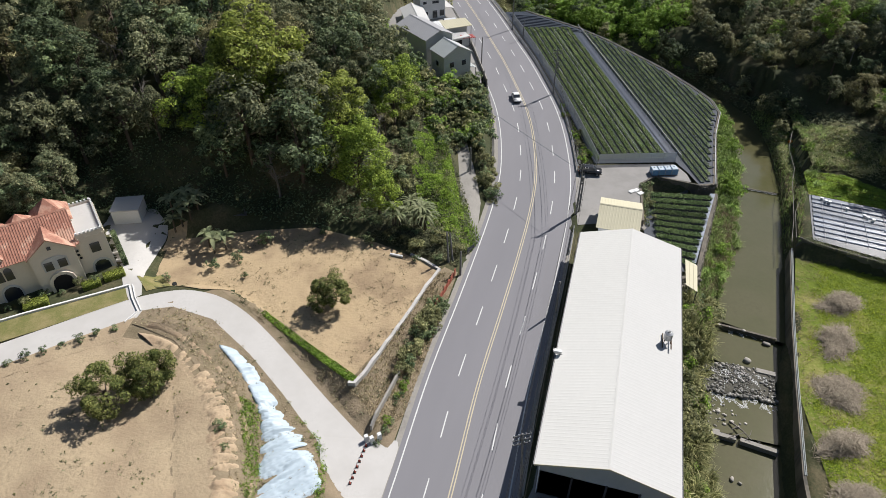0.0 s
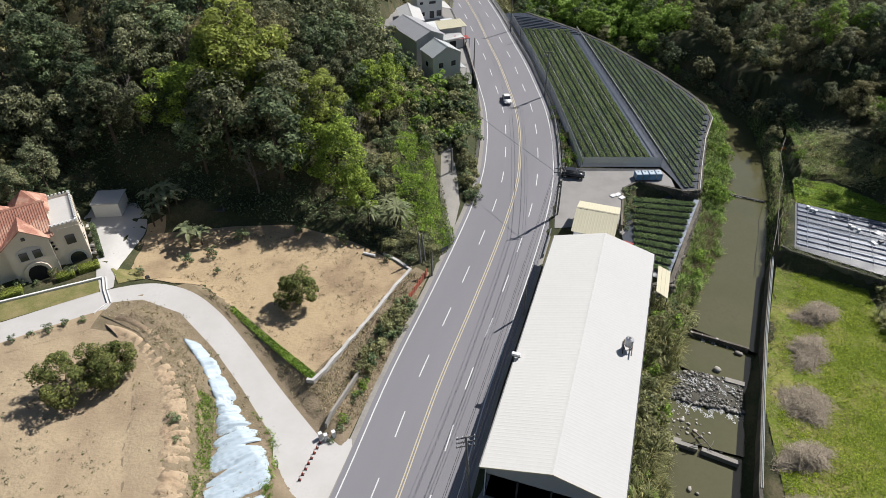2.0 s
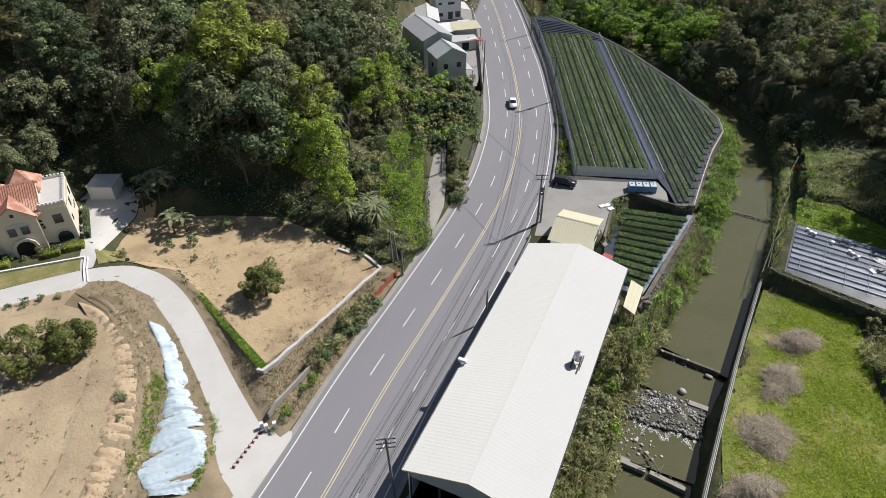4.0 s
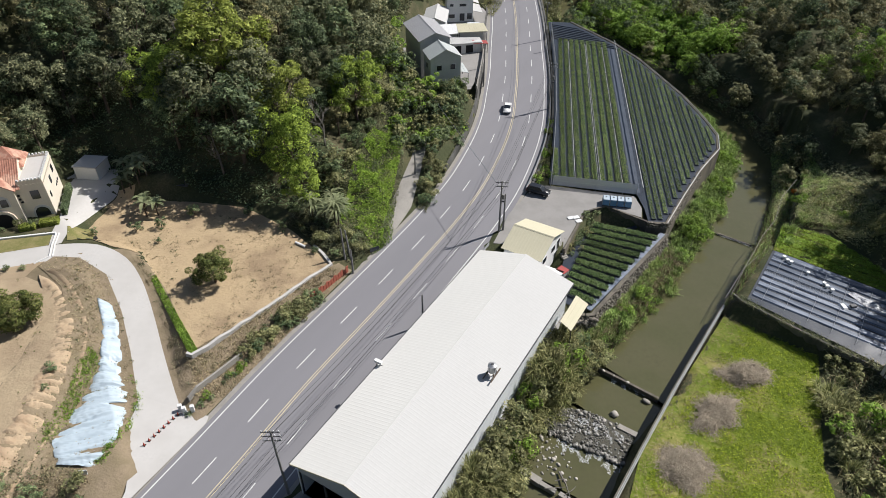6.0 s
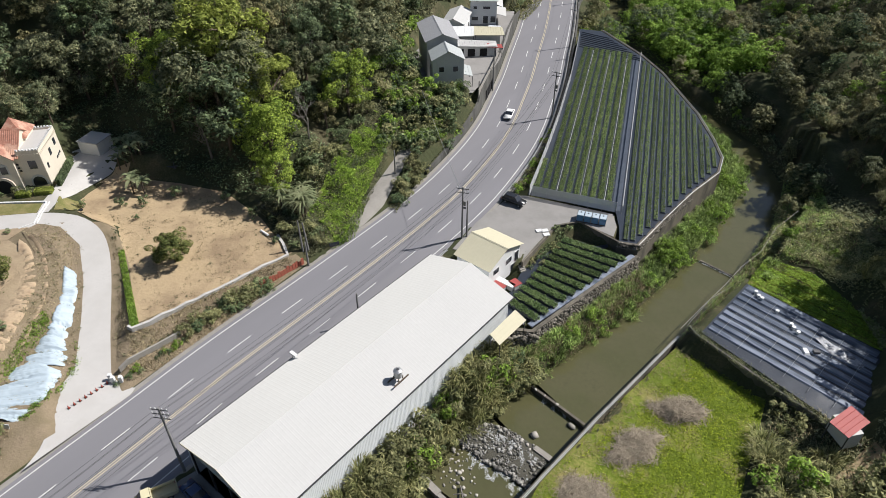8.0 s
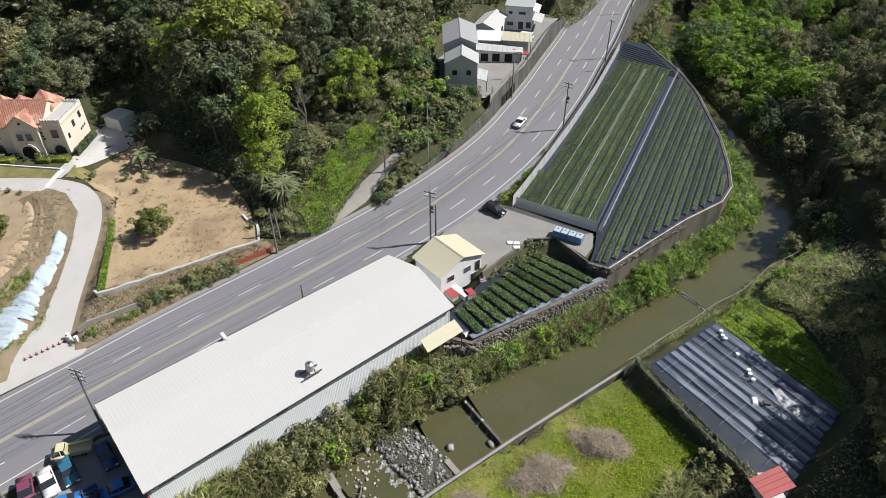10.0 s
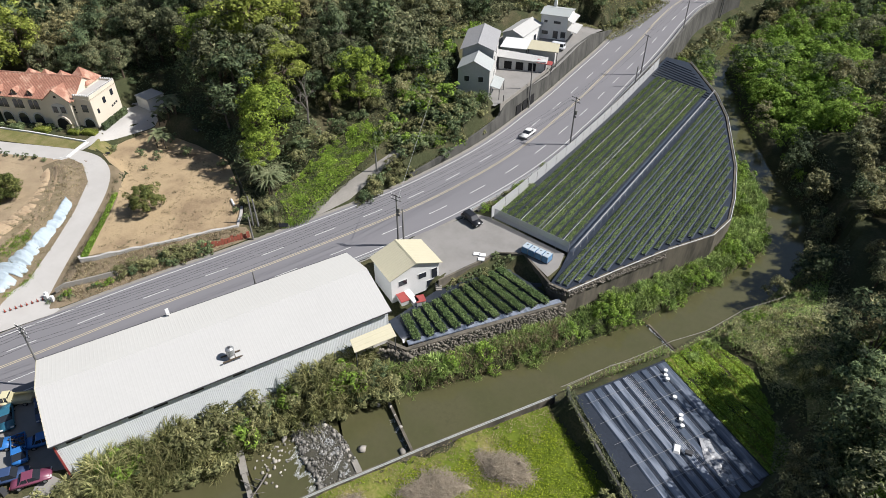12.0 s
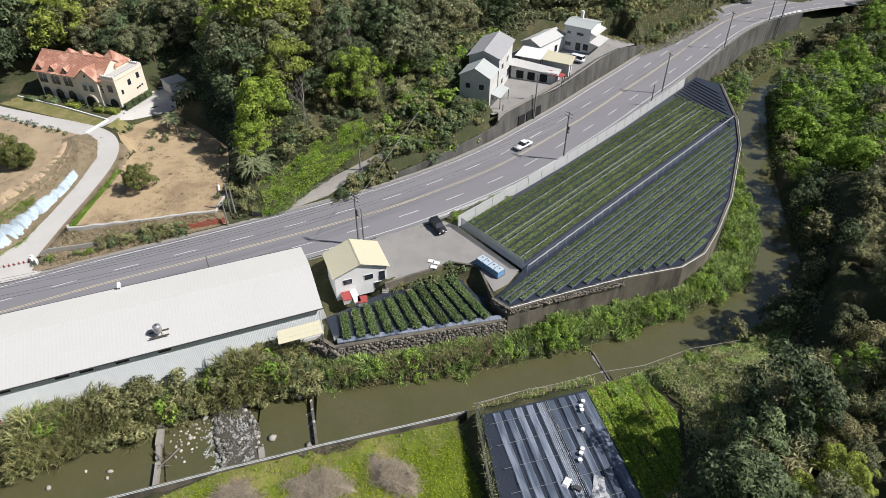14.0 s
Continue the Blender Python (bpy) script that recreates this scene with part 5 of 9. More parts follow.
    for x in (14.9, 16.7):
        part("window", Geo().box(x, -0.78, 3.75, 1.1, 0.1, 1.4), M_GLASS, v)
    part("window", Geo().box(15.8, -0.76, 7.1, 0.5, 0.14, 0.5), M_GLASS, v)
    part("portico", arch_panel(15.8, 0, 3.6, 3.2, -1.1, -0.7), M_CREAM, v, "arched entrance porch")
    part("doorway", arch_panel(15.8, 0, 2.7, 2.7, -1.16, -1.0), M_DARK, v)
    # tower block
    x0, x1 = L - 0.05, 23.2
    T = 7.25
    part("tower", Geo().box((x0 + x1) / 2, D / 2, -1, x1 - x0, D, T + 1), M_CREAM, v, "cream crenellated tower block")
    part("tower_deck", Geo().box((x0 + x1) / 2, D / 2, T, x1 - x0 - 0.5, D - 0.5, 0.03), M_CONC, v, "pale flat roof deck")
    for a, b, c, d in ((x0, 0.12, x1, 0.12), (x1 - 0.12, 0.12, x1 - 0.12, D), (x0, D - 0.12, x1, D - 0.12)):
        n = max(1, int(math.hypot(c - a, d - b) / 0.55))
        part("parapet", Geo().box((a + c) / 2, (b + d) / 2, T, max(abs(c - a), 0.25), max(abs(d - b), 0.25), 0.35), M_CREAM, v)
        for k in range(n):
            t = (k + 0.5) / n
            part("merlon", Geo().box(a + (c - a) * t, b + (d - b) * t, T + 0.35, 0.27, 0.27, 0.3), M_WHITE, v)
        for k in range(n):
            t = (k + 0.5) / n
            part("corbel", Geo().box(a + (c - a) * t + (0.15 if a == c else 0), b + (d - b) * t - (0.15 if b == d == 0.12 else 0), T - 0.55, 0.2, 0.2, 0.3), M_CREAM, v)
    part("window", Geo().box(21.4, -0.03, 4.0, 1.3, 0.12, 1.6), M_GLASS, v)
    part("arcade_arch", arch_panel(21.4, 0.2, 2.8, 2.6, -0.06, 0.1), M_GREYWALL, v)
    part("arcade_glass", arch_panel(21.4, 0.2, 2.2, 2.2, -0.1, 0.08), M_GLASS, v)
    for y, z, w, h in ((1.5, 3.2, 0.6, 1.0), (4.2, 4.4, 0.9, 1.3), (7.2, 4.9, 0.9, 1.3), (6.2, 2.6, 0.5, 0.4), (7.0, 2.7, 0.5, 0.4), (7.8, 2.8, 0.5, 0.4)):
        part("window", Geo().box(x1 + 0.02, y, z, 0.12, w, h), M_GLASS, v)
    for x, z in ((18.95, 4.9), (18.95, 4.2), (19.1, 3.6)):
        part("vent", Geo().box(x, -0.05, z, 0.35, 0.12, 0.3), M_DARK, v)


villa()


def gable_house(name, x, y, z, rz, W, D, E, R, wall_m, roof_m, label, over=0.35, windows=(), category="house", ribs=0.5):
    """A plain gabled house, ridge along local x; windows are (face, along, up, width, height)."""
    h = thing(name, x, y, z, rz, label, category)
    part("wall", Geo().extrude([(-D / 2, -1.5), (D / 2, -1.5), (D / 2, E), (0, R - 0.1), (-D / 2, E)], -W / 2, W / 2, "x"), wall_m, h)
    sl = (R - E) / (D / 2)
    for s in (-1, 1):
        g = corrugated(s * (D / 2 + over), 0, E - over * sl + 0.05, R + 0.05, -W / 2 - over, W / 2 + over, ribs, 0.012, 0.06)
        g.v = [(q, p, r) for p, q, r in g.v]
        part("roof_slope", g, roof_m, h)
    part("ridge_cap", Geo().extrude([(-0.2, R + 0.02), (0, R + 0.12), (0.2, R + 0.02)], -W / 2 - over, W / 2 + over, "x"), roof_m, h)
    for f, a, u, w, t in windows:
        px, py, sx, sy = {"n": (a, D / 2, w, 0.1), "s": (a, -D / 2, w, 0.1), "e": (W / 2, a, 0.1, w), "w": (-W / 2, a, 0.1, w)}[f]
        win = part("window", Geo().box(px, py, u, sx + 0.16 * (sx > 0.1), sy + 0.16 * (sy > 0.1), t), M_WHITE, h, "pale window frame")
        part("pane", Geo().box(px * 1.0 + (0.03 if f == "e" else -0.03 if f == "w" else 0), py + (0.03 if f == "n" else -0.03 if f == "s" else 0), u + 0.08, sx, sy, t - 0.16), M_GLASS, win)
    return h


def slab_roof(name, corners, thick, material, posts, label, base, category="shelter", post_m=None):
    """A tilted sheet on posts; corners are four (x, y, z)."""
    c = Vector((sum(p[0] for p in corners) / 4, sum(p[1] for p in corners) / 4, base))
    t = thing(name, c.x, c.y, c.z, 0, label, category)
    g = Geo()
    vs = [(p[0] - c.x, p[1] - c.y, p[2] - c.z) for p in corners]
    g.add(vs + [(a, b, d - thick) for a, b, d in vs], [(0, 1, 2, 3), (7, 6, 5, 4), (0, 4, 5, 1), (1, 5, 6, 2), (2, 6, 7, 3), (3, 7, 4, 0)])
    part("roof_sheet", g, material, t)
    a0, b0 = Vector(vs[0]), Vector(vs[1])
    n = max(3, int((b0 - a0).length / 0.6))
    d0, c0 = Vector(vs[3]), Vector(vs[2])
    for k in range(1, n):
        p, q = a0.lerp(b0, k / n), d0.lerp(c0, k / n)
        part("rib", Geo().tube([p + Vector((0, 0, 0.02)), q + Vector((0, 0, 0.02))], 0.035, 4), material, t)
    for i in posts:
        x, y, zt = vs[i]
        part("post", Geo().box(x * 0.93, y * 0.93, -0.3, 0.12, 0.12, zt + 0.25), post_m or M_FRAME, t)
    return t


gable_house("house", 30.2, 90.15, 1.2, -16.2, 6.2, 8.6, 3.6, 5.2, M_WHITE, M_ROOFY, "small white house with a pale yellow metal roof", 0.45, [("e", -2.3, 1.4, 1.4, 1.1), ("e", 1.2, 1.4, 1.4, 1.1), ("e", 3.4, 0.6, 1.0, 2.0), ("e", 2.8, -0.9, 1.6, 1.4)])
gable_house("house", 1.75, 139.9, 7.3, 121, 5.6, 6.9, 7.3, 9.1, M_GREYWALL, M_ROOFP, "two-storey grey rendered house with a pale metal gable roof", 0.3, [("w", -1.6, 4.4, 1.1, 1.3), ("w", 1.5, 4.4, 1.1, 1.3), ("n", 0, 4.2, 1.0, 1.3), ("n", -1, 1.0, 1.0, 1.3), ("s", 0, 1.2, 1.1, 1.4)])
gable_house("house", -4.2, 148.6, 7.6, 123.5, 12.2, 7.0, 8.7, 10.1, M_GREYWALL, M_ROOFG, "tall house with a broad grey metal roof", 0.5, [("s", -3, 5.2, 1.4, 1.3), ("s", 1.5, 5.2, 1.4, 1.3), ("s", -3, 1.6, 1.4, 1.3), ("s", 2.5, 1.2, 1.6, 2.0)])
gable_house("house", -7.4, 168.6, 8.8, 101, 10.5, 5.4, 4.3, 5.4, M_WHITE, M_ROOFW2, "low shed with a white metal gable roof", 0.4, [("s", -2, 1.2, 1.2, 1.2), ("s", 2, 0.8, 1.2, 1.8)])
white_house = gable_house("house", -3.9, 178.9, 9.4, 19.6, 7.0, 6.6, 6.2, 6.9, M_WHITE, M_ROOFP, "two-storey white house with white side awnings", 0.3, [("s", -2.2, 4.0, 0.9, 0.8), ("s", 0.8, 4.0, 1.8, 0.8), ("s", -2.2, 1.0, 1.6, 1.1), ("s", 0.6, 0.2, 1.3, 2.1), ("s", 2.6, 0.6, 1.3, 1.7), ("e", 0, 4.0, 1.8, 0.8)])
for zz, d in ((5.3, 1.6), (2.9, 2.6)):
    part("awning", Geo().add([(3.5, -3.4, zz), (3.5 + d, -3.6, zz - 0.5), (3.5 + d, 3.4, zz - 0.5), (3.5, 3.4, zz), (3.5, -3.4, zz - 0.08), (3.5 + d, -3.6, zz - 0.58), (3.5 + d, 3.4, zz - 0.58), (3.5, 3.4, zz - 0.08)], [(0, 1, 2, 3), (7, 6, 5, 4), (0, 4, 5, 1), (1, 5, 6, 2), (2, 6, 7, 3), (3, 7, 4, 0)]), M_ROOFW2, white_house, "white sheet awning")
part("chimney", Geo().box(-1.5, 2.6, 6.3, 0.7, 0.7, 1.9), M_WHITE, white_house, "white roof tank tower")
slab_roof("shed_roof", [(-3.6, 153.6, 11.0), (7.0, 159.6, 10.3), (5.6, 162.2, 10.7), (-5.2, 156.4, 11.6)], 0.1, M_ROOFW2, (0, 1), "long lean-to with a white metal roof", 8.0)
slab_roof("shed_roof", [(4.9, 158.3, 10.42), (8.2, 160.0, 10.1), (7.4, 161.6, 10.3), (4.1, 159.9, 10.7)], 0.08, M_RED, (1, 2), "small red sheet roof at the shed's end", 8.0)
slab_roof("shed_roof", [(-5.4, 157.2, 11.9), (0.6, 160.2, 11.9), (-1.0, 164.0, 12.9), (-6.8, 161.4, 12.9)], 0.1, M_WHITE, (0, 1), "lean-to with an off-white roof", 8.0)
slab_roof("shed_roof", [(0.6, 160.2, 12.1), (7.4, 163.4, 12.0), (5.6, 166.6, 12.8), (-1.0, 164.0, 12.9)], 0.1, M_ROOFY, (0, 1), "lean-to with a pale yellow roof", 8.0)
slab_roof("porch_roof", [(5.6, 140.3, 10.6), (7.6, 141.2, 10.1), (5.0, 146.2, 10.2), (3.0, 145.2, 10.8)], 0.1, M_ROOFP, (1, 2), "pale sheet porch roof beside the grey house", 7.4)
slab_roof("awning_roof", [(36.6, 72.9, 4.0), (38.3, 72.2, 3.2), (40.2, 78.4, 3.2), (38.3, 79.0, 4.0)], 0.08, M_ROOFY, (1, 2), "pale yellow sheet awning behind the warehouse", 0.0)
for x, y, sx, sy, hh, m, lb in ((1.2, 158.0, 11.2, 2.6, 2.6, M_GREYWALL, "dark-fronted lean-to wall under the white roof"), (0.5, 162.8, 11.0, 3.0, 3.9, M_GREYWALL, "shaded store walls under the yellow roof")):
    s = thing("store", x, y, 8.0, 29, lb, "shed")
    part("wall", Geo().box(0, 0, -0.5, sx, sy, hh + 0.5), m, s)
    for k in (-3.4, -0.6, 2.4):
        part("opening", Geo().box(k, -sy / 2 - 0.01, 0.1, 1.8, 0.1, 1.9), M_DARK, s)
shed = thing("shed", -53.4, 90.2, 4.2, 8, "small white block shed with a flat roof", "shed")
part("wall", Geo().box(0, 0, -0.6, 4.4, 4.2, 3.2), M_WHITE, shed)
part("roof", Geo().box(0, 0, 2.6, 4.7, 4.5, 0.16), M_ROOFW2, shed, "pale sheet roof")
slab_roof("shack", [(-40.4, 94.0, 5.0), (-39.6, 90.2, 4.5), (-33.6, 90.2, 4.5), (-34.4, 94.0, 5.0)], 0.08, M_FRAME, (0, 1, 2, 3), "dark open shack with a low sheet roof", h1(-37, 92))
rs_ = slab_roof("hut", [(79.6, 75.9, 3.3), (81.8, 74.6, 2.9), (84.4, 78.2, 2.9), (82.2, 79.7, 3.3)], 0.08, M_RED, (0, 1, 2, 3), "small hut with a red metal roof", 0.4)
part("wall", Geo().box(0, 0, -0.4, 1.9, 3.2, 2.6, 35), M_GREYWALL, rs_)

# stair and clutter behind the small house
st = thing("stair", 35.0, 92.6, 0.35, -40, "short dark concrete stair down to the terrace", "stair")
for k in range(8):
    part("step", Geo().box(k * 0.28 - 1.0, 0, 0, 0.29, 1.0, 1.45 - 0.18 * k), M_GUTTER, st)
for x, y, rz, col, sx, sy in ((33.3, 86.2, -20, M_RED, 2.2, 1.3), (35.6, 87.8, -30, M_RED, 1.5, 1.4), (34.2, 87.3, -15, M_WHITE, 3.0, 0.9)):
    b = thing("storage_box", x, y, 0.35, rz, "low storage bench with a sheet cover", "box")
    part("body", Geo().box(0, 0, 0, sx, sy, 0.85), M_GREYWALL, b)
    part("lid", Geo().box(0, 0, 0.85, sx + 0.15, sy + 0.15, 0.07), col, b)
for x, y in ((36.3, 102.0), (36.9, 101.0), (35.4, 101.6)):
    solid("slab", Geo().box(x, y, 2.0, 1.1, 0.8, 0.14, 35), M_WHITE, "white board lying on the yard's edge", "board")
M_BLUEPL = mat("blue_tank_plastic", (0.13, 0.27, 0.46), 0.4, 0.15, 3.0, 0.6)
for k in range(4):
    tk = thing("water_tank", 41.1 + 1.3 * k, 107.95 + 0.1 * k, 1.95, 4, "blue plastic cube tank with a pale lid at the field's corner", "tank", "cube tanks at the field's corner")
    part("pallet", Geo().box(0, 0, 0, 1.2, 1.7, 0.14), M_BARK, tk)
    part("body", Geo().box(0, 0, 0.14, 1.16, 1.62, 1.15, 0, 0.97), M_BLUEPL, tk)
    part("lid", Geo().box(0, 0, 1.29, 1.12, 1.58, 0.08, 0, 0.94), M_TARP, tk, "pale blue sheet lid")
    for dx in (-0.59, 0.59):
        for dy in (-0.8, 0.0, 0.8):
            part("cage_bar", Geo().box(dx, dy, 0.14, 0.04, 0.04, 1.18), M_GALV, tk)
    part("filler_cap", Geo().tube([(0, 0.2, 1.37), (0, 0.2, 1.44)], 0.14, 8), M_FRAME, tk)

# roof tank on the warehouse
rt_ = thing("roof_tank", 29.4, 59.0, 6.25, -16, "stainless steel water tank on a timber stand", "tank")
for dx in (-0.55, 0.55):
    part("runner", Geo().box(dx + 0.0, 0.0, 0.0, 0.14, 2.6, 0.16), M_BARK, rt_)
for dx in (-0.4, 0.4):
    for dy in (-0.4, 0.4):
        part("leg", Geo().box(dx, dy, 0.1, 0.1, 0.1, 0.5), M_BARK, rt_)
part("tank", Geo().tube([(0, 0, 0.55), (0, 0, 0.65), (0, 0, 1.6), (0, 0, 1.78)], [0.5, 0.55, 0.55, 0.25], 16), M_GALV, rt_, "shiny steel cylinder")
part("tank_lid", Geo().tube([(0, 0, 1.78), (0, 0, 1.86)], 0.18, 10), M_FRAME, rt_)


# ---- poles and wires ----
def utility_pole(x, y, top, arms=2, rz=0.0, lean=(0, 0), box=False, label="grey concrete utility pole with crossarms", steel=False):
    z = h1(x, y) - 0.1
    h = top - z
    p = thing("utility_pole", x, y, z, rz, label, "pole", "utility poles along the road")
    lx, ly = lean
    part("shaft", Geo().tube([(0, 0, -0.4), (lx * 0.5, ly * 0.5, h * 0.5), (lx, ly, h)], [0.19, 0.155, 0.11], 8), M_POLE, p)
    for k in range(arms):
        zz = h - 0.35 - 0.75 * k
        arm = part("crossarm", Geo().box(lx, ly, zz, 2.1, 0.1, 0.1), M_FRAME, p)
        for dx in (-0.95, -0.4, 0.4, 0.95):
            part("insulator", Geo().tube([(lx + dx, ly, zz + 0.1), (lx + dx, ly, zz + 0.34)], [0.06, 0.045], 6), M_WHITE, arm)
    if box:
        part("transformer", Geo().tube([(0.35, 0.1, h * 0.66), (0.35, 0.1, h * 0.66 + 0.85)], 0.24, 8), M_POLE, p)
        part("bracket", Geo().box(0.2, 0.05, h * 0.6, 0.7, 0.12, 0.3), M_FRAME, p)
    return (x, y, top)


POLES = [utility_pole(9.1, 41.2, 10.4, 3, 15, (-0.5, 0.6)), utility_pole(23.8, 94.5, 12.2, 2, 10, box=True), utility_pole(26.1, 142.8, 13.6, 2, -5, box=True), utility_pole(19.7, 183.2, 14.1, 1, -20), utility_pole(13.4, 218.2, 15.0, 1, -15), utility_pole(10.4, 245.0, 16.4, 1, 0), utility_pole(11.4, 250.0, 16.6, 1, 5)]
utility_pole(8.0, 29.0, 7.0, 1, 15, label="short striped concrete pole at the yard")
utility_pole(17.0, 70.6, 6.6, 0, 0, label="short grey pole beside the warehouse", )
utility_pole(22.1, 176, 9.0, 0, 0, label="plain thin pole behind the guardrail")
utility_pole(24.4, 95.2, 9.4, 0, 0, label="plain grey pole beside the utility pole")
utility_pole(0.9, 80.6, 8.0, 0, 0, (-0.3, 0.2), label="leaning concrete pole at the lot's corner")
utility_pole(1.6, 81.2, 7.4, 0, 0, (-0.5, 0.1), label="leaning concrete pole at the lot's corner")
utility_pole(2.8, 79.0, 5.6, 0, 0, label="thin sign pole at the roadside")
utility_pole(5.2, 106.5, 8.6, 0, 0, label="grey pole beside the lane")
utility_pole(9.3, 150.5, 13.6, 0, 0, label="dark pole beside the house yard")
utility_pole(9.4, 140.5, 9.5, 0, 0, label="thin street lamp pole beside the wall")


def cable(points, sag, label="black overhead cable between the poles", r=0.02, m=None):
    pts = []
    for a, b in zip(points, points[1:]):
        a, b = Vector(a), Vector(b)
        for k in range(12):
            t = k / 12
            p = a.lerp(b, t)
            p.z -= sag * 4 * t * (1 - t)
            pts.append(p)
    pts.append(Vector(points[-1]))
    return solid("cable", Geo().tube(pts, r, 4), m or M_CABLE, label, "cable", "overhead cables")


for dx, dz in ((-0.95, -0.1), (-0.3, -0.1), (0.9, -0.1), (-0.9, -0.9), (0.4, -0.9), (0.0, -2.4), (0.1, -2.9)):
    P = [(x + dx, y, t + dz) for x, y, t in POLES]
    cable([(P[0][0] - 14, P[0][1] - 46, P[0][2] - 2)] + P[:3], 1.0)
    if dz > -0.5:
        cable(P[2:6], 0.8)
cable([(23.8, 94.5, 10.6), (2.5, 125, 12.5)], 0.2, "pale guy cable across the road", 0.035, M_GALV)
for k in range(3):
    cable([(1.0, 80.6, 7.6 - 0.4 * k), (-12, 86, 6.0 - 0.3 * k)], 0.5)

lampbox = thing("roadside_sign", 14.9, 57.6, 0.2, -16, "white box sign on a steel frame at the eaves", "sign")
for dx in (-0.3, 0.3):
    part("post", Geo().box(dx, 0, -1, 0.1, 0.1, 6.8), M_GALV, lampbox)
part("panel", Geo().box(0, 0, 5.6, 1.1, 0.45, 0.35), M_WHITE, lampbox)
part("brace", Geo().box(0.6, 0, 5.3, 2.0, 0.08, 0.08), M_GALV, lampbox)


# ---- guardrail ----
def guardrail(y0, y1, off, label):
    a, b = s_of_y(y0), s_of_y(y1)
    x0, y0_, z0 = (float(q) for q in road_at(a, off))
    t = thing("guardrail", x0, y0_, z0, 0, label, "guardrail")
    S = np.linspace(a, b, int((b - a) / 2.0) + 1)
    P = [(float(x) - x0, float(y) - y0_, float(z) - z0) for x, y, z in zip(*road_at(S, off + 0 * S))]
    for zz in (0.42, 0.72):
        part("beam", Geo().tube([(x, y, z + zz) for x, y, z in P], 0.09, 5), M_GALV, t)
    for i in range(0, len(P), 1):
        x, y, z = P[i]
        part("post", Geo().box(x, y, z - 0.2, 0.12, 0.12, 1.0), M_GALV, t)


guardrail(109.5, 262, 8.05, "pale galvanised guardrail along the road's outer edge")
guardrail(86, 92.5, 8.1, "short galvanised guardrail before the parking yard")


# ---- vehicles ----
PAINTS = {}


def paint(name, col, rough=0.25):
    if name not in PAINTS:
        PAINTS[name] = mat(name + "_car_paint", col, rough, 0.04, 3.0, 0.5, spec=0.6)
    return PAINTS[name]


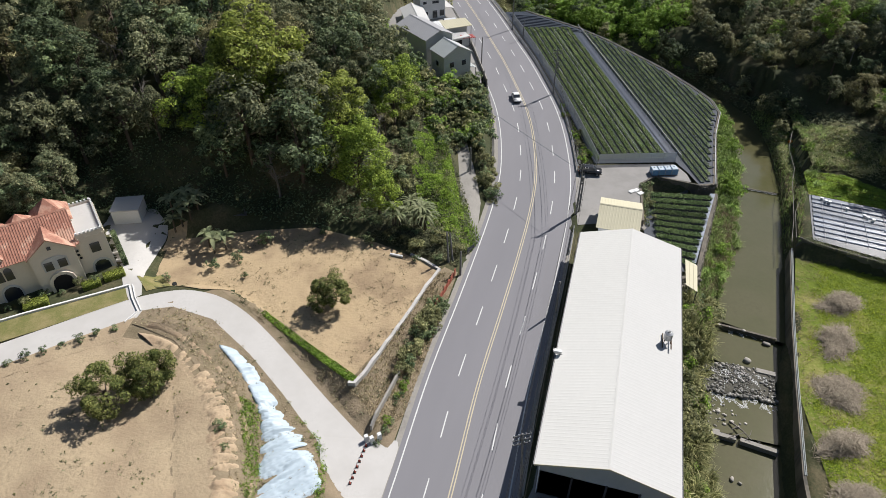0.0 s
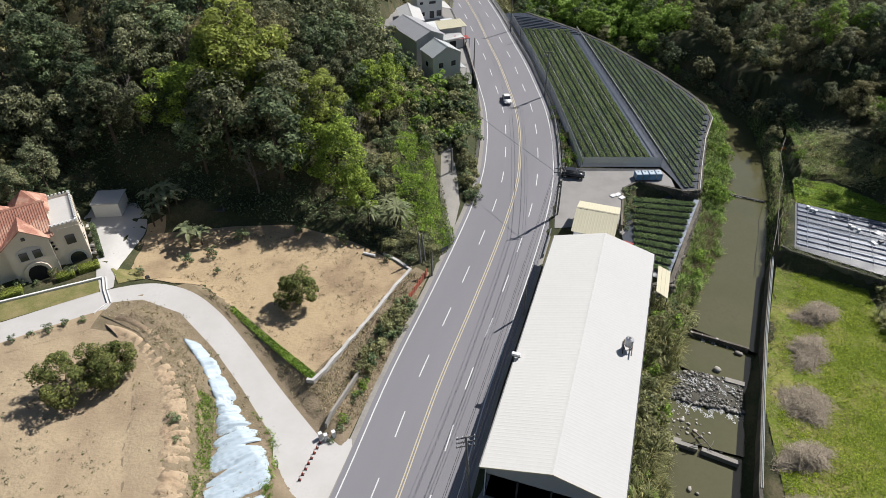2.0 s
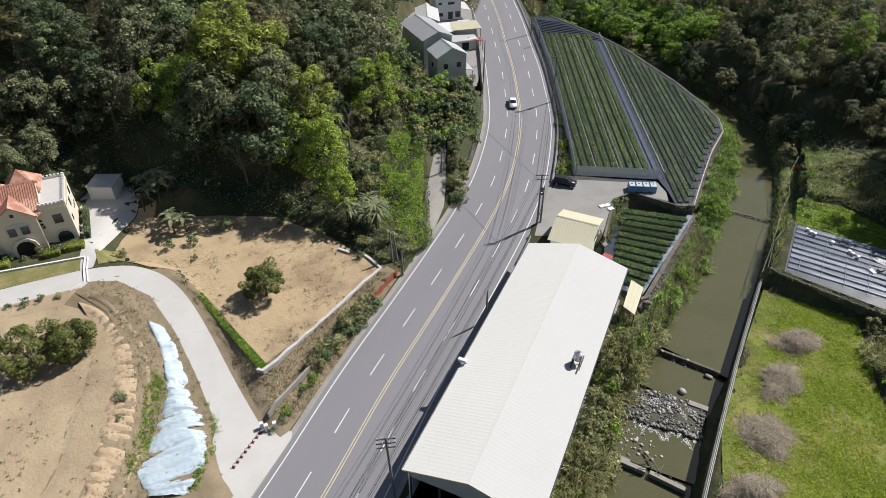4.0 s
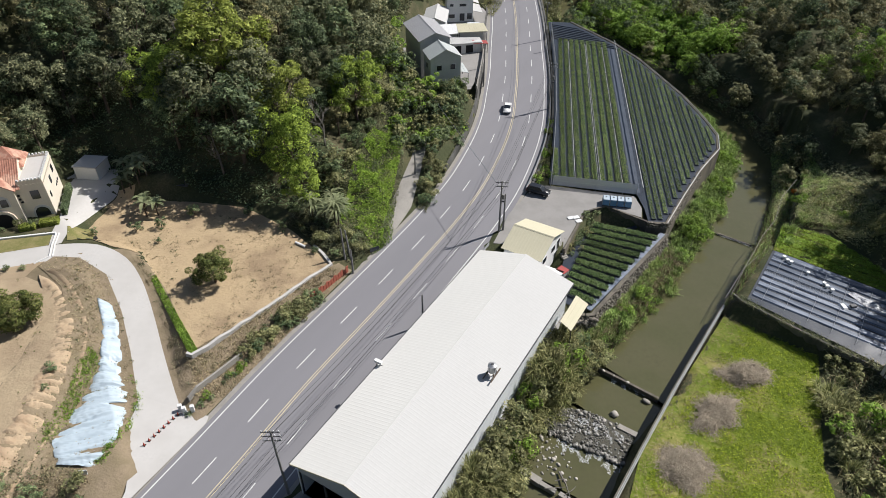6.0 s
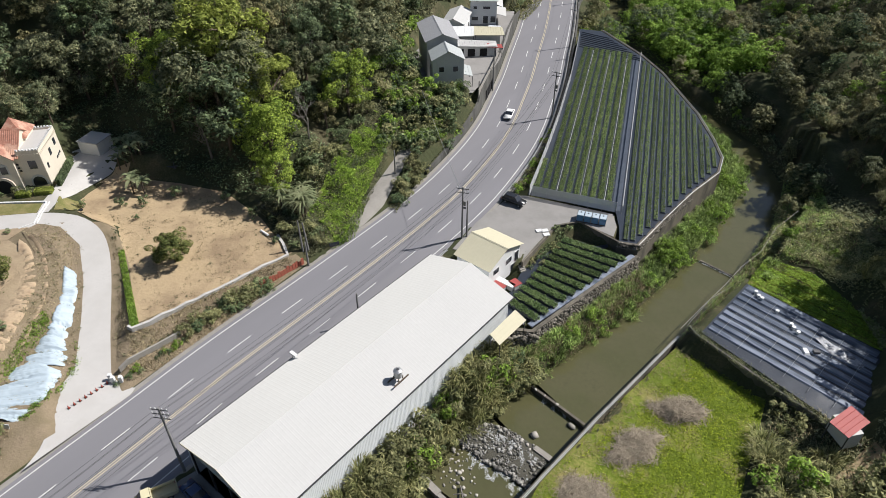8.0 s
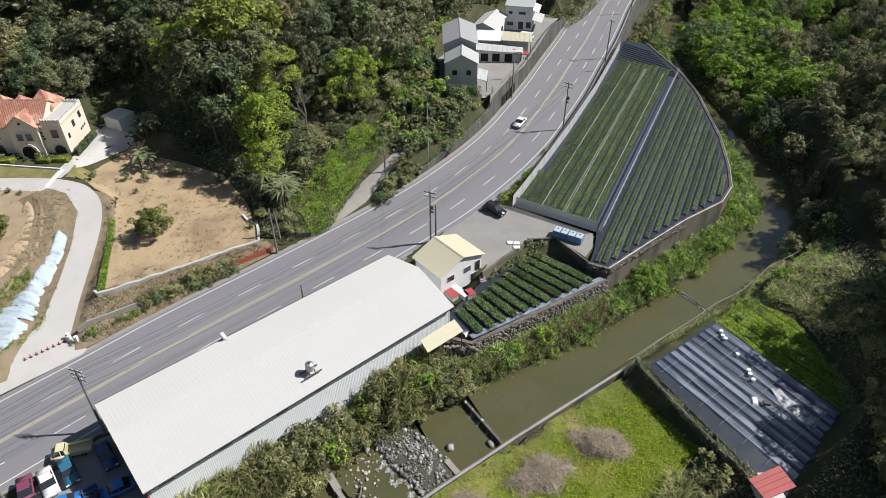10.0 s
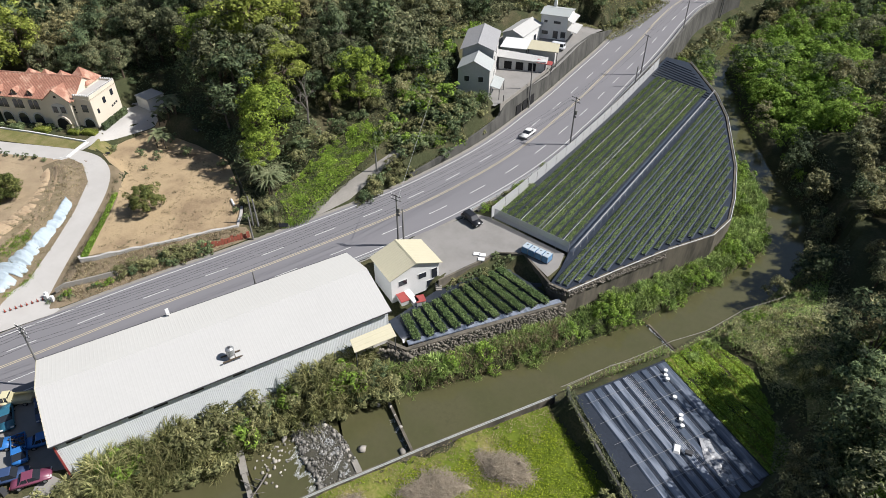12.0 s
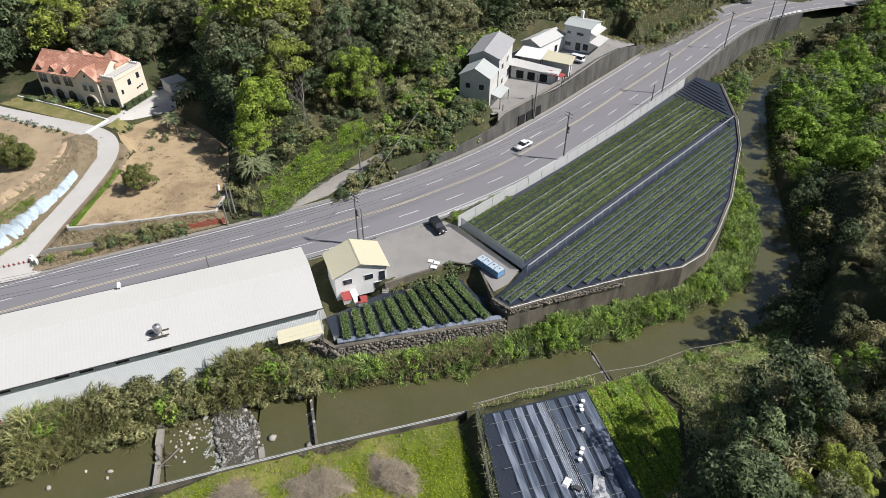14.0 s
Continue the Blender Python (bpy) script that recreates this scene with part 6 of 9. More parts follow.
def vehicle(kind, x, y, z, rz, colour, label, group="", dull=0.25, cat="car"):
    """kind: sedan, van, suv or truck; front along local +x."""
    body_m = paint(*colour, dull)
    t = thing({"sedan": "car", "suv": "car", "van": "van", "truck": "pickup_truck"}[kind], x, y, z, rz, label, cat, group)
    W = 1.72
    prof = {"sedan": [(-2.2, 0.35), (2.15, 0.35), (2.25, 0.55), (2.1, 0.78), (0.95, 0.93), (-1.45, 0.98), (-2.15, 0.92), (-2.28, 0.6)],
            "suv": [(-2.2, 0.4), (2.15, 0.4), (2.25, 0.65), (2.1, 0.95), (1.0, 1.08), (-2.1, 1.12), (-2.25, 0.7)],
            "van": [(-2.3, 0.4), (2.2, 0.4), (2.28, 0.7), (2.1, 1.05), (1.5, 1.15), (-2.3, 1.15), (-2.35, 0.7)],
            "truck": [(-2.4, 0.45), (2.2, 0.45), (2.3, 0.7), (2.2, 1.05), (0.6, 1.1), (0.5, 0.75), (-2.4, 0.75)]}[kind]
    cab = {"sedan": (-1.5, 1.05, -0.85, 0.3, 0.93, 1.42), "suv": (-2.0, 1.1, -1.7, 0.45, 1.08, 1.68), "van": (-2.2, 1.75, -2.1, 1.0, 1.15, 1.85), "truck": (0.45, 2.0, 0.55, 1.4, 1.05, 1.8)}[kind]
    b = bmesh.new()
    me = Geo().extrude(prof, -W / 2, W / 2, "y").mesh("body", body_m)
    b.from_mesh(me)
    bmesh.ops.recalc_face_normals(b, faces=b.faces)
    bmesh.ops.bevel(b, geom=b.edges[:], offset=0.09, segments=2, affect="EDGES")
    b.to_mesh(me)
    b.free()
    me.shade_smooth()
    body = part("body", me, body_m, t)
    x0, x1, r0, r1, z0, z1 = cab
    w0, w1 = W / 2 - 0.08, W / 2 - 0.26
    g = Geo().add([(x0, -w0, z0 - 0.03), (x1, -w0, z0 - 0.03), (x1, w0, z0 - 0.03), (x0, w0, z0 - 0.03), (r0, -w1, z1), (r1, -w1, z1), (r1, w1, z1), (r0, w1, z1)], [(3, 2, 1, 0), (4, 5, 6, 7), (0, 1, 5, 4), (1, 2, 6, 5), (2, 3, 7, 6), (3, 0, 4, 7)])
    part("window", g, M_GLASS, t, "dark tinted glass")
    part("roof_panel", Geo().box((r0 + r1) / 2, 0, z1, r1 - r0 + 0.12, 2 * w1 + 0.12, 0.05, taper=0.9), body_m, t)
    for sx in (x0 * 0.55 + r0 * 0.45, (r0 + r1) / 2):
        for s in (-1, 1):
            part("pillar", Geo().tube([(sx, s * w0, z0), ((r0 + r1) / 2 if abs(sx - (r0 + r1) / 2) < 0.01 else r0, s * w1, z1)], 0.05, 4), body_m, t)
    for wx in (-1.4, 1.4):
        for s in (-1, 1):
            wheel = part("wheel", Geo().tube([(wx, s * (W / 2 - 0.2), 0.31), (wx, s * (W / 2 + 0.01), 0.31)], 0.31, 12), M_RUBBER, t)
            part("rim", Geo().tube([(wx, s * (W / 2 + 0.01), 0.31), (wx, s * (W / 2 + 0.025), 0.31)], 0.19, 10), M_GALV, wheel)
    for s in (-1, 1):
        part("headlight", Geo().box(2.16, s * 0.62, 0.62, 0.14, 0.36, 0.14), M_WHITE, t)
        part("tail_light", Geo().box(-2.24, s * 0.66, 0.66, 0.1, 0.3, 0.16), M_RED, t)
    if kind == "truck":
        for args in ((-0.95, 0.82, 0.75, 2.85, 0.06, 0.4), (-0.95, -0.82, 0.75, 2.85, 0.06, 0.4), (-2.36, 0, 0.75, 0.06, 1.7, 0.4), (0.45, 0, 0.75, 0.06, 1.7, 0.75)):
            part("bed_side", Geo().box(*args), body_m, t)
    return t


def road_yaw(y):
    i = int(np.argmin(abs(ry - y)))
    return math.degrees(math.atan2(rt[i, 1], rt[i, 0]))


SILVER, WHITE_P, BLUE_P, NAVY, BLACK_P, MAROON, TEAL, CREAM_P = ("silver", (0.62, 0.64, 0.67)), ("white", (0.72, 0.72, 0.71)), ("blue", (0.03, 0.16, 0.45)), ("navy", (0.04, 0.07, 0.16)), ("black", (0.02, 0.021, 0.024)), ("maroon", (0.18, 0.05, 0.09)), ("teal", (0.03, 0.13, 0.20)), ("cream", (0.60, 0.55, 0.36))
_x, _y, _z = road_at(s_of_y(140), -1.6)
vehicle("sedan", float(_x), float(_y), float(_z) + 0.05, road_yaw(140) + 180, WHITE_P, "silver-white saloon car driving on the road")
vehicle("suv", 28.7, 108.1, 1.97, -12, BLACK_P, "black car parked at the yard beside the fence")
vehicle("van", 1.3, 171.5, 8.95, 195, SILVER, "silver van parked in front of the white house", cat="van")
YC = "cars in the scrap yard"
for kind, x, y, rz, col, lb in (("truck", 8.7, 37.1, -128, CREAM_P, "small cream flatbed truck in the yard"), ("sedan", 11.0, 35.2, -17, TEAL, "faded teal saloon car in the yard"), ("sedan", 10.4, 33.0, -17, WHITE_P, "dull white saloon car without a bonnet"), ("sedan", 9.3, 30.9, -25, MAROON, "faded maroon car in the yard"),
                               ("sedan", 14.6, 32.6, 62, BLUE_P, "bright blue saloon car in the yard"), ("truck", 17.6, 34.5, -17, BLUE_P, "blue flatbed truck loaded with scrap"), ("sedan", 12.9, 39.0, -17, NAVY, "dark blue saloon car in the warehouse's shade"), ("sedan", 18.2, 37.4, 66, BLUE_P, "blue saloon car in the warehouse's shade"),
                               ("sedan", 12.8, 30.2, -20, BLACK_P, "dark wrecked car in the yard"), ("suv", 20.6, 32.2, 62, NAVY, "dark blue car among the scrap"), ("sedan", 22.8, 34.0, 66, MAROON, "dark red car near the wall"), ("truck", 16.6, 29.4, -20, BLUE_P, "blue truck beside the scrap"), ("sedan", 9.0, 26.0, 90, TEAL, "dusty teal car in the yard")):
    vehicle(kind, x, y, -0.7, rz, col, lb, YC, 0.4, "truck" if kind == "truck" else "van" if kind == "van" else "car")


rsc = random.Random(31)
for k in range(26):
    x, y = 16.3 + rsc.uniform(-0.9, 0.9) * 1.2, 34.9 + rsc.uniform(-0.7, 0.7)
    g = Geo().tube([(x - 0.5 * rsc.random(), y - 0.4 * rsc.random(), 0.1 + 0.3 * rsc.random()), (x + 0.5 * rsc.random(), y + 0.4 * rsc.random(), 0.15 + 0.45 * rsc.random())], 0.05 + 0.05 * rsc.random(), 4)
    solid("scrap_piece", g, M_BARK, "rusty scrap metal piece in the truck's bed", "scrap", "scrap in the truck's bed")
for x, y, rz, sx, sy, m in ((19.0, 31.0, 30, 1.6, 0.9, M_WHITE), (18.2, 30.2, 70, 1.3, 0.7, M_BLUEPL), (21.8, 31.0, 15, 1.2, 0.8, M_FRAME), (13.6, 28.2, 40, 1.8, 0.7, M_BARK)):
    solid("scrap_metal", Geo().box(x, y, -0.68, sx, sy, 0.5, rz, 0.85), m, "loose car panel heaped in the yard", "scrap", "panels in the yard")


# ---- strawberry field ----
def net_material():
    m = bpy.data.materials.new("grey_mesh_net")
    m.use_nodes = True
    n, ln = m.node_tree.nodes, m.node_tree.links.new
    b = n["Principled BSDF"]
    b.inputs["Base Color"].default_value, b.inputs["Roughness"].default_value = (0.58, 0.59, 0.6, 1), 0.7
    tr, ms = n.new("ShaderNodeBsdfTransparent"), n.new("ShaderNodeMixShader")
    ms.inputs[0].default_value = 0.7
    ln(tr.outputs[0], ms.inputs[1])
    ln(b.outputs[0], ms.inputs[2])
    ln(ms.outputs[0], n["Material Output"].inputs["Surface"])
    return m


M_NET = net_material()


def clip_line(poly, x0, y0, dx, dy, t0, t1, inset):
    """The stretch of a line that lies inside the polygon."""
    t = np.arange(t0, t1, 0.25)
    m = poly_dist(poly, x0 + dx * t, y0 + dy * t) < -inset
    if m.sum() < 8:
        return None
    k = np.flatnonzero(m)
    runs = np.split(k, np.flatnonzero(np.diff(k) > 1) + 1)
    r = max(runs, key=len)
    return t[r[0]], t[r[-1]]


def crop_row(x0, y0, x1, y1, zf, width, high, lush, seed, label, group, film=None, gap=0.4, per=9, leaf_size=0.115, leafage=None):
    """A raised film-covered bed with plants along it."""
    rng = np.random.default_rng(seed)
    za = zf(x0, y0)
    t = thing("crop_row", x0, y0, za, 0, label, "crop row", group)
    L = math.hypot(x1 - x0, y1 - y0)
    ux, uy = (x1 - x0) / L, (y1 - y0) / L
    nx, ny = uy, -ux
    n = max(3, int(L / 2))
    vs, fs = [], []
    for i in range(n + 1):
        s = L * i / n
        x, y = ux * s, uy * s
        z = zf(x0 + x, y0 + y) - za
        wob = rng.uniform(-0.04, 0.04)
        for o, h in ((-width / 2, 0.02), (-width * 0.36, high), (width * 0.36, high), (width / 2, 0.02)):
            vs.append((x + nx * (o + wob), y + ny * (o + wob), z + 0.06 + h))
    for i in range(n):
        fs += [(4 * i + k, 4 * i + k + 1, 4 * i + k + 5, 4 * i + k + 4) for k in range(3)]
    fs += [(0, 3, 2, 1), (4 * n, 4 * n + 1, 4 * n + 2, 4 * n + 3)]
    part("bed", Geo().add(vs, fs), film or M_PLASTIC, t, "black film-covered ridge")
    if lush > 0:
        S = np.arange(0.2, L - 0.1, gap)
        P = []
        for o in (-width * 0.2, width * 0.2):
            s = S + rng.uniform(-0.08, 0.08, len(S))
            keep = rng.random(len(S)) < 0.93
            P.append(np.stack([ux * s + nx * o, uy * s + ny * o, np.array([zf(x0 + ux * q, y0 + uy * q) for q in s]) - za + 0.12 + high], 1)[keep])
        C = np.repeat(np.concatenate(P), per, 0)
        C = C + rng.normal(size=C.shape) * np.array([0.12, 0.12, 0.05]) * lush
        N = unit(rng.normal(size=C.shape) * 0.6 + np.array([0, 0, 1.0]))
        v, f = leaf_tris(C, N, leaf_size, rng, 0.85)
        tagged(part("foliage", np_mesh("foliage", v, f, leafage or L_CROP), leafage or L_CROP, t, "low green strawberry foliage"), kind="stuff")
    return t


def fieldz1(x, y):
    return float(field_z(x, y))


DX, DY = -0.125, 0.992
FR, FT = "rows of the strawberry field", "rows of the lower terrace"
for k in range(10):
    bx = 31.5 + 1.5 * k
    r = clip_line(P_FIELD, bx, 112, DX, DY, 0.5, 74, 0.7)
    if r:
        crop_row(bx + DX * r[0], 112 + DY * r[0], bx + DX * r[1], 112 + DY * r[1], fieldz1, 1.05, 0.28, 1.3, 100 + k, "long strawberry row on black film", FR, gap=0.3, per=24, leaf_size=0.105)
M_BEDFILM = mat("dull_grey_film", (0.062, 0.074, 0.096), 0.42, 0.3, 3.0, 0.4, 0.03, spec=0.5)
for k in range(20):
    bx = 48.75 + 1.2 * k
    r = clip_line(P_FIELD, bx, 112, DX, DY, -9, 74, 0.55)
    if r:
        crop_row(bx + DX * r[0], 112 + DY * r[0], bx + DX * r[1], 112 + DY * r[1], fieldz1, 0.92, 0.22, 0.8, 200 + k, "strawberry row on grey film", FR, M_BEDFILM, gap=0.3, per=13, leaf_size=0.1)
for k in range(9):
    y = 186.6 + 1.25 * k
    r = clip_line(P_FIELD, 18, y, 0.93, -0.2, 0, 26, 0.8)
    if r:
        crop_row(18 + 0.93 * r[0], y - 0.2 * r[0], 18 + 0.93 * r[1], y - 0.2 * r[1], fieldz1, 0.8, 0.2, 0.0, 260 + k, "empty film-covered bed at the field's tip", FR, M_PLASTIC)
for k in range(11):
    f = (k + 0.55) / 11.3
    a = (35.9 + 3.9 * f, 83.0 + 20.8 * f)
    b = (40.6 + 10.5 * f, 80.6 + 22.0 * f)
    crop_row(*a, *b, lambda x, y: 0.3, 1.25, 0.5, 1.6, 300 + k, "lush strawberry row on the lower terrace", FT, gap=0.17, per=30, leaf_size=0.12, leafage=L_TERRACE)
for k in (2, 5, 8):
    bx = 32.25 + 1.5 * k
    r = clip_line(P_FIELD, bx, 112, DX, DY, 1.0, 73, 0.7)
    solid("drip_hose", Geo().tube([(bx + DX * q, 112 + DY * q, fieldz1(bx, 112 + DY * q) + 0.14) for q in np.linspace(r[0], r[1], 5)], 0.05, 4), M_WHITE, "pale drip hose between the strawberry rows", "hose", "hoses in the strawberry field")
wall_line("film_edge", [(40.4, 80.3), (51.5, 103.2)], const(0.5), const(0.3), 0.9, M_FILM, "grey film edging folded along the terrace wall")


def net_fence(pts, high, spacing, label, zf, net=True, pipe=0.035, rails=2, name="net_fence"):
    x0, y0 = pts[0]
    z0 = zf(x0, y0)
    t = thing(name, x0, y0, z0, 0, label, "fence")
    P = []
    for (ax, ay), (bx, by) in zip(pts, pts[1:]):
        n = max(1, int(math.hypot(bx - ax, by - ay) / spacing))
        P += [(ax + (bx - ax) * k / n, ay + (by - ay) * k / n) for k in range(n)]
    P.append(pts[-1])
    Q = [(x - x0, y - y0, zf(x, y) - z0) for x, y in P]
    for x, y, z in Q:
        part("post", Geo().tube([(x, y, z - 0.3), (x, y, z + high)], pipe * 1.2, 5), M_GALV, t)
    for k in range(rails):
        zz = high * (1 - 0.48 * k)
        part("rail", Geo().tube([(x, y, z + zz) for x, y, z in Q], pipe, 5), M_GALV, t)
    if net:
        g = Geo().add([p for x, y, z in Q for p in ((x, y, z + 0.1), (x, y, z + high))], [(2 * i, 2 * i + 2, 2 * i + 3, 2 * i + 1) for i in range(len(Q) - 1)])
        part("net", g.mesh("net", M_NET), M_NET, t, "fine grey mesh netting")


net_fence([(30.6, 111.2), (29.9, 120), (29.0, 130), (27.8, 142), (25.1, 163), (21.8, 183), (20.4, 191)], 2.5, 3.2, "tall pipe fence with grey netting beside the road", fieldz1, True, 0.05)
drape("film_path", [(45.7, 112.8), (47.2, 112.8), (38.6, 182.5), (37.1, 182.5)], M_BEDFILM, 0.1, 1.5, "grey film path dividing the strawberry field", "path", field_z)


def rolled_net(pts, high, spacing, roll, material, label, words):
    """Posts that carry a pipe and, tied along it, a rolled-up net."""
    (x0, y0), (x1, y1) = pts
    z0, L = fieldz1(x0, y0), math.hypot(x1 - x0, y1 - y0)
    t = thing("shade_net_rack", x0, y0, z0, 0, label, "net rack")
    n = int(L / spacing)
    Q = [((x1 - x0) * k / n, (y1 - y0) * k / n, fieldz1(x0, y0 + (y1 - y0) * k / n) - z0) for k in range(n + 1)]
    for x, y, z in Q:
        part("post", Geo().tube([(x, y, z - 0.3), (x, y, z + high)], 0.045, 5), M_GALV, t)
    part("rail", Geo().tube([(x, y, z + high) for x, y, z in Q], 0.04, 5), M_GALV, t)
    R = [(Q[k // 4][0] + (Q[min(k // 4 + 1, n)][0] - Q[k // 4][0]) * (k % 4) / 4, Q[k // 4][1] + (Q[min(k // 4 + 1, n)][1] - Q[k // 4][1]) * (k % 4) / 4, Q[k // 4][2] + high + 0.06 - 0.05 * (k % 4 in (1, 2, 3)) + 0.03 * noise.noise((k * 0.7, 1, 1))) for k in range(4 * n + 1)]
    part("rolled_net", Geo().tube(R, [roll * (1 + 0.25 * noise.noise((k * 0.45, 3, 2))) for k in range(len(R))], 7), material, t, words, True)


M_CLOTH = mat("pale_shade_cloth", (0.27, 0.275, 0.28), 0.8, 0.2, 4.0, 0.6, 0.02)
rolled_net([(47.5, 112.3), (38.5, 184)], 1.5, 2.6, 0.13, M_CLOTH, "pipe rack with a rolled pale shade net dividing the field", "rolled pale grey shade cloth")
rolled_net([(39.75, 112.4), (31.2, 180)], 1.5, 2.8, 0.06, M_CLOTH, "pipe rack with a thin rolled net among the strawberry rows", "thin pale rolled net")
net_fence([(31, 111.6), (39, 112.0), (46.5, 112.3)], 2.2, 2.4, "pipe fence with pale netting at the field's end", fieldz1)
cable([(x + 0.15, y, fieldz1(x, y) + 0.22) for x, y in FIELD_EDGE[1:]], 0.0, "white irrigation hose along the field's edge", 0.06, M_WHITE)
for k in range(9):
    x, y = 53.2 + 0.95 * k, 107.5 + 2.75 * k
    solid("sandbag", Geo().box(x - 0.6, y, fieldz1(x, y) + 0.05, 0.75, 0.4, 0.2, 70, 0.75), M_PLASTIC, "black filled bag holding down the film", "bag", "bags along the film's edge")

# ---- mulch plot ----
MD = (0.913, -0.408)
for k in range(9):
    f = (k + 0.5) / 9
    ax, ay = 64.4 + 5.2 * f, 89.6 + 13.0 * f
    r = clip_line(P_MULCH, ax, ay, *MD, 0.1, 30, 0.25)
    if r:
        crop_row(ax + MD[0] * r[0], ay + MD[1] * r[0], ax + MD[0] * r[1], ay + MD[1] * r[1], lambda x, y: 0.62, 1.12 if k < 8 else 1.6, 0.18, 0.0, 400 + k, "empty bed under glossy grey film, sky sheen in its colour", "beds of the mulch plot", M_FILM)
for k in range(6):
    a = (66.0 + 3.0 * k, 88.4 - 1.5 * k)
    solid("irrigation_pipe", Geo().tube([(a[0], a[1], 0.95), (a[0] + 5.0, a[1] + 12.4, 0.95)], 0.03, 5), M_GALV, "thin pale pipe laid across the beds", "pipe", "pipes over the mulch plot")
for k in range(7):
    o = 0.22 * k
    solid("drip_hose", Geo().tube([(67.2 + 0.4 * o, 95.6 + o, 0.93), (81 + 0.4 * o, 89.4 + o, 0.93)], 0.02, 4), M_WHITE, "thin white drip hose along a bed", "hose", "hoses on the mulch plot")
for x, y in ((70.9, 100.6), (71.3, 99.8), (71.8, 99.4), (74.0, 97.2), (76.0, 95.0), (76.3, 94.4), (76.9, 93.6)):
    b = thing("bucket", x, y, 0.8, 0, "white plastic bucket standing on the film", "bucket", "buckets on the mulch plot")
    part("body", Geo().tube([(0, 0, 0), (0, 0, 0.5)], [0.22, 0.28], 10), M_WHITE, b)
    part("lid", Geo().tube([(0, 0, 0.5), (0, 0, 0.54)], 0.3, 10), M_WHITE, b)
solid("white_sheet", Geo().box(77.9, 90.2, 0.8, 1.5, 0.9, 0.3, -70, 0.7), M_WHITE, "white sheet bundle lying on the film", "sheet")
solid("crate", Geo().box(79.3, 90.6, 0.8, 0.9, 0.6, 0.4, 20, 0.95), M_FRAME, "black plastic crate on the film", "crate")
drape("plastic_sheet", [(79.2, 93.6), (80.2, 94.3), (81.6, 93.1), (83.4, 92.6), (85.4, 90.4), (84.6, 89.3), (82.8, 90.6), (81.2, 91.0)], mat("crumpled_film", (0.42, 0.43, 0.45), 0.3, 0.5, 3.5, 1.4, 0.1, col2=(0.10, 0.105, 0.12), mix=(0.45, 0.58)), 0.3, 0.2, "crumpled translucent white plastic sheet on the plot", "plastic sheet", lambda X, Y: 0.62 + 0 * X, 0.9, "stuff", 1.6)
solid("crate", Geo().box(77.5, 127.6, h1(77.5, 127.6) + 0.25, 1.2, 0.8, 0.7, 30, 0.95), mat("orange_plastic", (0.75, 0.22, 0.03), 0.5, 0.1), "orange plastic crate in the grass", "crate")
cable([(61.2, 89.6, -0.6), (63.6, 95.0, 0.1), (66.5, 101.9, 0.1), (68.6, 107.4, 0.3), (71.4, 113, 0.3), (73.6, 121, 0.5), (77.2, 128, 0.8)], 0.05, "pale pipe along the river's edge", 0.045, M_GUTTER)
cable([(62.0, 90.0, 0.0), (64.6, 97.0, 0.5), (69.2, 104, 0.6)], 0.05, "pale pipe beside the plot", 0.035, M_GUTTER)
for k in range(2):
    cable([(43.9 + 0.2 * k, 44.4, -1.65), (49.2 + 0.2 * k, 58.8, -1.65), (53.5 + 0.2 * k, 70.1, -1.65), (61.1 + 0.2 * k, 88.8, -1.5)], 0.05, "pale water pipe lying on the flood wall", 0.055, M_ROOFP)


# ---- rocks, weirs and rubble ----
def rock_arrays(P, S, rng):
    """Rough stones: a squashed, jittered 14-corner ball each."""
    dirs = np.array([(x, y, z) for x in (-1, 0, 1) for y in (-1, 0, 1) for z in (-1, 0, 1) if (x, y, z) != (0, 0, 0) and abs(x) + abs(y) + abs(z) in (1, 3)], float)
    dirs = unit(dirs)
    idx = {tuple(np.sign(np.round(d, 3)).astype(int)): i for i, d in enumerate(dirs)}
    faces = []
    for ax in range(3):
        for s in (-1, 1):
            c = [0, 0, 0]
            c[ax] = s
            o = [a for a in range(3) if a != ax]
            ring = []
            for p, q in ((-1, -1), (1, -1), (1, 1), (-1, 1)):
                v = [0, 0, 0]
                v[ax], v[o[0]], v[o[1]] = s, p, q
                ring.append(idx[tuple(v)])
            for k in range(4):
                f = (idx[tuple(c)], ring[k], ring[(k + 1) % 4])
                nrm = np.cross(dirs[f[1]] - dirs[f[0]], dirs[f[2]] - dirs[f[0]])
                faces.append(f if nrm @ dirs[f[0]] > 0 else (f[0], f[2], f[1]))
    faces = np.array(faces)
    n, m = len(P), len(dirs)
    sc = S[:, None, None] * rng.uniform(0.6, 1.35, (n, 1, 3)) * np.array([1, 1, 0.7])
    V = dirs[None] * sc * rng.uniform(0.74, 1.2, (n, m, 1))
    a = rng.uniform(0, 6.28, n)
    c, s = np.cos(a)[:, None], np.sin(a)[:, None]
    V = np.stack([V[..., 0] * c - V[..., 1] * s, V[..., 0] * s + V[..., 1] * c, V[..., 2]], -1) + P[:, None]
    F = faces[None] + (np.arange(n) * m)[:, None, None]
    return V.reshape(-1, 3), F.reshape(-1, 3)


M_ROCK = mat("river_stone", (0.30, 0.28, 0.25), 0.75, 0.18, 4, 0.6, 0.02, island=0.5, rand=0.35)
M_WETROCK = mat("wet_cobbles", (0.185, 0.178, 0.162), 0.32, 0.2, 4, 0.6, 0.02, island=0.6)
rng5 = np.random.default_rng(55)


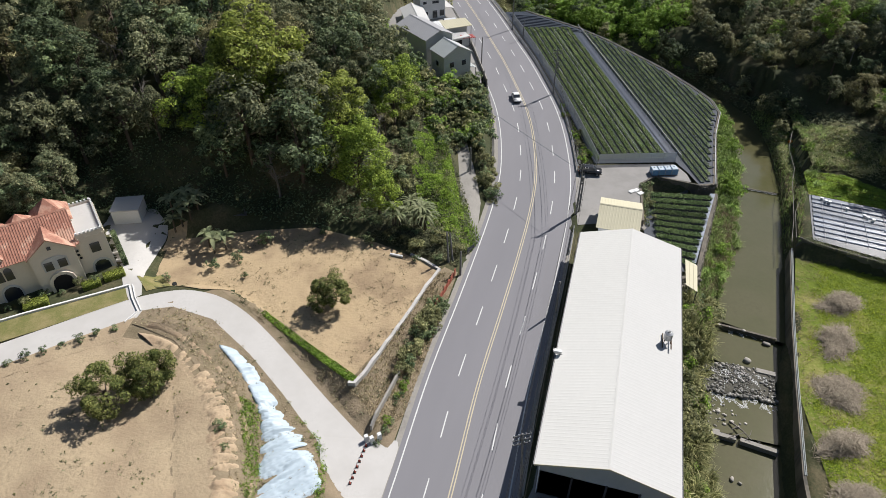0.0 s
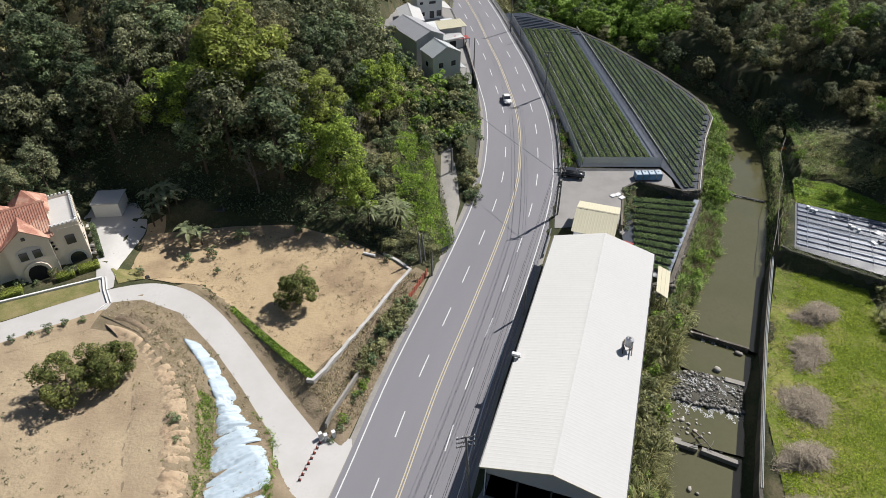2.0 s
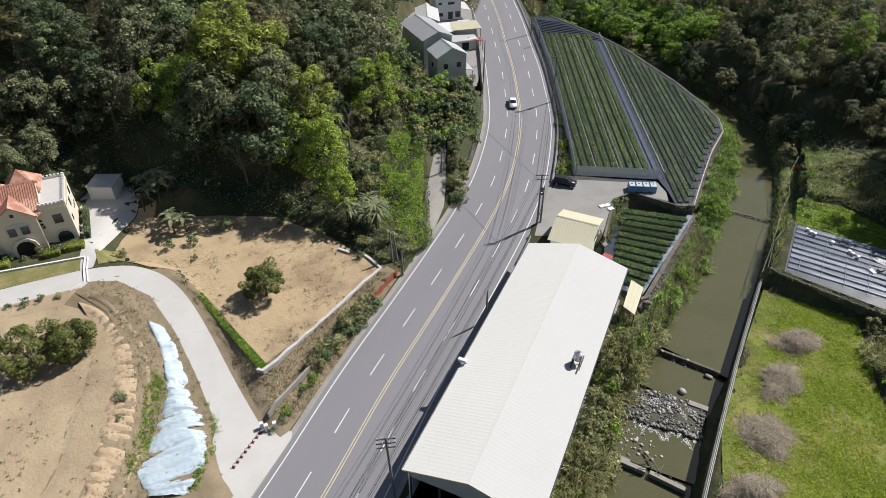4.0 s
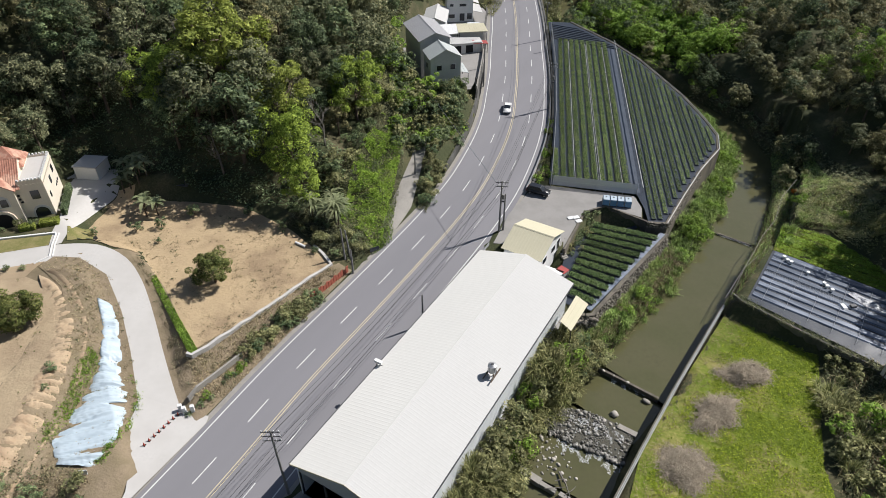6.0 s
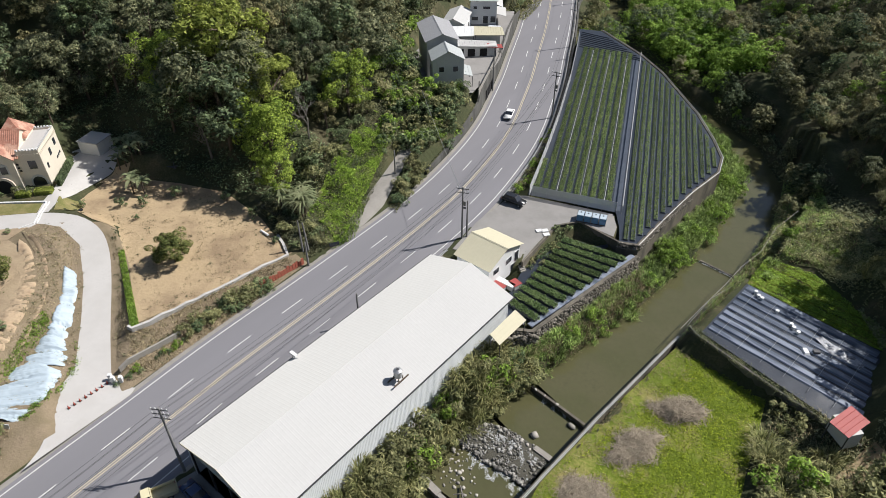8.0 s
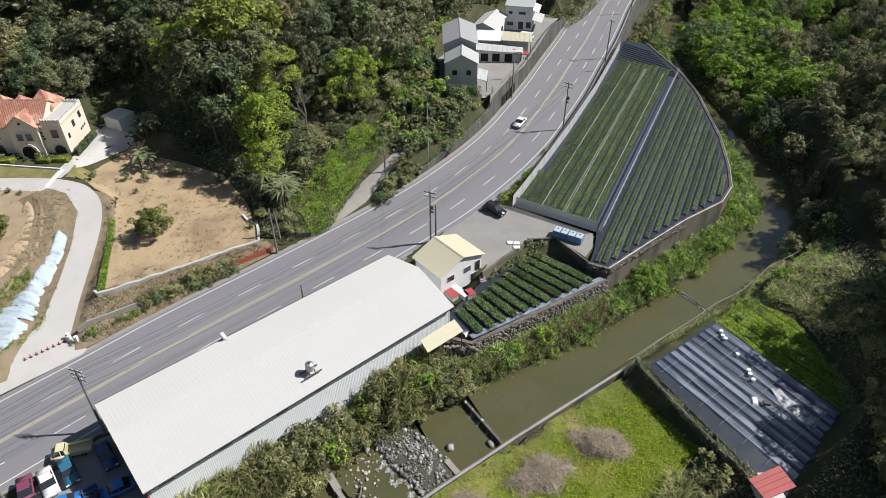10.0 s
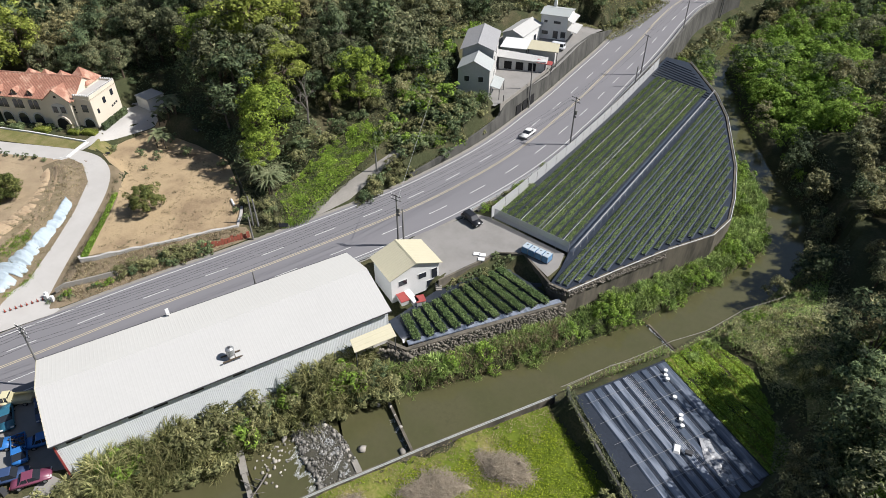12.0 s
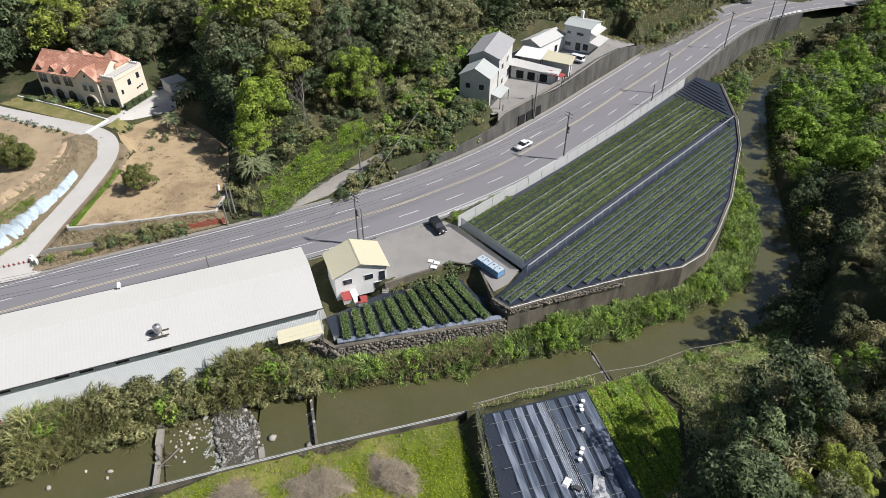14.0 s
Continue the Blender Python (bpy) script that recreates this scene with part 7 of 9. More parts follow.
def wall_stones(line, z0, z1, out, size, count, seed, name, label):
    rng = np.random.default_rng(seed)
    seg = [(Vector(a), Vector(b)) for a, b in zip(line, line[1:])]
    w = np.array([(b - a).length for a, b in seg])
    P = []
    for _ in range(count):
        a, b = seg[rng.choice(len(seg), p=w / w.sum())]
        d = (b - a).normalized()
        q = a.lerp(b, rng.random())
        z = z0 + (z1 - z0) * rng.random()
        o = out + 0.35 * (z1 - z) / (z1 - z0) + rng.uniform(-0.08, 0.08)
        P.append((q.x + d.y * o, q.y - d.x * o, z))
    v, f = rock_arrays(np.array(P), rng.uniform(0.7, 1.3, count) * size, rng)
    tagged(new(name, np_mesh(name, v, f, M_STONE)), label, "stones", kind="stuff")


wall_stones([(38.0, 78.6), (41.1, 79.4), (52.2, 103.4)], -2.9, 0.25, 0.27, 0.22, 1700, 1, "wall_stones", "rubble stones facing the terrace wall")
wall_stones([(48.6, 103.8), (51.9, 104.3), (54.9, 113.8), (58.3, 123.8)], 1.2, 2.1, 0.2, 0.15, 700, 2, "wall_stones", "rubble stones along the top of the field wall")
wall_stones([(37.5, 77.5), (41.5, 80.0)], -2.6, -0.2, 0.6, 0.35, 220, 4, "wall_stones", "rubble stones at the terrace's corner")

P_RAPID = [(38.6, 65.4), (41.4, 65.6), (44.0, 65.2), (47.0, 64.2), (48.6, 62.4), (47.4, 58.3), (44.6, 59.3), (41.6, 59.9), (37.2, 61.0), (36.6, 63.2)]
LIP = [(36.6, 61.4), (41.5, 59.9), (44.5, 59.4), (47.6, 58.2)]


def rapid_z(X, Y):
    """The cobble bed: it falls towards the lip, and steeply over it."""
    d = line_dist(LIP, X, Y)
    return -5.62 + 0.05 * d + 0.22 * np.clip(d / 0.7, 0, 1)


M_GRAVEL = mat("wet_gravel", (0.085, 0.08, 0.06), 0.8, 0.45, 7.0, 1.2, 0.08, col2=(0.06, 0.058, 0.05))
drape("cobble_bed", P_RAPID, M_GRAVEL, 0.0, 0.5, "wet gravel bed of the river rapid", "river bed", rapid_z, 0.1, "structure", 1.4)
X, Y = scatter(P_RAPID, 0.31, 8)
keep_ = np.array([noise.noise((a * 0.4, b * 0.4, 2)) for a, b in zip(X, Y)]) + rng5.uniform(-0.3, 0.3, len(X)) > -0.2
X, Y = X[keep_], Y[keep_]
S = 0.09 + 0.22 * rng5.random(len(X)) ** 3
v, f = rock_arrays(np.stack([X, Y, rapid_z(X, Y) + 0.06], 1), S, rng5)
tagged(new("river_stones", np_mesh("river_stones", v, f, M_WETROCK)), "grey wet river cobbles in the rapid", "stones", kind="stuff")
t_ = rng5.random(70)
lp = np.array([[np.interp(q, (0, 0.45, 0.72, 1), [p[k] for p in LIP]) for k in (0, 1)] for q in t_])
v, f = rock_arrays(np.concatenate([lp + rng5.normal(size=lp.shape) * 0.16, np.full((70, 1), -5.5)], 1), 0.2 + 0.16 * rng5.random(70), rng5)
tagged(new("river_stones", np_mesh("river_stones", v, f, M_WETROCK)), "dark wet stones along the rapid's lip", "stones", kind="stuff")
X, Y = rng5.uniform(36.4, 42.5, 110), rng5.uniform(54.6, 60.4, 110)
keep_ = rng5.random(110) < np.clip(1.1 - (X - 36.4) / 5.0, 0.06, 1)
v, f = rock_arrays(np.stack([X, Y, np.full(110, -5.72)], 1)[keep_], 0.1 + 0.16 * rng5.random(keep_.sum()) ** 2, rng5)
tagged(new("river_stones", np_mesh("river_stones", v, f, M_ROCK)), "pale stones scattered in the shallow pool", "stones", kind="stuff")
big = [(45.9, 66.0, 0.8), (50.2, 69.4, 0.85), (38.4, 65.4, 0.6), (39.2, 65.0, 0.5), (40.9, 65.3, 0.65), (41.6, 64.9, 0.5), (42.6, 64.9, 0.45), (43.5, 64.6, 0.55), (44.6, 64.5, 0.6), (45.5, 64.2, 0.5), (46.0, 63.6, 0.5), (36.9, 61.3, 0.6), (37.7, 60.8, 0.7), (38.4, 60.9, 0.55), (36.6, 60.0, 0.55), (37.4, 59.5, 0.5),
       (38.6, 57.0, 0.5), (39.4, 56.4, 0.45), (39.0, 55.6, 0.4), (40.4, 54.3, 0.5), (39.9, 55.2, 0.35), (37.0, 46.6, 0.75), (37.8, 46.0, 0.5), (35.0, 44.0, 0.45), (34.6, 39.5, 0.7), (36.2, 38.2, 0.6), (43.9, 73.2, 0.4), (45.4, 72.6, 0.35), (47.4, 71.8, 0.4), (48.6, 71.3, 0.35), (42.4, 72.2, 0.4), (36.6, 62.8, 0.6), (42.6, 52.2, 0.4), (43.2, 51.4, 0.35)]
for x, y, s in big:
    zz = -4.75 if y > 71.5 else -5.3 if y > 61.5 else -5.75 if y > 53.5 else -6.05
    v, f = rock_arrays(np.array([(x, y, zz + 0.1)]), np.array([s * 0.66]), rng5)
    tagged(new("boulder", np_mesh("boulder", v, f, M_ROCK)), "pale grey boulder standing in the river", "rock", "boulders in the river")


def beam(name, x0, y0, x1, y1, z0, z1, thick, label, material=None):
    L, a = math.hypot(x1 - x0, y1 - y0), math.degrees(math.atan2(y1 - y0, x1 - x0))
    return solid(name, Geo().box((x0 + x1) / 2, (y0 + y1) / 2, z0, L, thick, z1 - z0, a), material or M_GUTTER, label, "weir", kind="structure")


beam("weir", 43.2, 73.6, 51.8, 70.0, -7, -4.6, 0.38, "low dark concrete weir across the river", M_WALLCON)
beam("weir", 46.5, 64.1, 49.0, 63.2, -7, -5.0, 0.8, "broken concrete weir slab", M_GUTTER)
beam("weir", 34.0, 54.6, 37.4, 53.1, -7.4, -5.2, 0.95, "thick concrete dam block", M_GUTTER)
beam("weir", 37.2, 53.1, 39.4, 52.3, -7.4, -5.32, 0.6, "concrete dam sill across the river", M_GUTTER)
beam("weir", 39.9, 52.15, 44.2, 50.2, -7.4, -5.3, 0.62, "concrete dam sill across the river", M_GUTTER)
beam("weir", 62.6, 113.0, 68.4, 110.6, -7, -4.36, 0.3, "low stone sill across the river", M_WALLCON)
for (x0, y0, z0), (x1, y1, z1), r in (((39.5, 55.2, -5.45), (41.2, 51.8, -5.0), 0.13), ((39.2, 53.6, -5.2), (40.4, 54.2, -5.0), 0.08), ((38.0, 52.2, -5.2), (40.8, 53.0, -4.95), 0.07), ((40.6, 52.0, -5.2), (41.8, 53.4, -5.1), 0.06), ((41.8, 72.6, -4.4), (43.6, 74.0, -4.0), 0.09)):
    solid("driftwood", Geo().tube([(x0, y0, z0), ((x0 + x1) / 2 + 0.15, (y0 + y1) / 2, (z0 + z1) / 2 + 0.12), (x1, y1, z1)], [r, r * 0.8, r * 0.35], 5), M_GREYWOOD, "pale driftwood branch caught in the river", "driftwood", "driftwood in the river")
FOAM = mat("white_water_and_glints", (0.66, 0.68, 0.69), 0.3, 0.4, 6.0, 1.2, 0.05, island=0.35)


def foam(line, back, out, z, seed, thresh, label):
    """Broken white water: ragged flakes that thin out downstream of a line."""
    xs, ys = [p[0] for p in line], [p[1] for p in line]
    gx, gy = np.meshgrid(np.arange(min(xs) - 0.5, max(xs) + 0.5, 0.07), np.arange(min(ys) - out - 0.5, max(ys) + 0.5, 0.07))
    gx, gy = gx.ravel(), gy.ravel()
    d = np.interp(gx, xs, ys) - gy
    n = np.array([noise.noise((a * 1.5, b * 0.7, seed)) + 0.6 * noise.noise((a * 4.5, b * 3.0, seed + 2)) for a, b in zip(gx, gy)])
    m = (d > -back) & (d < out) & (gx > min(xs)) & (gx < max(xs)) & (n - 0.75 * np.clip(d / out, 0, 1) > thresh)
    rng = np.random.default_rng(seed)
    k = int(m.sum())
    P = np.stack([gx[m] + rng.uniform(-0.05, 0.05, k), gy[m] + rng.uniform(-0.05, 0.05, k), z + 0.03 + rng.uniform(0, 0.06, k)], 1)
    v, f = cards(P, unit(rng.normal(size=P.shape) * 0.2 + np.array([0, 0, 1.0])), 0.042, rng, 0.5)
    tagged(new("foam", np_mesh("foam", v, f, FOAM)), label, "foam", kind="stuff")


foam([(45.2, 72.5), (50.0, 70.5)], 0.05, 0.9, -5.35, 31, -0.1, "white water below the weir")
foam([(38.6, 60.5), (41.5, 59.8), (44.5, 59.3), (47.4, 58.2)], 0.1, 2.2, -5.75, 32, -0.3, "white water tumbling below the rapid")
# these flakes also stand in for sun glints on the wet rapid
foam([(40.0, 64.4), (44.0, 63.9), (47.4, 62.6)], 0.1, 4.2, -5.2, 33, -0.02, "white water and painted sun glints between the cobbles")
foam([(34.0, 53.9), (35.6, 53.1)], 0.0, 1.6, -6.05, 34, -0.05, "white water beside the dam")
foam([(62.4, 112.7), (68.3, 110.3)], 0.0, 0.5, -4.46, 35, -0.2, "white water below the stone sill")
foam([(67.6, 132.6), (73.0, 132.0)], 0.0, 0.5, -4.44, 36, 0.15, "thin white water on a shallow step")


# ---- hay mounds ----
def hay_mound(x, y, rx_, ry_, rz, h, seed):
    rng = np.random.default_rng(seed)
    t = thing("straw_heap", x, y, -2.2, rz, "heap of grey dried vines on the meadow", "straw heap", "straw heaps on the meadow")
    n, m = 26, 9
    vs, fs = [], []
    for j in range(m):
        for i in range(n):
            a, r = 2 * math.pi * i / n, j / (m - 1)
            k = 1 + 0.5 * noise.noise((math.cos(a) * 1.4 + seed, math.sin(a) * 1.4, 0)) + 0.25 * noise.noise((math.cos(a) * 3.1 + seed, math.sin(a) * 3.1, 4))
            zz = 1.15 * h * (1 - r ** 2.6) * (0.72 + 0.9 * noise.noise((math.cos(a) * r * 2.4, math.sin(a) * r * 2.4, seed * 3.1)))
            vs.append((rx_ * r * k * math.cos(a), ry_ * r * k * math.sin(a), max(zz, -0.05) + 0.06))
    for j in range(m - 1):
        for i in range(n):
            fs.append((j * n + i, (j + 1) * n + i, (j + 1) * n + (i + 1) % n, j * n + (i + 1) % n))
    part("mound", Geo().add(vs, fs), M_HAY, t)
    k = 2600
    q = np.array(vs)[rng.integers(0, len(vs), k)] + rng.normal(size=(k, 3)) * np.array([0.35, 0.35, 0.06])
    a = 2.4 * np.array([noise.noise((u * 0.45, w * 0.45, seed)) for u, w, _ in q]) + rng.normal(size=k) * 0.8 + seed
    along = np.stack([np.cos(a), np.sin(a), rng.normal(size=k) * 0.25], 1)
    side = np.stack([-np.sin(a), np.cos(a), np.zeros(k)], 1) * rng.uniform(0.009, 0.022, (k, 1))
    L = rng.uniform(0.35, 1.0, (k, 1))
    mid = q + np.array([0, 0, 1.0]) * rng.uniform(0.05, 0.3, (k, 1))
    v = np.stack([q - along * L - side, q - along * L + side, mid - side, mid + side, q + along * L - side, q + along * L + side], 1).reshape(-1, 3)
    i6 = 6 * np.arange(k)[:, None]
    f = np.concatenate([i6 + np.array([[0, 1, 3, 2]]), i6 + np.array([[2, 3, 5, 4]])], 0)
    tagged(part("straw", np_mesh("straw", v, f, M_HAY), M_HAY, t, "loose grey dried vines"), kind="stuff")


for i, a in enumerate(((63.3, 75.0, 2.3, 1.9, 20, 1.3), (58.5, 66.8, 2.6, 2.0, 60, 1.0), (54.6, 57.4, 2.3, 3.0, 35, 0.9), (51.0, 49.0, 2.2, 1.8, 10, 1.1), (49.0, 41.5, 2.0, 1.8, 0, 1.0))):
    hay_mound(a[0], a[1], a[2] * 1.45, a[3] * 1.05, *a[4:], 7 + i)


# ---- tarp ----
def tarp():
    """A sheet between two wavy edges, with long cross folds and a torn notch."""
    left = [(-30.6, 60.9), (-27.2, 57.3), (-24.6, 53.6), (-22.8, 50.2), (-22.0, 46.6), (-21.5, 42.6), (-20.8, 38.9), (-18.4, 36.6)]
    right = [(-28.7, 61.3), (-25.3, 58.2), (-22.3, 54.3), (-19.6, 50.6), (-17.4, 48.4), (-15.6, 45.6), (-14.0, 42.0), (-14.2, 37.6)]
    m, n = 150, 44
    ks = np.linspace(0, 7, m)
    lx, ly, qx, qy = (np.interp(ks, range(8), [p[k] for p in e]) for e, k in ((left, 0), (left, 1), (right, 0), (right, 1)))
    for a in (lx, ly, qx, qy):
        for _ in range(6):
            a[1:-1] = (a[:-2] + 2 * a[1:-1] + a[2:]) / 4
    X, Y, Z = [], [], []
    for i in range(m):
        u = i / (m - 1)
        a0 = 0.035 * noise.noise((u * 16, 0, 1)) + 0.02 * noise.noise((u * 40, 3, 1))
        a1 = 1 + 0.06 * noise.noise((u * 14, 5, 1)) + 0.03 * noise.noise((u * 40, 9, 1)) - 0.34 * math.exp(-((u - 0.655) / 0.011) ** 2)
        for j in range(n):
            v = j / (n - 1)
            w = a0 + (a1 - a0) * v
            X.append(lx[i] + (qx[i] - lx[i]) * w)
            Y.append(ly[i] + (qy[i] - ly[i]) * w)
            wide = math.hypot(qx[i] - lx[i], qy[i] - ly[i])
            along, across = u * 30 + 0.9 * v * wide * 0.25, v * wide
            fold = 0.85 * abs(noise.noise((along * 0.5, across * 0.12, 2))) + 0.55 * abs(noise.noise((along * 1.9, across * 0.16 + 3, 7))) + 0.08 * abs(noise.noise((along * 1.6, across * 1.2, 9)))
            Z.append(0.62 - 1.0 * fold + 0.25 * math.sin(math.pi * v) - 0.22 * (abs(2 * v - 1) ** 6))
    X, Y = np.array(X), np.array(Y)
    Z = height(X, Y) + np.array(Z)
    i = np.arange(m * n).reshape(m, n)
    q = np.stack([i[:-1, :-1], i[:-1, 1:], i[1:, 1:], i[1:, :-1]], -1).reshape(-1, 4)
    me = np_mesh("tarpaulin", np.stack([X, Y, Z], 1), q, M_TARP, True)
    if me.polygons[0].normal.z < 0:
        me.flip_normals()
    tagged(new("tarpaulin", me), "crumpled pale blue tarpaulin spread over the bank", "tarpaulin")


tarp()

# ---- lot, drive and villa garden ----
wall_line("garden_wall", [(-46.9, 72.2), (-59.6, 66.0), (-72.5, 58.8)], const(4.6), const(3.8), 0.3, M_WHITE, "low white garden wall before the villa")
wall_line("gate_rail", [(-46.9, 72.3), (-45.5, 69.6), (-43.6, 66.8), (-44.6, 64.6)], lambda x, y: h1(x, y) + 0.32, lambda x, y: h1(x, y) - 0.2, 0.1, M_WHITE, "low white gate rail across the driveway")
wall_line("gate_rail", [(-46.5, 72.5), (-45.1, 69.8), (-43.2, 67.0)], lambda x, y: h1(x, y) + 0.25, lambda x, y: h1(x, y) - 0.2, 0.1, M_WHITE, "low white gate track across the driveway")
wall_line("fence_wall", [(-9.0, 49.6), (-6.0, 58.4)], lambda x, y: h1(x, y) + 1.0, lambda x, y: -1.0, 0.3, M_GUTTER, "grey concrete balustrade beside the road")
for x, y in ((-8.8, 48.1), (-7.9, 48.6), (-9.5, 48.3)):
    solid("gate_pillar", Geo().box(x, y, -0.7, 0.5, 0.5, 1.5, 30, 0.92), M_WHITE, "white gate pillar at the driveway", "pillar", "gate pillars")
M_CONE = mat("cone_plastic", (0.35, 0.07, 0.05), 0.6, 0.1)
for k in range(8):
    x, y = -10.9 + 0.2 * k, 42.4 + 0.74 * k
    c = thing("traffic_cone", x, y, float(np.clip(-0.55 - 0.09 * (x + 8), -1.05, 0.1) + 0.02 * (y - 46)) + 0.09, 0, "dull red traffic cone on the apron", "cone", "cones across the apron")
    part("base", Geo().box(0, 0, 0, 0.36, 0.36, 0.04), M_RUBBER, c)
    part("cone", Geo().tube([(0, 0, 0.04), (0, 0, 0.55)], [0.13, 0.03], 8), M_CONE, c)
fence = thing("red_fence", -1.2, 70.7, 0.4, 0, "low red corrugated fence along the lot", "fence")
for k in range(15):
    f = k / 14
    part("panel", Geo().box(3.0 * f + 0.1, 7.2 * f + 0.8, h1(3.0 * f - 1.1, 7.2 * f + 71.5) - 0.6, 0.5, 0.08, 1.45 + 0.2 * math.sin(k * 2.3), 69), M_BRICKRED, fence)
solid("log", Geo().tube([(-8.6, 82.2, 2.45), (-6.6, 81.5, 2.5)], 0.22, 8), M_WHITE, "pale log lying on the lot", "log")
for x, y in ((-40.6, 73.2), (-40.9, 73.8)):
    solid("tyre", Geo().tube([(x, y, 3.2), (x, y, 3.45)], 0.35, 10), M_RUBBER, "old black tyre on the drive's edge", "tyre")
brd = thing("sign_board", 4.6, 84.4, 1.0, 45, "dark notice board at the lane's mouth", "sign")
part("panel", Geo().box(0, 0, 0.5, 1.7, 0.08, 0.8), M_GLASS, brd)
for dx in (-0.6, 0.6):
    part("post", Geo().box(dx, 0.05, -0.4, 0.08, 0.08, 1.3), M_FRAME, brd)
pst = thing("leaning_panel", -14.6, 36.2, 0.0, 20, "white panel leaning in the scrub", "panel")
part("sheet", Geo().add([(-0.5, 0, -0.4), (0.5, 0, -0.4), (0.5, 0.5, 1.3), (-0.5, 0.5, 1.3), (-0.5, 0.06, -0.4), (0.5, 0.06, -0.4), (0.5, 0.56, 1.3), (-0.5, 0.56, 1.3)], [(0, 1, 2, 3), (7, 6, 5, 4), (0, 4, 5, 1), (1, 5, 6, 2), (2, 6, 7, 3), (3, 7, 4, 0)]), M_WHITE, pst)


def hedge(x, y, z, rz, L, W, H, seed, material, label, group=""):
    rng = np.random.default_rng(seed)
    t = thing("hedge", x, y, z, rz, label, "hedge", group)
    part("core", Geo().box(0, 0, -0.1, L * 0.9, W * 0.8, H * 0.9, 0, 0.85), material, t)
    n = int(170 * (L * W + 2 * H * (L + W)))
    P = np.stack([rng.uniform(-L / 2, L / 2, n), rng.uniform(-W / 2, W / 2, n), rng.uniform(0, H, n)], 1)
    ax = rng.integers(0, 3, n)
    P[ax == 0, 2] = H * rng.uniform(0.9, 1.08, (ax == 0).sum())
    s = np.sign(rng.normal(size=n))
    P[ax == 1, 1] = (s * W / 2)[ax == 1]
    P[ax == 2, 0] = (s * L / 2)[ax == 2]
    N = unit(P * np.array([0.4, 1, 1]) + rng.normal(size=(n, 3)) * 0.6)
    v, f = cards(P, N, 0.09, rng, 0.7)
    part("foliage", np_mesh("foliage", v, f, material), material, t)
    return t


a, b = Vector((-26.4, 68.2)), Vector((-11.6, 55.7))
for k in range(13):
    p = a.lerp(b, (k + 0.5) / 13)
    hedge(p.x, p.y + 0.1, h1(p.x, p.y) - 0.05, -40.5, 1.42, 0.85 + 0.3 * k / 13, 0.3, 500 + k, L_LIME, "low clipped green hedge along the lot", "hedges along the lot")
for x, y, s in ((-49.9, 75.0, 1.2), (-52.4, 72.8, 1.0), (-58.6, 68.6, 1.3), (-64.0, 65.2, 1.2), (-68.6, 61.6, 1.2)):
    hedge(x, y - 0.6, 4.2, 33, 2.4 * s, 1.3 * s, 0.9, int(600 - x), L_BRIGHT if x > -60 else L_MID, "clipped hedge before the villa", "hedges before the villa")
for k in range(4):
    hedge(-50.6 - 1.25 * k + 0.9, 77.6 + 1.9 * k + 0.3, 4.2, 123, 1.9, 0.7, 1.5, 640 + k, L_DARK, "clipped dark hedge against the tower", "hedges beside the tower")


drape("dirt_path", chaikin([(85.5, 77.2), (83.4, 74.6), (80.1, 68.9), (76.4, 63.2), (73.5, 57)], 2) + chaikin([(75.6, 56), (78.4, 63.0), (81.6, 68.3), (84.2, 71.6), (87.5, 75.0)], 2), M_SOIL, 0.12, 0.8, "pale dirt track among the brush", "path")


# ---- planting ----
def plants(poly, step, kinds, seed, lo, hi, far=False):
    rng = random.Random(seed)
    X, Y = scatter(poly, step, seed)
    wet = river_off(X, Y) < (1.6 if far else -0.4)
    for x, y, z, w in zip(X, Y, height(X, Y), wet):
        u, acc = rng.random(), 0
        if w:
            continue
        for k, w in kinds:
            acc += w
            if u < acc:
                n, sc, a = rng.randrange(3), rng.uniform(lo, hi), rng.uniform(0, 360)
                if far and k not in ("reed", "bare"):
                    far_tree(k, x, y, z - 0.1, sc, int(x * 31 + y * 57) % 9973)
                else:
                    plant((k, n), x, y, z - 0.1, sc, a)
                break


def blades(name, poly, count, seed, ln, width, lean, material, label, category="grass", zf=None):
    rng = np.random.default_rng(seed)
    xs, ys = [p[0] for p in poly], [p[1] for p in poly]
    X, Y = rng.uniform(min(xs), max(xs), count * 4), rng.uniform(min(ys), max(ys), count * 4)
    m = np.flatnonzero(poly_dist(poly, X, Y) < 0)[:count]
    X, Y = X[m], Y[m]
    dens = np.array([noise.noise((a * 0.35, b * 0.35, seed)) for a, b in zip(X, Y)])
    k = rng.random(len(X)) < 0.75 + 0.9 * dens
    X, Y = X[k], Y[k]
    Z = height(X, Y) if zf is None else zf(X, Y) + 0 * X
    v, f = blade_arrays(np.stack([X, Y, Z], 1), rng, ln, width, lean)
    tagged(new(name, np_mesh(name, v, f, material)), label, category, kind="stuff")


BANK_W1 = [(25.9, 32), (38.0, 76.5), (43.5, 75.0), (39.6, 68.5), (37.0, 60.5), (33.8, 52), (32.0, 45), (29.6, 34)]
BANK_W2 = [(39.6, 77), (44.5, 75.4), (51, 83.5), (57.6, 97), (61.8, 111), (66.6, 128), (69.2, 142), (65.4, 155), (57, 167), (51, 171.5), (40.5, 186.5), (36, 190), (44.6, 178), (55.6, 159), (61, 147.5), (63.4, 139.4), (63.0, 133), (59.4, 123.4), (56, 113), (53, 102.6), (46.8, 89), (42.2, 79.4)]
plants(BANK_W1, 1.6, (("reed", 0.3), ("dry", 0.48), ("bush", 0.22)), 11, 0.8, 1.3)
plants(BANK_W2, 1.75, (("lushreed", 0.8), ("limebush", 0.16)), 12, 0.62, 1.15)
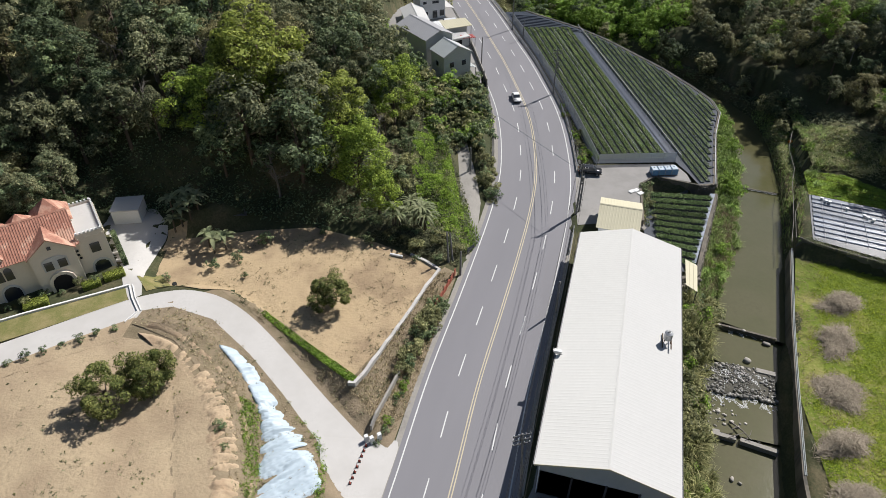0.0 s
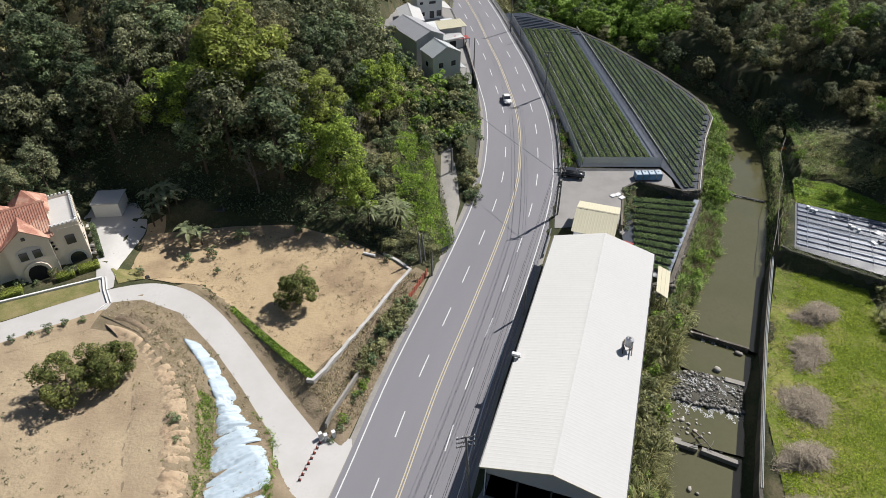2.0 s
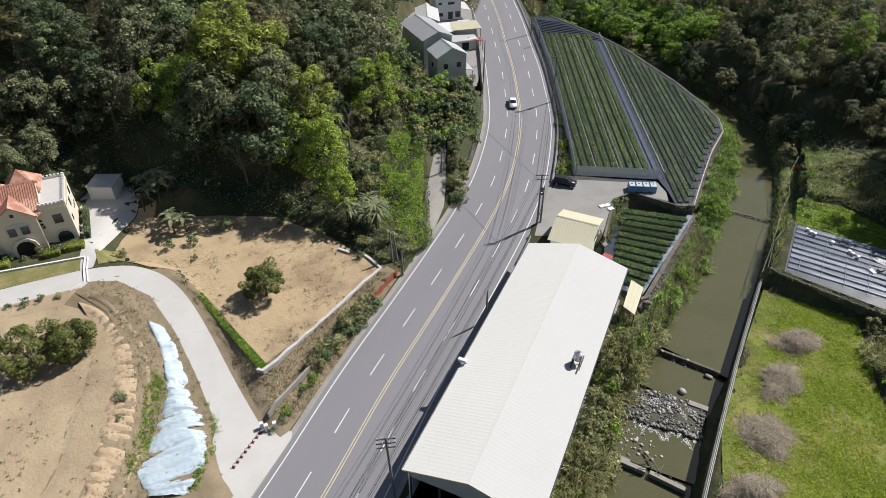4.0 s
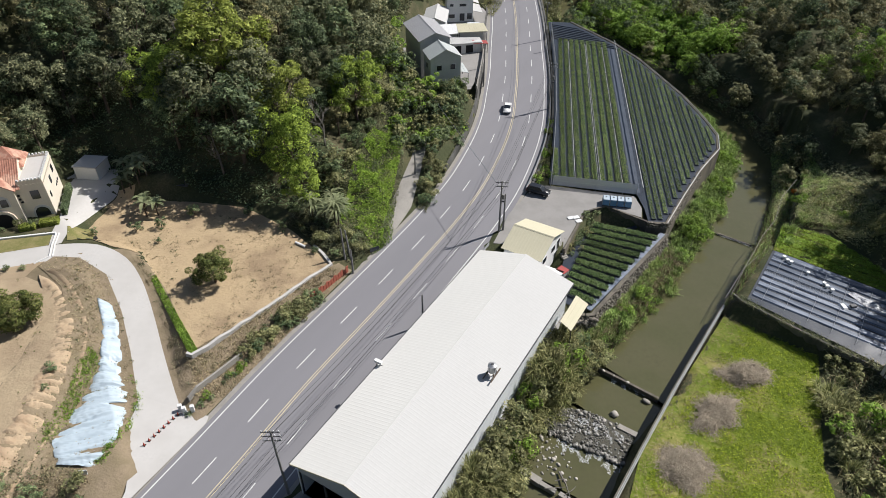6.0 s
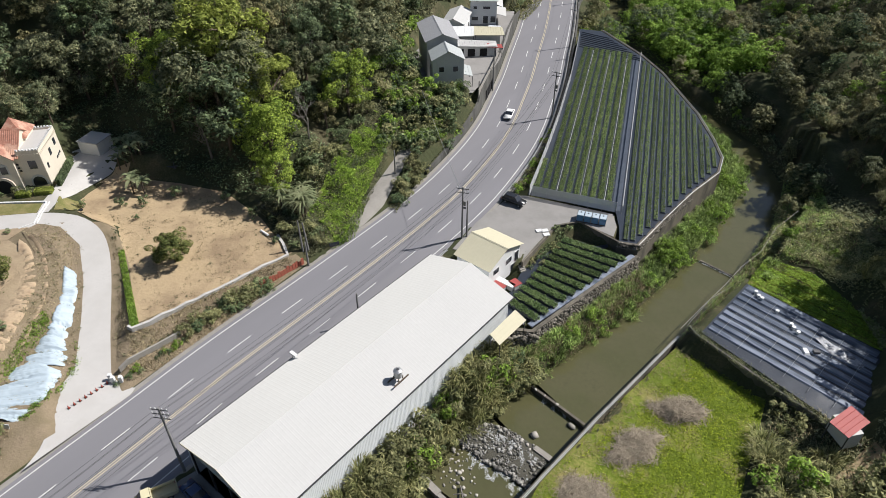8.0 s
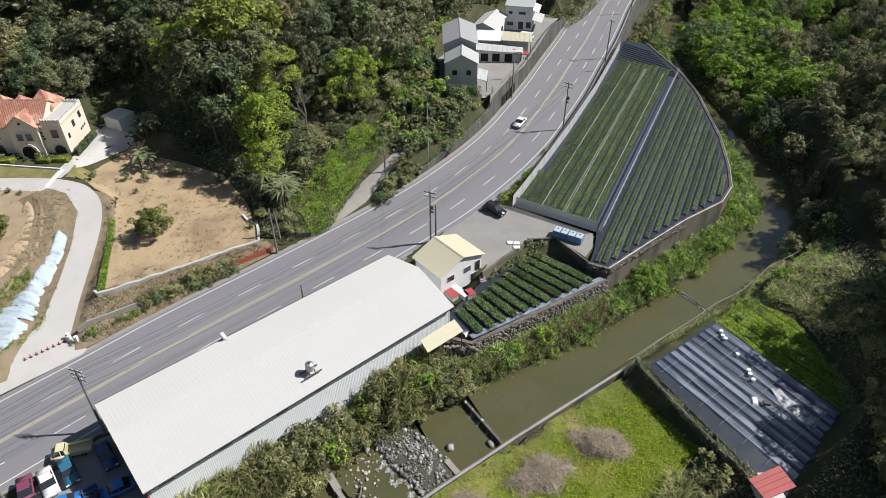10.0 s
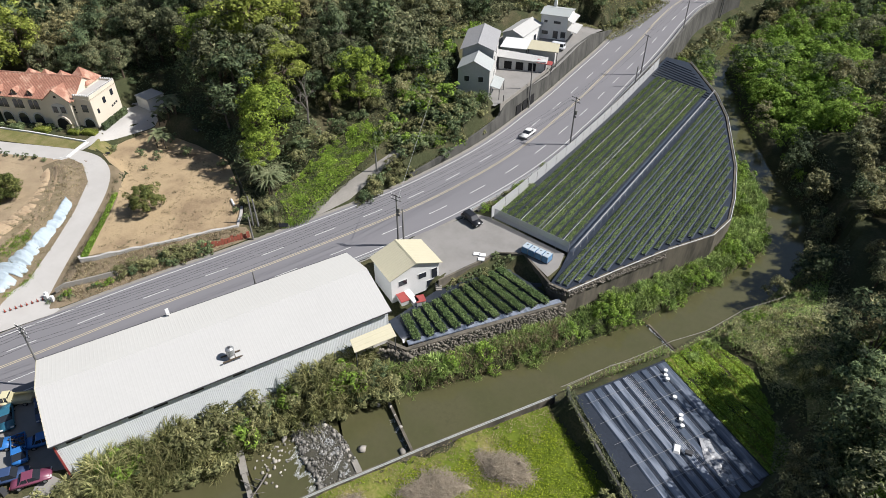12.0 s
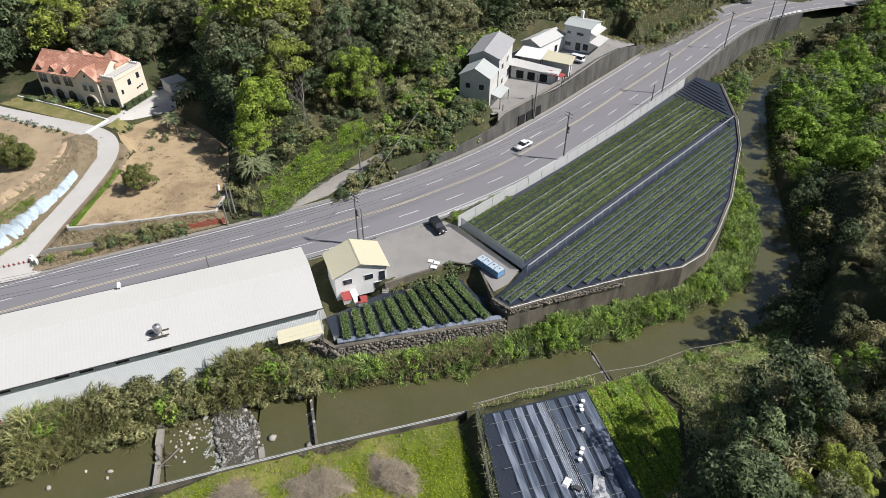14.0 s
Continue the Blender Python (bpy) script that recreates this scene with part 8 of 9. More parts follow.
blades("reeds", BANK_W2, 17000, 13, 1.5, 0.075, 0.6, L_REED, "dense green reeds leaning over the river bank", "reeds")
blades("dry_grass", [(41.6, 78.4), (44.8, 77.6), (52, 90), (57, 101), (54, 102), (52.8, 101.5), (47.2, 89.4)], 4200, 14, 1.5, 0.07, 0.6, L_DRY, "straw-coloured dry grass below the terrace wall")
plants([(25.4, 33), (36.9, 74.4), (38.4, 75.6), (39.4, 73.4), (28.2, 34)], 1.5, (("tallcane", 0.5), ("dry", 0.24), ("bush", 0.14), ("limebush", 0.06)), 57, 0.95, 1.6)
blades("cane_grass", BANK_W1, 9000, 15, 1.4, 0.06, 0.7, L_CANE, "olive cane grass on the bank")
EAST_GRASS = [(62.2, 88.6), (69.2, 103.6), (72.0, 111.2), (80, 110.5), (86, 114), (82, 126), (76, 138), (73.4, 132), (68.6, 112), (61.6, 91)]
blades("tall_grass", EAST_GRASS, 9000, 16, 1.0, 0.06, 0.6, L_REED, "mixed green and pale grass beside the river")
blades("dry_grass", EAST_GRASS, 8000, 17, 0.9, 0.05, 0.6, L_DRY, "pale dry grass beside the river")
plants([(72.5, 112), (80, 111), (85, 115), (81, 126), (76, 136)], 3.6, (("reed", 0.6), ("limebush", 0.1)), 18, 0.4, 0.7)
plants([(74.6, 81.8), (72.4, 62), (71, 46), (88, 46), (96, 62), (90, 75), (84, 73), (79, 74)], 2.6, (("reed", 0.3), ("dry", 0.6), ("limebush", 0.1)), 19, 0.8, 1.3, True)
blades("dry_grass", [(74.6, 81.8), (72.4, 62), (71, 46), (88, 46), (96, 62), (90, 75)], 5000, 20, 1.1, 0.06, 0.6, L_DRY, "pale dry grass among the brush")
blades("tall_grass", [(62.4, 89.2), (63.2, 88.0), (73.4, 81.9), (84.0, 76.1), (84.8, 77.2), (74.2, 83.0), (64, 89.2)], 4200, 21, 0.7, 0.05, 0.9, L_OLIVE, "grass hanging over the wall of the plot", "grass", lambda X, Y: 0.3)
blades("meadow_grass", [(52, 44), (75, 31), (71, 62), (73.8, 81.6), (64, 85), (57, 69.6), (53, 58)], 7000, 22, 0.28, 0.05, 0.6, L_MEADOW, "short bright green meadow grass", "grass", lambda X, Y: -2.12)
blades("meadow_grass", P_GREEN, 6000, 23, 0.35, 0.05, 0.6, L_MEADOW, "bright green grass rows", "grass", lambda X, Y: 0.6)
plants([(-1.5, 88.5), (4.5, 84), (6.5, 88), (4.6, 95), (1.6, 103), (1.0, 113), (-1.5, 121), (-3.5, 112), (-3.2, 100), (-4.5, 93)], 2.6, (("limebush", 0.25), ("bush", 0.2), ("dry", 0.12)), 24, 0.3, 0.62)
blades("tall_grass", [(-1.5, 88.5), (4.5, 84), (6.5, 88), (4.6, 95), (1.6, 103), (1.0, 113), (-1.5, 121), (-3.5, 112), (-3.2, 100)], 6000, 25, 0.9, 0.08, 0.6, L_LIME, "bright green weeds on the slope")
plants([(10.2, 97), (9.4, 108), (9.6, 116), (6.6, 117), (6.6, 108), (8.0, 98)], 2.0, (("dry", 0.5), ("bush", 0.5)), 26, 0.6, 1.1)
plants([(0.0, 112), (3.0, 113), (9.8, 117.5), (9.4, 134), (4, 134), (-3.5, 132), (-3, 121)], 2.1, (("dry", 0.4), ("bush", 0.4), ("limebush", 0.2)), 27, 0.7, 1.4, True)
plants([(-2, 132), (-4.5, 138), (-12, 148), (-15, 160), (-19, 158), (-15, 143), (-6, 132)], 2.4, (("dry", 0.3), ("bush", 0.3), ("limebush", 0.3)), 38, 0.7, 1.4, True)
plants([(-1, 199), (-8, 201), (-13, 188), (-16, 176), (-19, 176), (-16, 192), (-10, 206), (-6, 222), (-5, 240), (-2, 240), (-2.5, 222), (1, 206)], 2.6, (("dry", 0.6), ("bush", 0.3)), 39, 0.8, 1.4, True)
plants([(35.6, 93.5), (37.6, 92), (40.3, 103.8), (40.8, 106.4), (37.9, 104)], 1.2, (("bush", 0.5), ("dry", 0.3)), 40, 0.3, 0.55, True)
blades("tall_grass", [(2.0, 114), (9.6, 118), (9.4, 134), (4, 134), (-3.5, 132), (-3, 121)], 5000, 41, 1.0, 0.08, 0.6, L_OLIVE, "olive weeds on the slope below the houses")
blades("dry_grass", [(-1, 199), (-13, 188), (-17, 176), (-19, 176), (-16, 192), (-10, 206), (-6, 235), (-2, 235), (1, 206)], 4000, 42, 0.9, 0.08, 0.6, L_DRY, "dry pale grass on the cut slope")
for x, y, k, s in ((8.6, 128.5, "olive", 0.62), (9.0, 125.0, "mid", 0.55), (4.6, 131.5, "mid", 0.5)):
    plant((k, 1), x, y, h1(x, y), s, 50)
plants([(24, 201), (38.5, 188.5), (52, 182), (62, 176), (66, 184), (58, 196), (52, 214), (56, 236), (40, 262), (20, 262), (16, 226)], 4.0, (("lime", 0.25), ("mid", 0.15), ("bamboo", 0.15), ("bush", 0.1)), 28, 0.5, 0.8, True)
plants([(34, 214), (45, 201), (57, 193), (66, 184), (70, 190), (64, 202), (56, 214), (60, 234), (46, 250), (34, 250), (30, 232)], 3.3, (("creeper", 0.85),), 63, 0.9, 1.7, True)
plants([(73.2, 129), (81, 128), (80, 150), (71, 168), (64, 173), (71.5, 152)], 2.7, (("dark", 0.25), ("bush", 0.35), ("bamboo", 0.25), ("dry", 0.15)), 53, 0.4, 0.8, True)
plants([(80.5, 111.4), (87, 114), (95, 99), (92, 96.6), (89.6, 101), (86, 105.5)], 2.2, (("reed", 0.45), ("dry", 0.25)), 54, 0.5, 0.9)
plants([(89, 98), (90.5, 108), (89.5, 114), (92, 118), (97, 114), (96, 106), (93, 104), (96.5, 98), (101, 87), (106, 76), (97, 74), (91, 82), (89.5, 92)], 2.7, (("bamboo", 0.45), ("brown", 0.3), ("olive", 0.2)), 60, 0.36, 0.64)
plants([(18.5, 207), (25, 206), (34, 250), (38, 275), (22, 275), (15, 256), (13.6, 240), (16, 222)], 2.7, (("dry", 0.5), ("limebush", 0.25), ("bush", 0.2)), 55, 0.8, 1.5, True)
plants([(-11, 86.6), (-1, 81), (2.2, 81), (3.4, 84.6), (-2, 88), (-12, 90)], 1.9, (("bush", 0.5), ("dry", 0.3)), 56, 0.45, 0.85)
plants([(64, 158), (72, 150), (72, 165), (62, 178), (56, 178)], 3.4, (("bamboo", 0.4), ("limebush", 0.3), ("dark", 0.2)), 29, 0.5, 0.8, True)
plants([(-6.0, 58.6), (-4.4, 58.0), (0.4, 72.5), (-1.8, 73), (-4.6, 64.5)], 1.0, (("bush", 0.45), ("dry", 0.5)), 30, 0.5, 0.8)
plants([(-8.4, 47.6), (-7.6, 47.4), (-4.2, 58), (-5.0, 58.4)], 0.85, (("bush", 0.5), ("limebush", 0.45)), 43, 0.28, 0.42)
blades("dry_grass", [(-8.3, 50), (-5, 52), (1.8, 78), (-0.6, 78), (-8.4, 61), (-12, 55)], 5000, 31, 0.6, 0.05, 0.6, L_DRY, "dry weeds on the bank below the lot")
plants([(-43, 63.8), (-36.5, 61.2), (-29, 53.6), (-24.8, 45), (-23.4, 40), (-25, 42), (-30.2, 52), (-37, 59.4)], 2.4, (("bush", 0.3), ("limebush", 0.2)), 32, 0.4, 0.75)
blades("dry_grass", [(-43, 64), (-36, 61), (-28.5, 54), (-24, 46), (-19.6, 36), (-14, 36), (-15.2, 47), (-21, 54), (-27, 60.5), (-34, 66)], 5000, 33, 0.4, 0.05, 0.6, L_DRY, "thin dry weeds beside the driveway")
def tufts(poly, count, seed, r, per, size, material, label, low=-0.3):
    """Small weed tufts, thicker in patches."""
    rng = np.random.default_rng(seed)
    xs, ys = [p[0] for p in poly], [p[1] for p in poly]
    X, Y = rng.uniform(min(xs), max(xs), count * 5), rng.uniform(min(ys), max(ys), count * 5)
    patch = np.array([noise.noise((a * 0.16, b * 0.16, seed)) for a, b in zip(X, Y)])
    m = np.flatnonzero((poly_dist(poly, X, Y) < 0) & (patch + rng.uniform(-0.35, 0.35, len(X)) > low))[:count]
    X, Y = X[m], Y[m]
    k = r * rng.uniform(0.4, 1.5, len(X))
    C = np.repeat(np.stack([X, Y, height(X, Y) + 0.16], 1), per, 0)
    C = C + rng.normal(size=C.shape) * np.repeat(k, per)[:, None] * np.array([1, 1, 0.5])
    C[:, 2] = np.maximum(C[:, 2], np.repeat(height(X, Y) + 0.08, per))
    v, f = leaf_tris(C, unit(rng.normal(size=C.shape) * 0.7 + np.array([0, 0, 1.0])), size, rng)
    tagged(new("weeds", np_mesh("weeds", v, f, material)), label, "weeds", kind="stuff")


tufts([(-80, 44), (-58, 53), (-46, 56), (-38, 46), (-27, 42), (-24, 30), (-24, 16), (-80, 16)], 420, 34, 0.16, 14, 0.09, L_OLIVE, "small dark weed tufts on the soil terrace", 0.0)
tufts(P_MOUND, 160, 44, 0.12, 12, 0.08, L_TREE, "sparse weed tufts on the soil terrace", 0.1)
tufts(P_LOT, 420, 35, 0.3, 12, 0.09, L_DRY, "dry grass tufts on the lot", 0.0)
tufts(P_LOT, 70, 45, 0.16, 14, 0.09, L_OLIVE, "sparse green weeds on the lot", 0.15)
tufts(P_SCRUB, 520, 46, 0.2, 14, 0.09, L_DRY, "dry weeds beside the driveway", -0.1)
tufts(P_SCRUB, 260, 47, 0.2, 16, 0.1, L_OLIVE, "olive weeds beside the driveway", 0.1)
tufts(P_STRIP, 700, 48, 0.25, 14, 0.09, L_DRY, "dry leaf litter and weeds below the lot", -0.2)
tufts(P_STRIP, 260, 49, 0.25, 16, 0.11, L_OLIVE, "olive weeds below the lot", 0.0)
tufts([(-25.8, 53), (-23.2, 51.2), (-22.4, 46.4), (-21.2, 41.4), (-21.2, 37), (-22.8, 39.5), (-23.4, 45.1), (-24.8, 48.8)], 300, 36, 0.22, 22, 0.1, L_LIME, "green weeds beside the tarpaulin", -0.6)
tufts([(-20.4, 52), (-18.6, 50.8), (-15.2, 48), (-13.8, 43.6), (-13.4, 38.6), (-14.6, 38), (-14.6, 45), (-17.2, 50)], 160, 50, 0.22, 20, 0.1, L_LIME, "green weeds along the tarpaulin", -0.4)
plants([(-11.6, 30), (-13.2, 36), (-15, 34.6), (-22, 32.5), (-21, 20), (-14.4, 20)], 2.2, (("bush", 0.4), ("dry", 0.4)), 37, 0.5, 1.0)

tufts([(-23, 36), (-18, 36.4), (-14.4, 37.4), (-12.4, 33), (-14, 20), (-23, 20)], 600, 51, 0.3, 14, 0.11, L_DRY, "dry grass on the bank below the tarpaulin", -0.3)
tufts([(-23, 36), (-18, 36.4), (-14.4, 37.4), (-12.4, 33), (-14, 20), (-23, 20)], 220, 52, 0.35, 20, 0.12, L_OLIVE, "olive weeds on the bank below the tarpaulin", -0.1)
lone = make_tree("tree", 701, 5.2, 2.9, 2.2, 58, 7600, 0.15, 0.76, L_TREE, "lone olive-green tree on the bare lot", -16.4, 69.8, 2.2, 0.16)
for x, y, h, r, sd in ((-41.0, 50.6, 5.8, 3.4, 702), (-36.6, 53.2, 5.2, 2.6, 703)):
    make_tree("tree", sd, h, r, h * 0.46, 60, 8000, 0.155, 0.82, L_TREE, "olive-green tree on the soil terrace", x, y, 3.9, 0.2)
for x, y, s in ((-36.6, 78.4, 0.9), (-33.0, 80.6, 0.9), (-29.4, 85.2, 1.0), (-31, 76.4, 0.5), (-43.0, 76.0, 0.6), (-0.9, 80.4, 0.7), (-4.2, 80.4, 0.6), (-20, 87.4, 0.9), (-12.4, 85.4, 0.9), (-38, 86.4, 0.9)):
    plant(("bush", 1), x, y, 2.2, s, 70 * x % 360)
for k in range(13):
    p = (-45.5 - 1.9 * k, 63.2 - 1.05 * k)
    plant(("bush", k % 3), *p, h1(*p), 0.42 + 0.1 * (k % 3), 50 * k)


def frond_plant(name, x, y, z, h, n, ln, material, label, seed, category="palm", width=0.35):
    """A short stem with long arching leaves."""
    rng = np.random.default_rng(seed)
    t = thing(name, x, y, z, 0, label, category)
    part("stem", Geo().tube([(0, 0, -0.3), (0.05, 0, h * 0.6), (0.1, 0.05, h)], [0.16, 0.13, 0.08], 6), M_BARK, t)
    for k in range(n):
        a = 2 * math.pi * k / n * 2.4 + rng.uniform(-0.3, 0.3)
        e, L = rng.uniform(0.3, 1.1), ln * rng.uniform(0.75, 1.15)
        d, s = Vector((math.cos(a), math.sin(a), 0)), Vector((-math.sin(a), math.cos(a), 0))
        g, vs, fs = Geo(), [], []
        for i, u in enumerate((0, 0.25, 0.5, 0.75, 1.0)):
            c = Vector((0.1, 0.05, h)) + d * L * u * math.cos(e * 0.6) + Vector((0, 0, L * (u * math.sin(e) - 0.75 * u * u)))
            w = width * (0.25, 0.9, 1.0, 0.7, 0.08)[i] / 2
            vs += [c - s * w + Vector((0, 0, 0.08 * w)), c, c + s * w + Vector((0, 0, 0.08 * w))]
            if i:
                q = 3 * i
                fs += [(q - 3, q - 2, q + 1, q), (q - 2, q - 1, q + 2, q + 1)]
        part("leaf", g.add(vs, fs).mesh("leaf", material), material, t)


for k in range(9):
    a, b = 1.0 + 2.35 * k, -1.7 + 0.3 * math.sin(3 * k)
    x, y = -69.7 + 0.835 * a - 0.55 * b, 63.9 + 0.55 * a + 0.835 * b
    plant((("bush", "dry", "bush")[k % 3], k % 3), x, y, 4.2, 0.42 + 0.12 * (k % 3), 40 * k)
plants([(-77, 74.5), (-58.5, 87), (-61, 92), (-67, 90.5), (-75.5, 82)], 3.0, (("dark", 0.35), ("olive", 0.3), ("bush", 0.3)), 64, 0.5, 0.85)
rp = random.Random(9)
for k in range(12):
    x, y = -5.6 + rp.uniform(-3.6, 3.4), 89.2 + rp.uniform(-2.0, 2.6)
    frond_plant("palm", x, y, h1(x, y), rp.uniform(2.6, 4.8), 17, 3.1, L_PALM, "spiky palm clump at the wood's edge", 800 + k, width=0.3)
for x, y, h in ((-37.4, 82.6, 3.2), (-35.8, 83.6, 2.8), (-38.6, 84.2, 3.0), (-44, 88, 3.6), (-46, 90, 3.8), (-44.6, 90.4, 3.2), (-42.6, 88.8, 3.4), (-43.4, 90.6, 4.0), (-45.2, 87.4, 2.8), (-41.6, 90.2, 3.0)):
    frond_plant("banana_plant", x, y, h1(x, y), h, 12, 2.2, L_PALM, "banana plant with broad arching leaves", int(-x * 10), "banana plant", 0.7)


plants([(27.7, 112), (29.6, 112.2), (28.6, 128), (27.2, 140), (26.6, 140), (27.6, 128)], 1.0, (("limebush", 0.4), ("dry", 0.3), ("bush", 0.2)), 59, 0.3, 0.6)


# ---- low cover on the slopes ----
def cover(poly, count, seed, size, material, label, zf=None, where=None):
    rng = np.random.default_rng(seed)
    xs, ys = [p[0] for p in poly], [p[1] for p in poly]
    X, Y = rng.uniform(min(xs), max(xs), count * 3), rng.uniform(min(ys), max(ys), count * 3)
    m = np.flatnonzero(poly_dist(poly, X, Y) < 0)[:count]
    X, Y = X[m], Y[m]
    if where:
        w = where(X, Y, np.array([noise.noise((a * 0.3, b * 0.3, seed + 5)) + 0.5 * noise.noise((a * 1.1, b * 1.1, seed)) for a, b in zip(X, Y)]))
        X, Y = X[w], Y[w]
    hump = np.array([noise.noise((a * 0.5, b * 0.5, seed)) for a, b in zip(X, Y)])
    P = np.stack([X, Y, (height(X, Y) + 0.25 + 0.5 * np.maximum(hump, 0) if zf is None else zf(X, Y) + 0.2 * np.maximum(hump, 0) + 0 * X) + rng.uniform(0, 0.25, len(X))], 1)
    N = unit(rng.normal(size=P.shape) * 0.5 + np.array([0, 0, 1.0]))
    v, f = leaf_tris(P, N, size, rng)
    tagged(new("ground_cover", np_mesh("ground_cover", v, f, material)), label, "weeds", kind="stuff")


WALL_FOOT = [(40.0, 30), (43.8, 44.2), (49.1, 58.6), (53.4, 69.9), (61.0, 88.6)]
cover(P_MEADOW, 64000, 67, 0.1, L_MEADOW, "bright green leafy meadow cover", lambda X, Y: -2.08, lambda X, Y, n: np.clip((line_dist(WALL_FOOT, X, Y) - 1.0) / 7.5, 0, 1) + 1.1 * n > 0.42)
cover(P_MEADOW, 26000, 77, 0.1, L_DRY, "dry yellowish grass among the meadow", lambda X, Y: -2.1, lambda X, Y, n: np.clip(line_dist(WALL_FOOT, X, Y) / 9, 0, 1) + 1.0 * n < 0.5)
cover(P_GREEN, 17000, 68, 0.12, L_WEED, "bright green leafy rows on the plot", lambda X, Y: 0.62, lambda X, Y, n: (((0.408 * X + 0.913 * Y) / 1.95 + 0.12 * n) % 1.0) > 0.2)
cover([(-12, 86.5), (-1, 80.5), (2.4, 80.5), (4.2, 85), (-2, 90), (-12, 91)], 5000, 75, 0.17, L_OLIVE, "olive weeds between the lot and the lane")
cover([(-4, 86), (6, 86), (4, 100), (1.5, 112), (10, 119), (9.6, 134), (-4, 134), (-8, 110)], 15000, 61, 0.17, L_OLIVE, "olive weeds covering the slope")
cover([(-3, 88), (5, 86), (3, 98), (1.6, 108), (-0.5, 119), (-5.5, 119), (-6, 104)], 30000, 71, 0.17, L_WEED, "bright green weeds covering the slope", None, lambda X, Y, n: n > -0.12)
cover([(-2, 88), (5, 86), (3, 98), (1.6, 108), (-0.5, 119), (-8, 121), (-8, 100)], 9000, 78, 0.14, L_DRYSHRUB, "dry olive weeds on the slope", None, lambda X, Y, n: n < 0.1)
plants([(-9.5, 93), (-6, 93), (-5, 104), (-5.5, 116), (-10, 124), (-10.5, 108)], 3.0, (("bush", 0.3), ("dry", 0.45)), 58, 0.8, 1.5)
cover([(19, 205), (26, 203), (36, 262), (40, 290), (27, 288), (17.5, 268), (13.5, 252), (12.5, 238), (15.5, 222)], 16000, 72, 0.3, L_OLIVE, "olive weeds below the embankment")
cover([(9.2, 118), (9.2, 137), (1, 134), (-6, 141), (-12, 150), (-17, 148), (-6, 132), (2, 120)], 9000, 73, 0.2, L_MID, "green weeds round the hillside houses")
BANK_EDGE = road_side(110.5, 138, -8.95, 24)


def bank_z(X, Y):
    """The fill behind the road wall: from the wall's top down to the slope."""
    w, h = np.clip(line_dist(BANK_EDGE, X, Y) / 4.05, 0, 1), height(X, Y)
    return np.maximum(h, np.interp(Y, [108, 125, 138], [2.6, 4.2, 5.5]) * (1 - w) + h * w)


cover(BANK_EDGE + road_side(110.5, 138, -12.6, 24)[::-1], 9000, 84, 0.17, L_OLIVE, "olive weeds behind the road wall", bank_z)
cover(BANK_EDGE + road_side(110.5, 138, -11.0, 24)[::-1], 2500, 85, 0.16, L_DRYSHRUB, "dry weeds along the top of the road wall", bank_z, lambda X, Y, n: n > 0.0)
cover([(10.0, 97), (9.2, 108), (9.4, 112), (6.8, 113), (6.8, 108), (8.1, 98)], 2600, 86, 0.13, L_DRYSHRUB, "dry weeds between the lane and the road", None, lambda X, Y, n: n > -0.1)
cover([(-2, 119), (-9, 122), (-20, 124), (-26, 134), (-20, 142), (-8, 135), (-1, 128)], 9000, 81, 0.22, L_OLIVE, "olive weeds on the slope below the trees")
cover([(-2, 121), (-8, 124), (-10, 131), (-5, 135), (0, 131)], 5000, 82, 0.2, L_WEED, "bright green weeds behind the hillside house", None, lambda X, Y, n: n > -0.1)
plants([(-3, 123), (-10, 123), (-18, 127), (-16, 133), (-7, 132), (-2, 129)], 2.8, (("bush", 0.4), ("limebush", 0.25), ("dry", 0.2)), 65, 0.8, 1.5)
plants([(9.6, 119), (9.5, 128), (8.8, 137), (5, 138), (5.8, 128), (6.5, 119)], 1.5, (("bush", 0.55), ("dry", 0.25), ("limebush", 0.1)), 66, 0.6, 1.2)
plants([(40, 258), (58, 240), (80, 246), (90, 270), (70, 300), (44, 300)], 4.2, (("olive", 0.3), ("mid", 0.25), ("lime", 0.2), ("dry", 0.15)), 62, 0.6, 0.95, True)
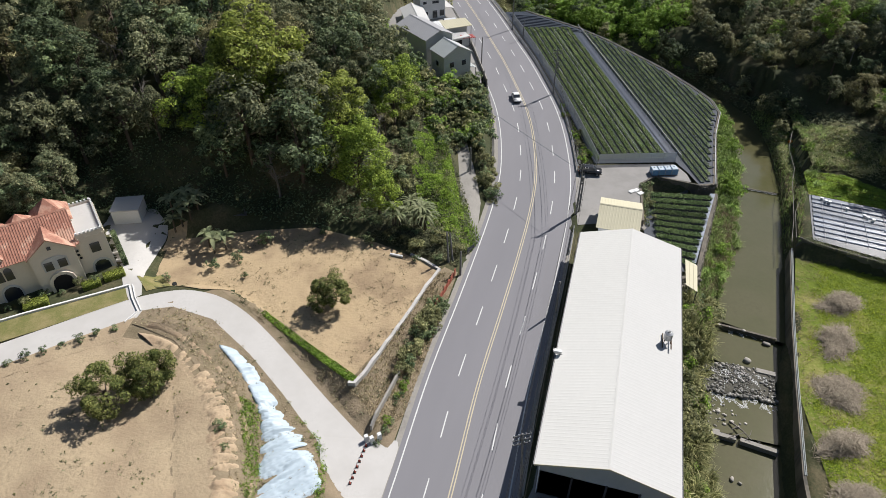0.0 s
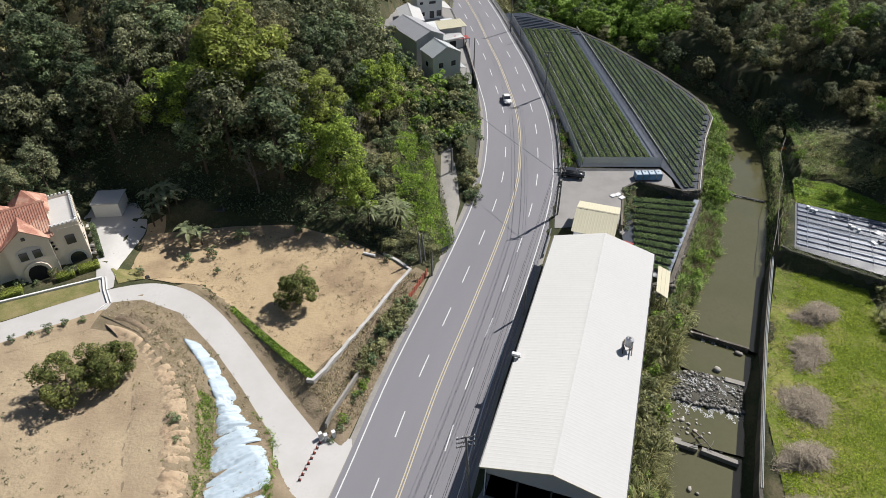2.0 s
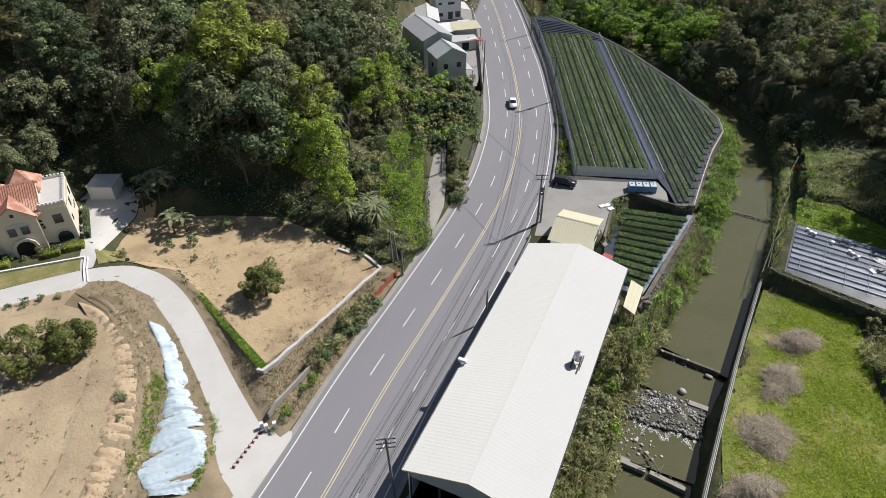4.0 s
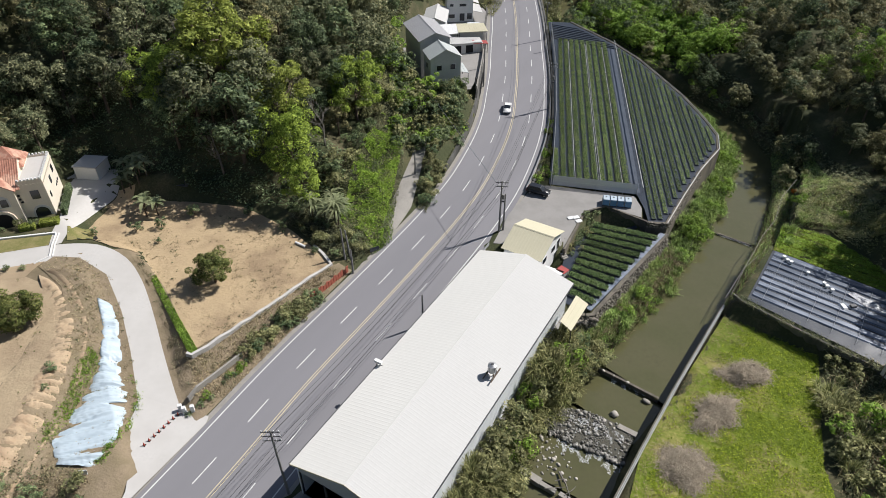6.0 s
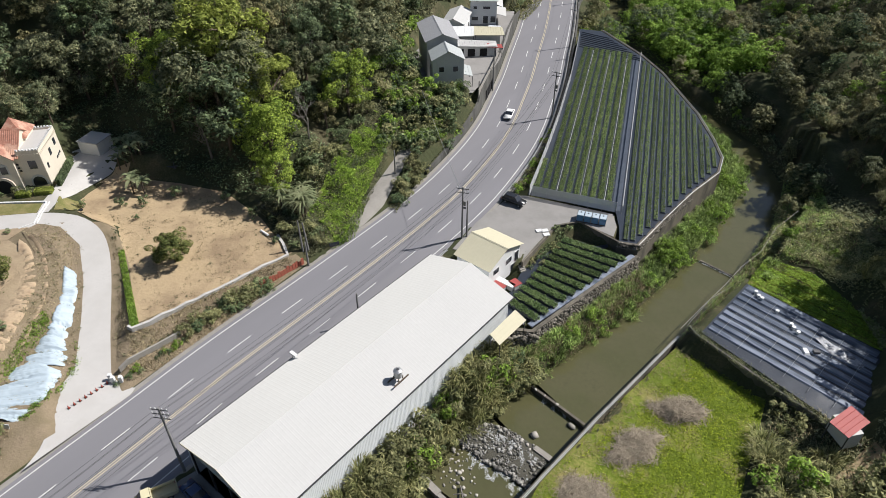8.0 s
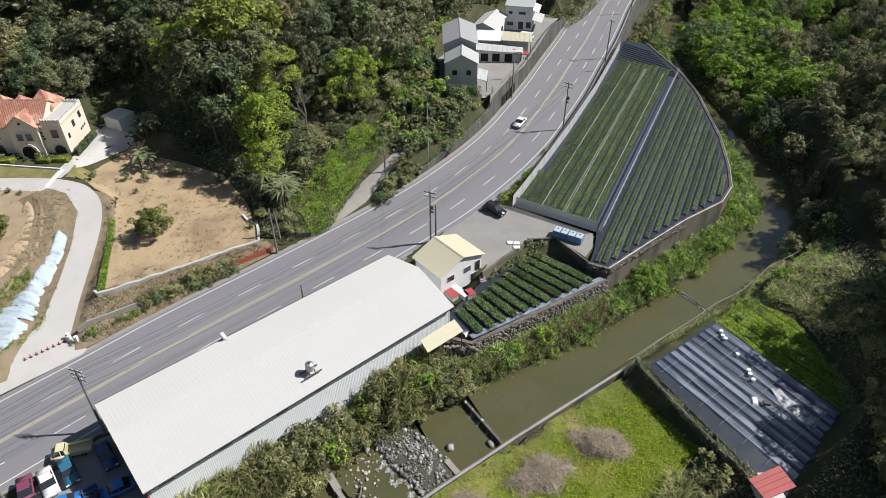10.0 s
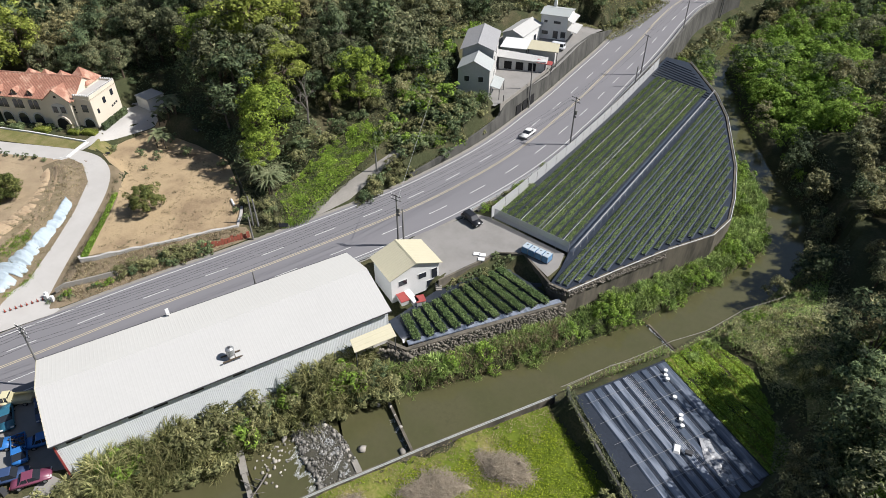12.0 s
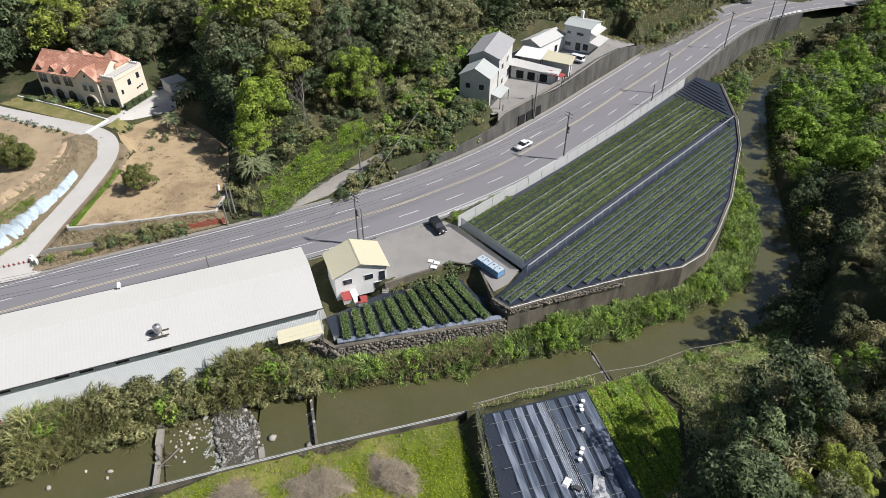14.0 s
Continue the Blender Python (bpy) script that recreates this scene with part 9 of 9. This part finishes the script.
plants([(17.5, 240), (16.5, 252), (16.5, 261), (19.5, 270), (23, 280), (36, 284), (32, 256), (24, 232)], 3.0, (("brown", 0.4), ("bamboo", 0.3), ("mid", 0.15)), 68, 0.5, 0.85, True)
plants([(19, 262), (30, 262), (40, 276), (50, 300), (26, 300)], 3.0, (("dry", 0.4), ("bush", 0.25), ("olive", 0.2), ("lime", 0.1)), 61, 0.7, 1.1, True)
cover([(-4, 134), (-14, 150), (-16, 176), (-10, 205), (-4, 240), (-20, 240), (-24, 176), (-20, 145)], 21000, 62, 0.36, L_OLIVE, "olive weeds covering the hillside behind the houses")
cover([(3, 197), (-12, 190), (-16, 205), (-8, 236), (0, 236), (3, 212)], 9000, 80, 0.22, L_DRYSHRUB, "dry olive brush on the cut slope")
cover([(-96, 86), (-66, 90), (-44, 91), (-12, 89.5), (-4, 92), (-8, 105), (-60, 108)], 12000, 63, 0.24, L_DARK, "dark undergrowth below the trees")
cover([(73, 112), (84, 112), (92, 112), (86, 130), (78, 150), (72, 170), (58, 185), (60, 172), (72, 146), (74, 134)], 12000, 64, 0.24, L_OLIVE, "olive weeds along the far bank")
cover([(71, 104.5), (73, 112), (80, 111), (88, 113), (82, 126), (77, 138), (73.6, 132)], 20000, 74, 0.13, L_PALE, "pale green and yellowish grass along the far bank")
cover([(76, 122), (80, 120), (83, 128), (80, 140), (76, 146), (75, 134)], 7000, 83, 0.16, L_REED, "olive grass on the shaded far bank")
plants([(72.0, 104), (73.6, 103.6), (75.0, 112), (77.2, 120), (79.6, 130), (78, 134), (75.6, 126), (73.6, 116)], 1.7, (("lushreed", 0.45), ("reed", 0.3), ("limebush", 0.1)), 67, 0.4, 0.8)
cover([(79.5, 110.5), (88, 114), (93, 105), (97, 97), (91, 91), (87.6, 95.2), (85, 104)], 12000, 79, 0.14, L_PALE, "pale rough grass below the wood")
cover([(74, 82), (72, 46), (96, 46), (112, 74), (98, 88), (90, 96), (85, 77)], 18000, 65, 0.2, L_OLIVE, "olive weeds and brush beside the plot")
cover([(22, 204), (38, 190), (58, 184), (66, 190), (58, 236), (40, 264), (18, 264), (15, 226)], 13000, 66, 0.3, L_LIME, "bright green creepers over the valley floor")
join_far()
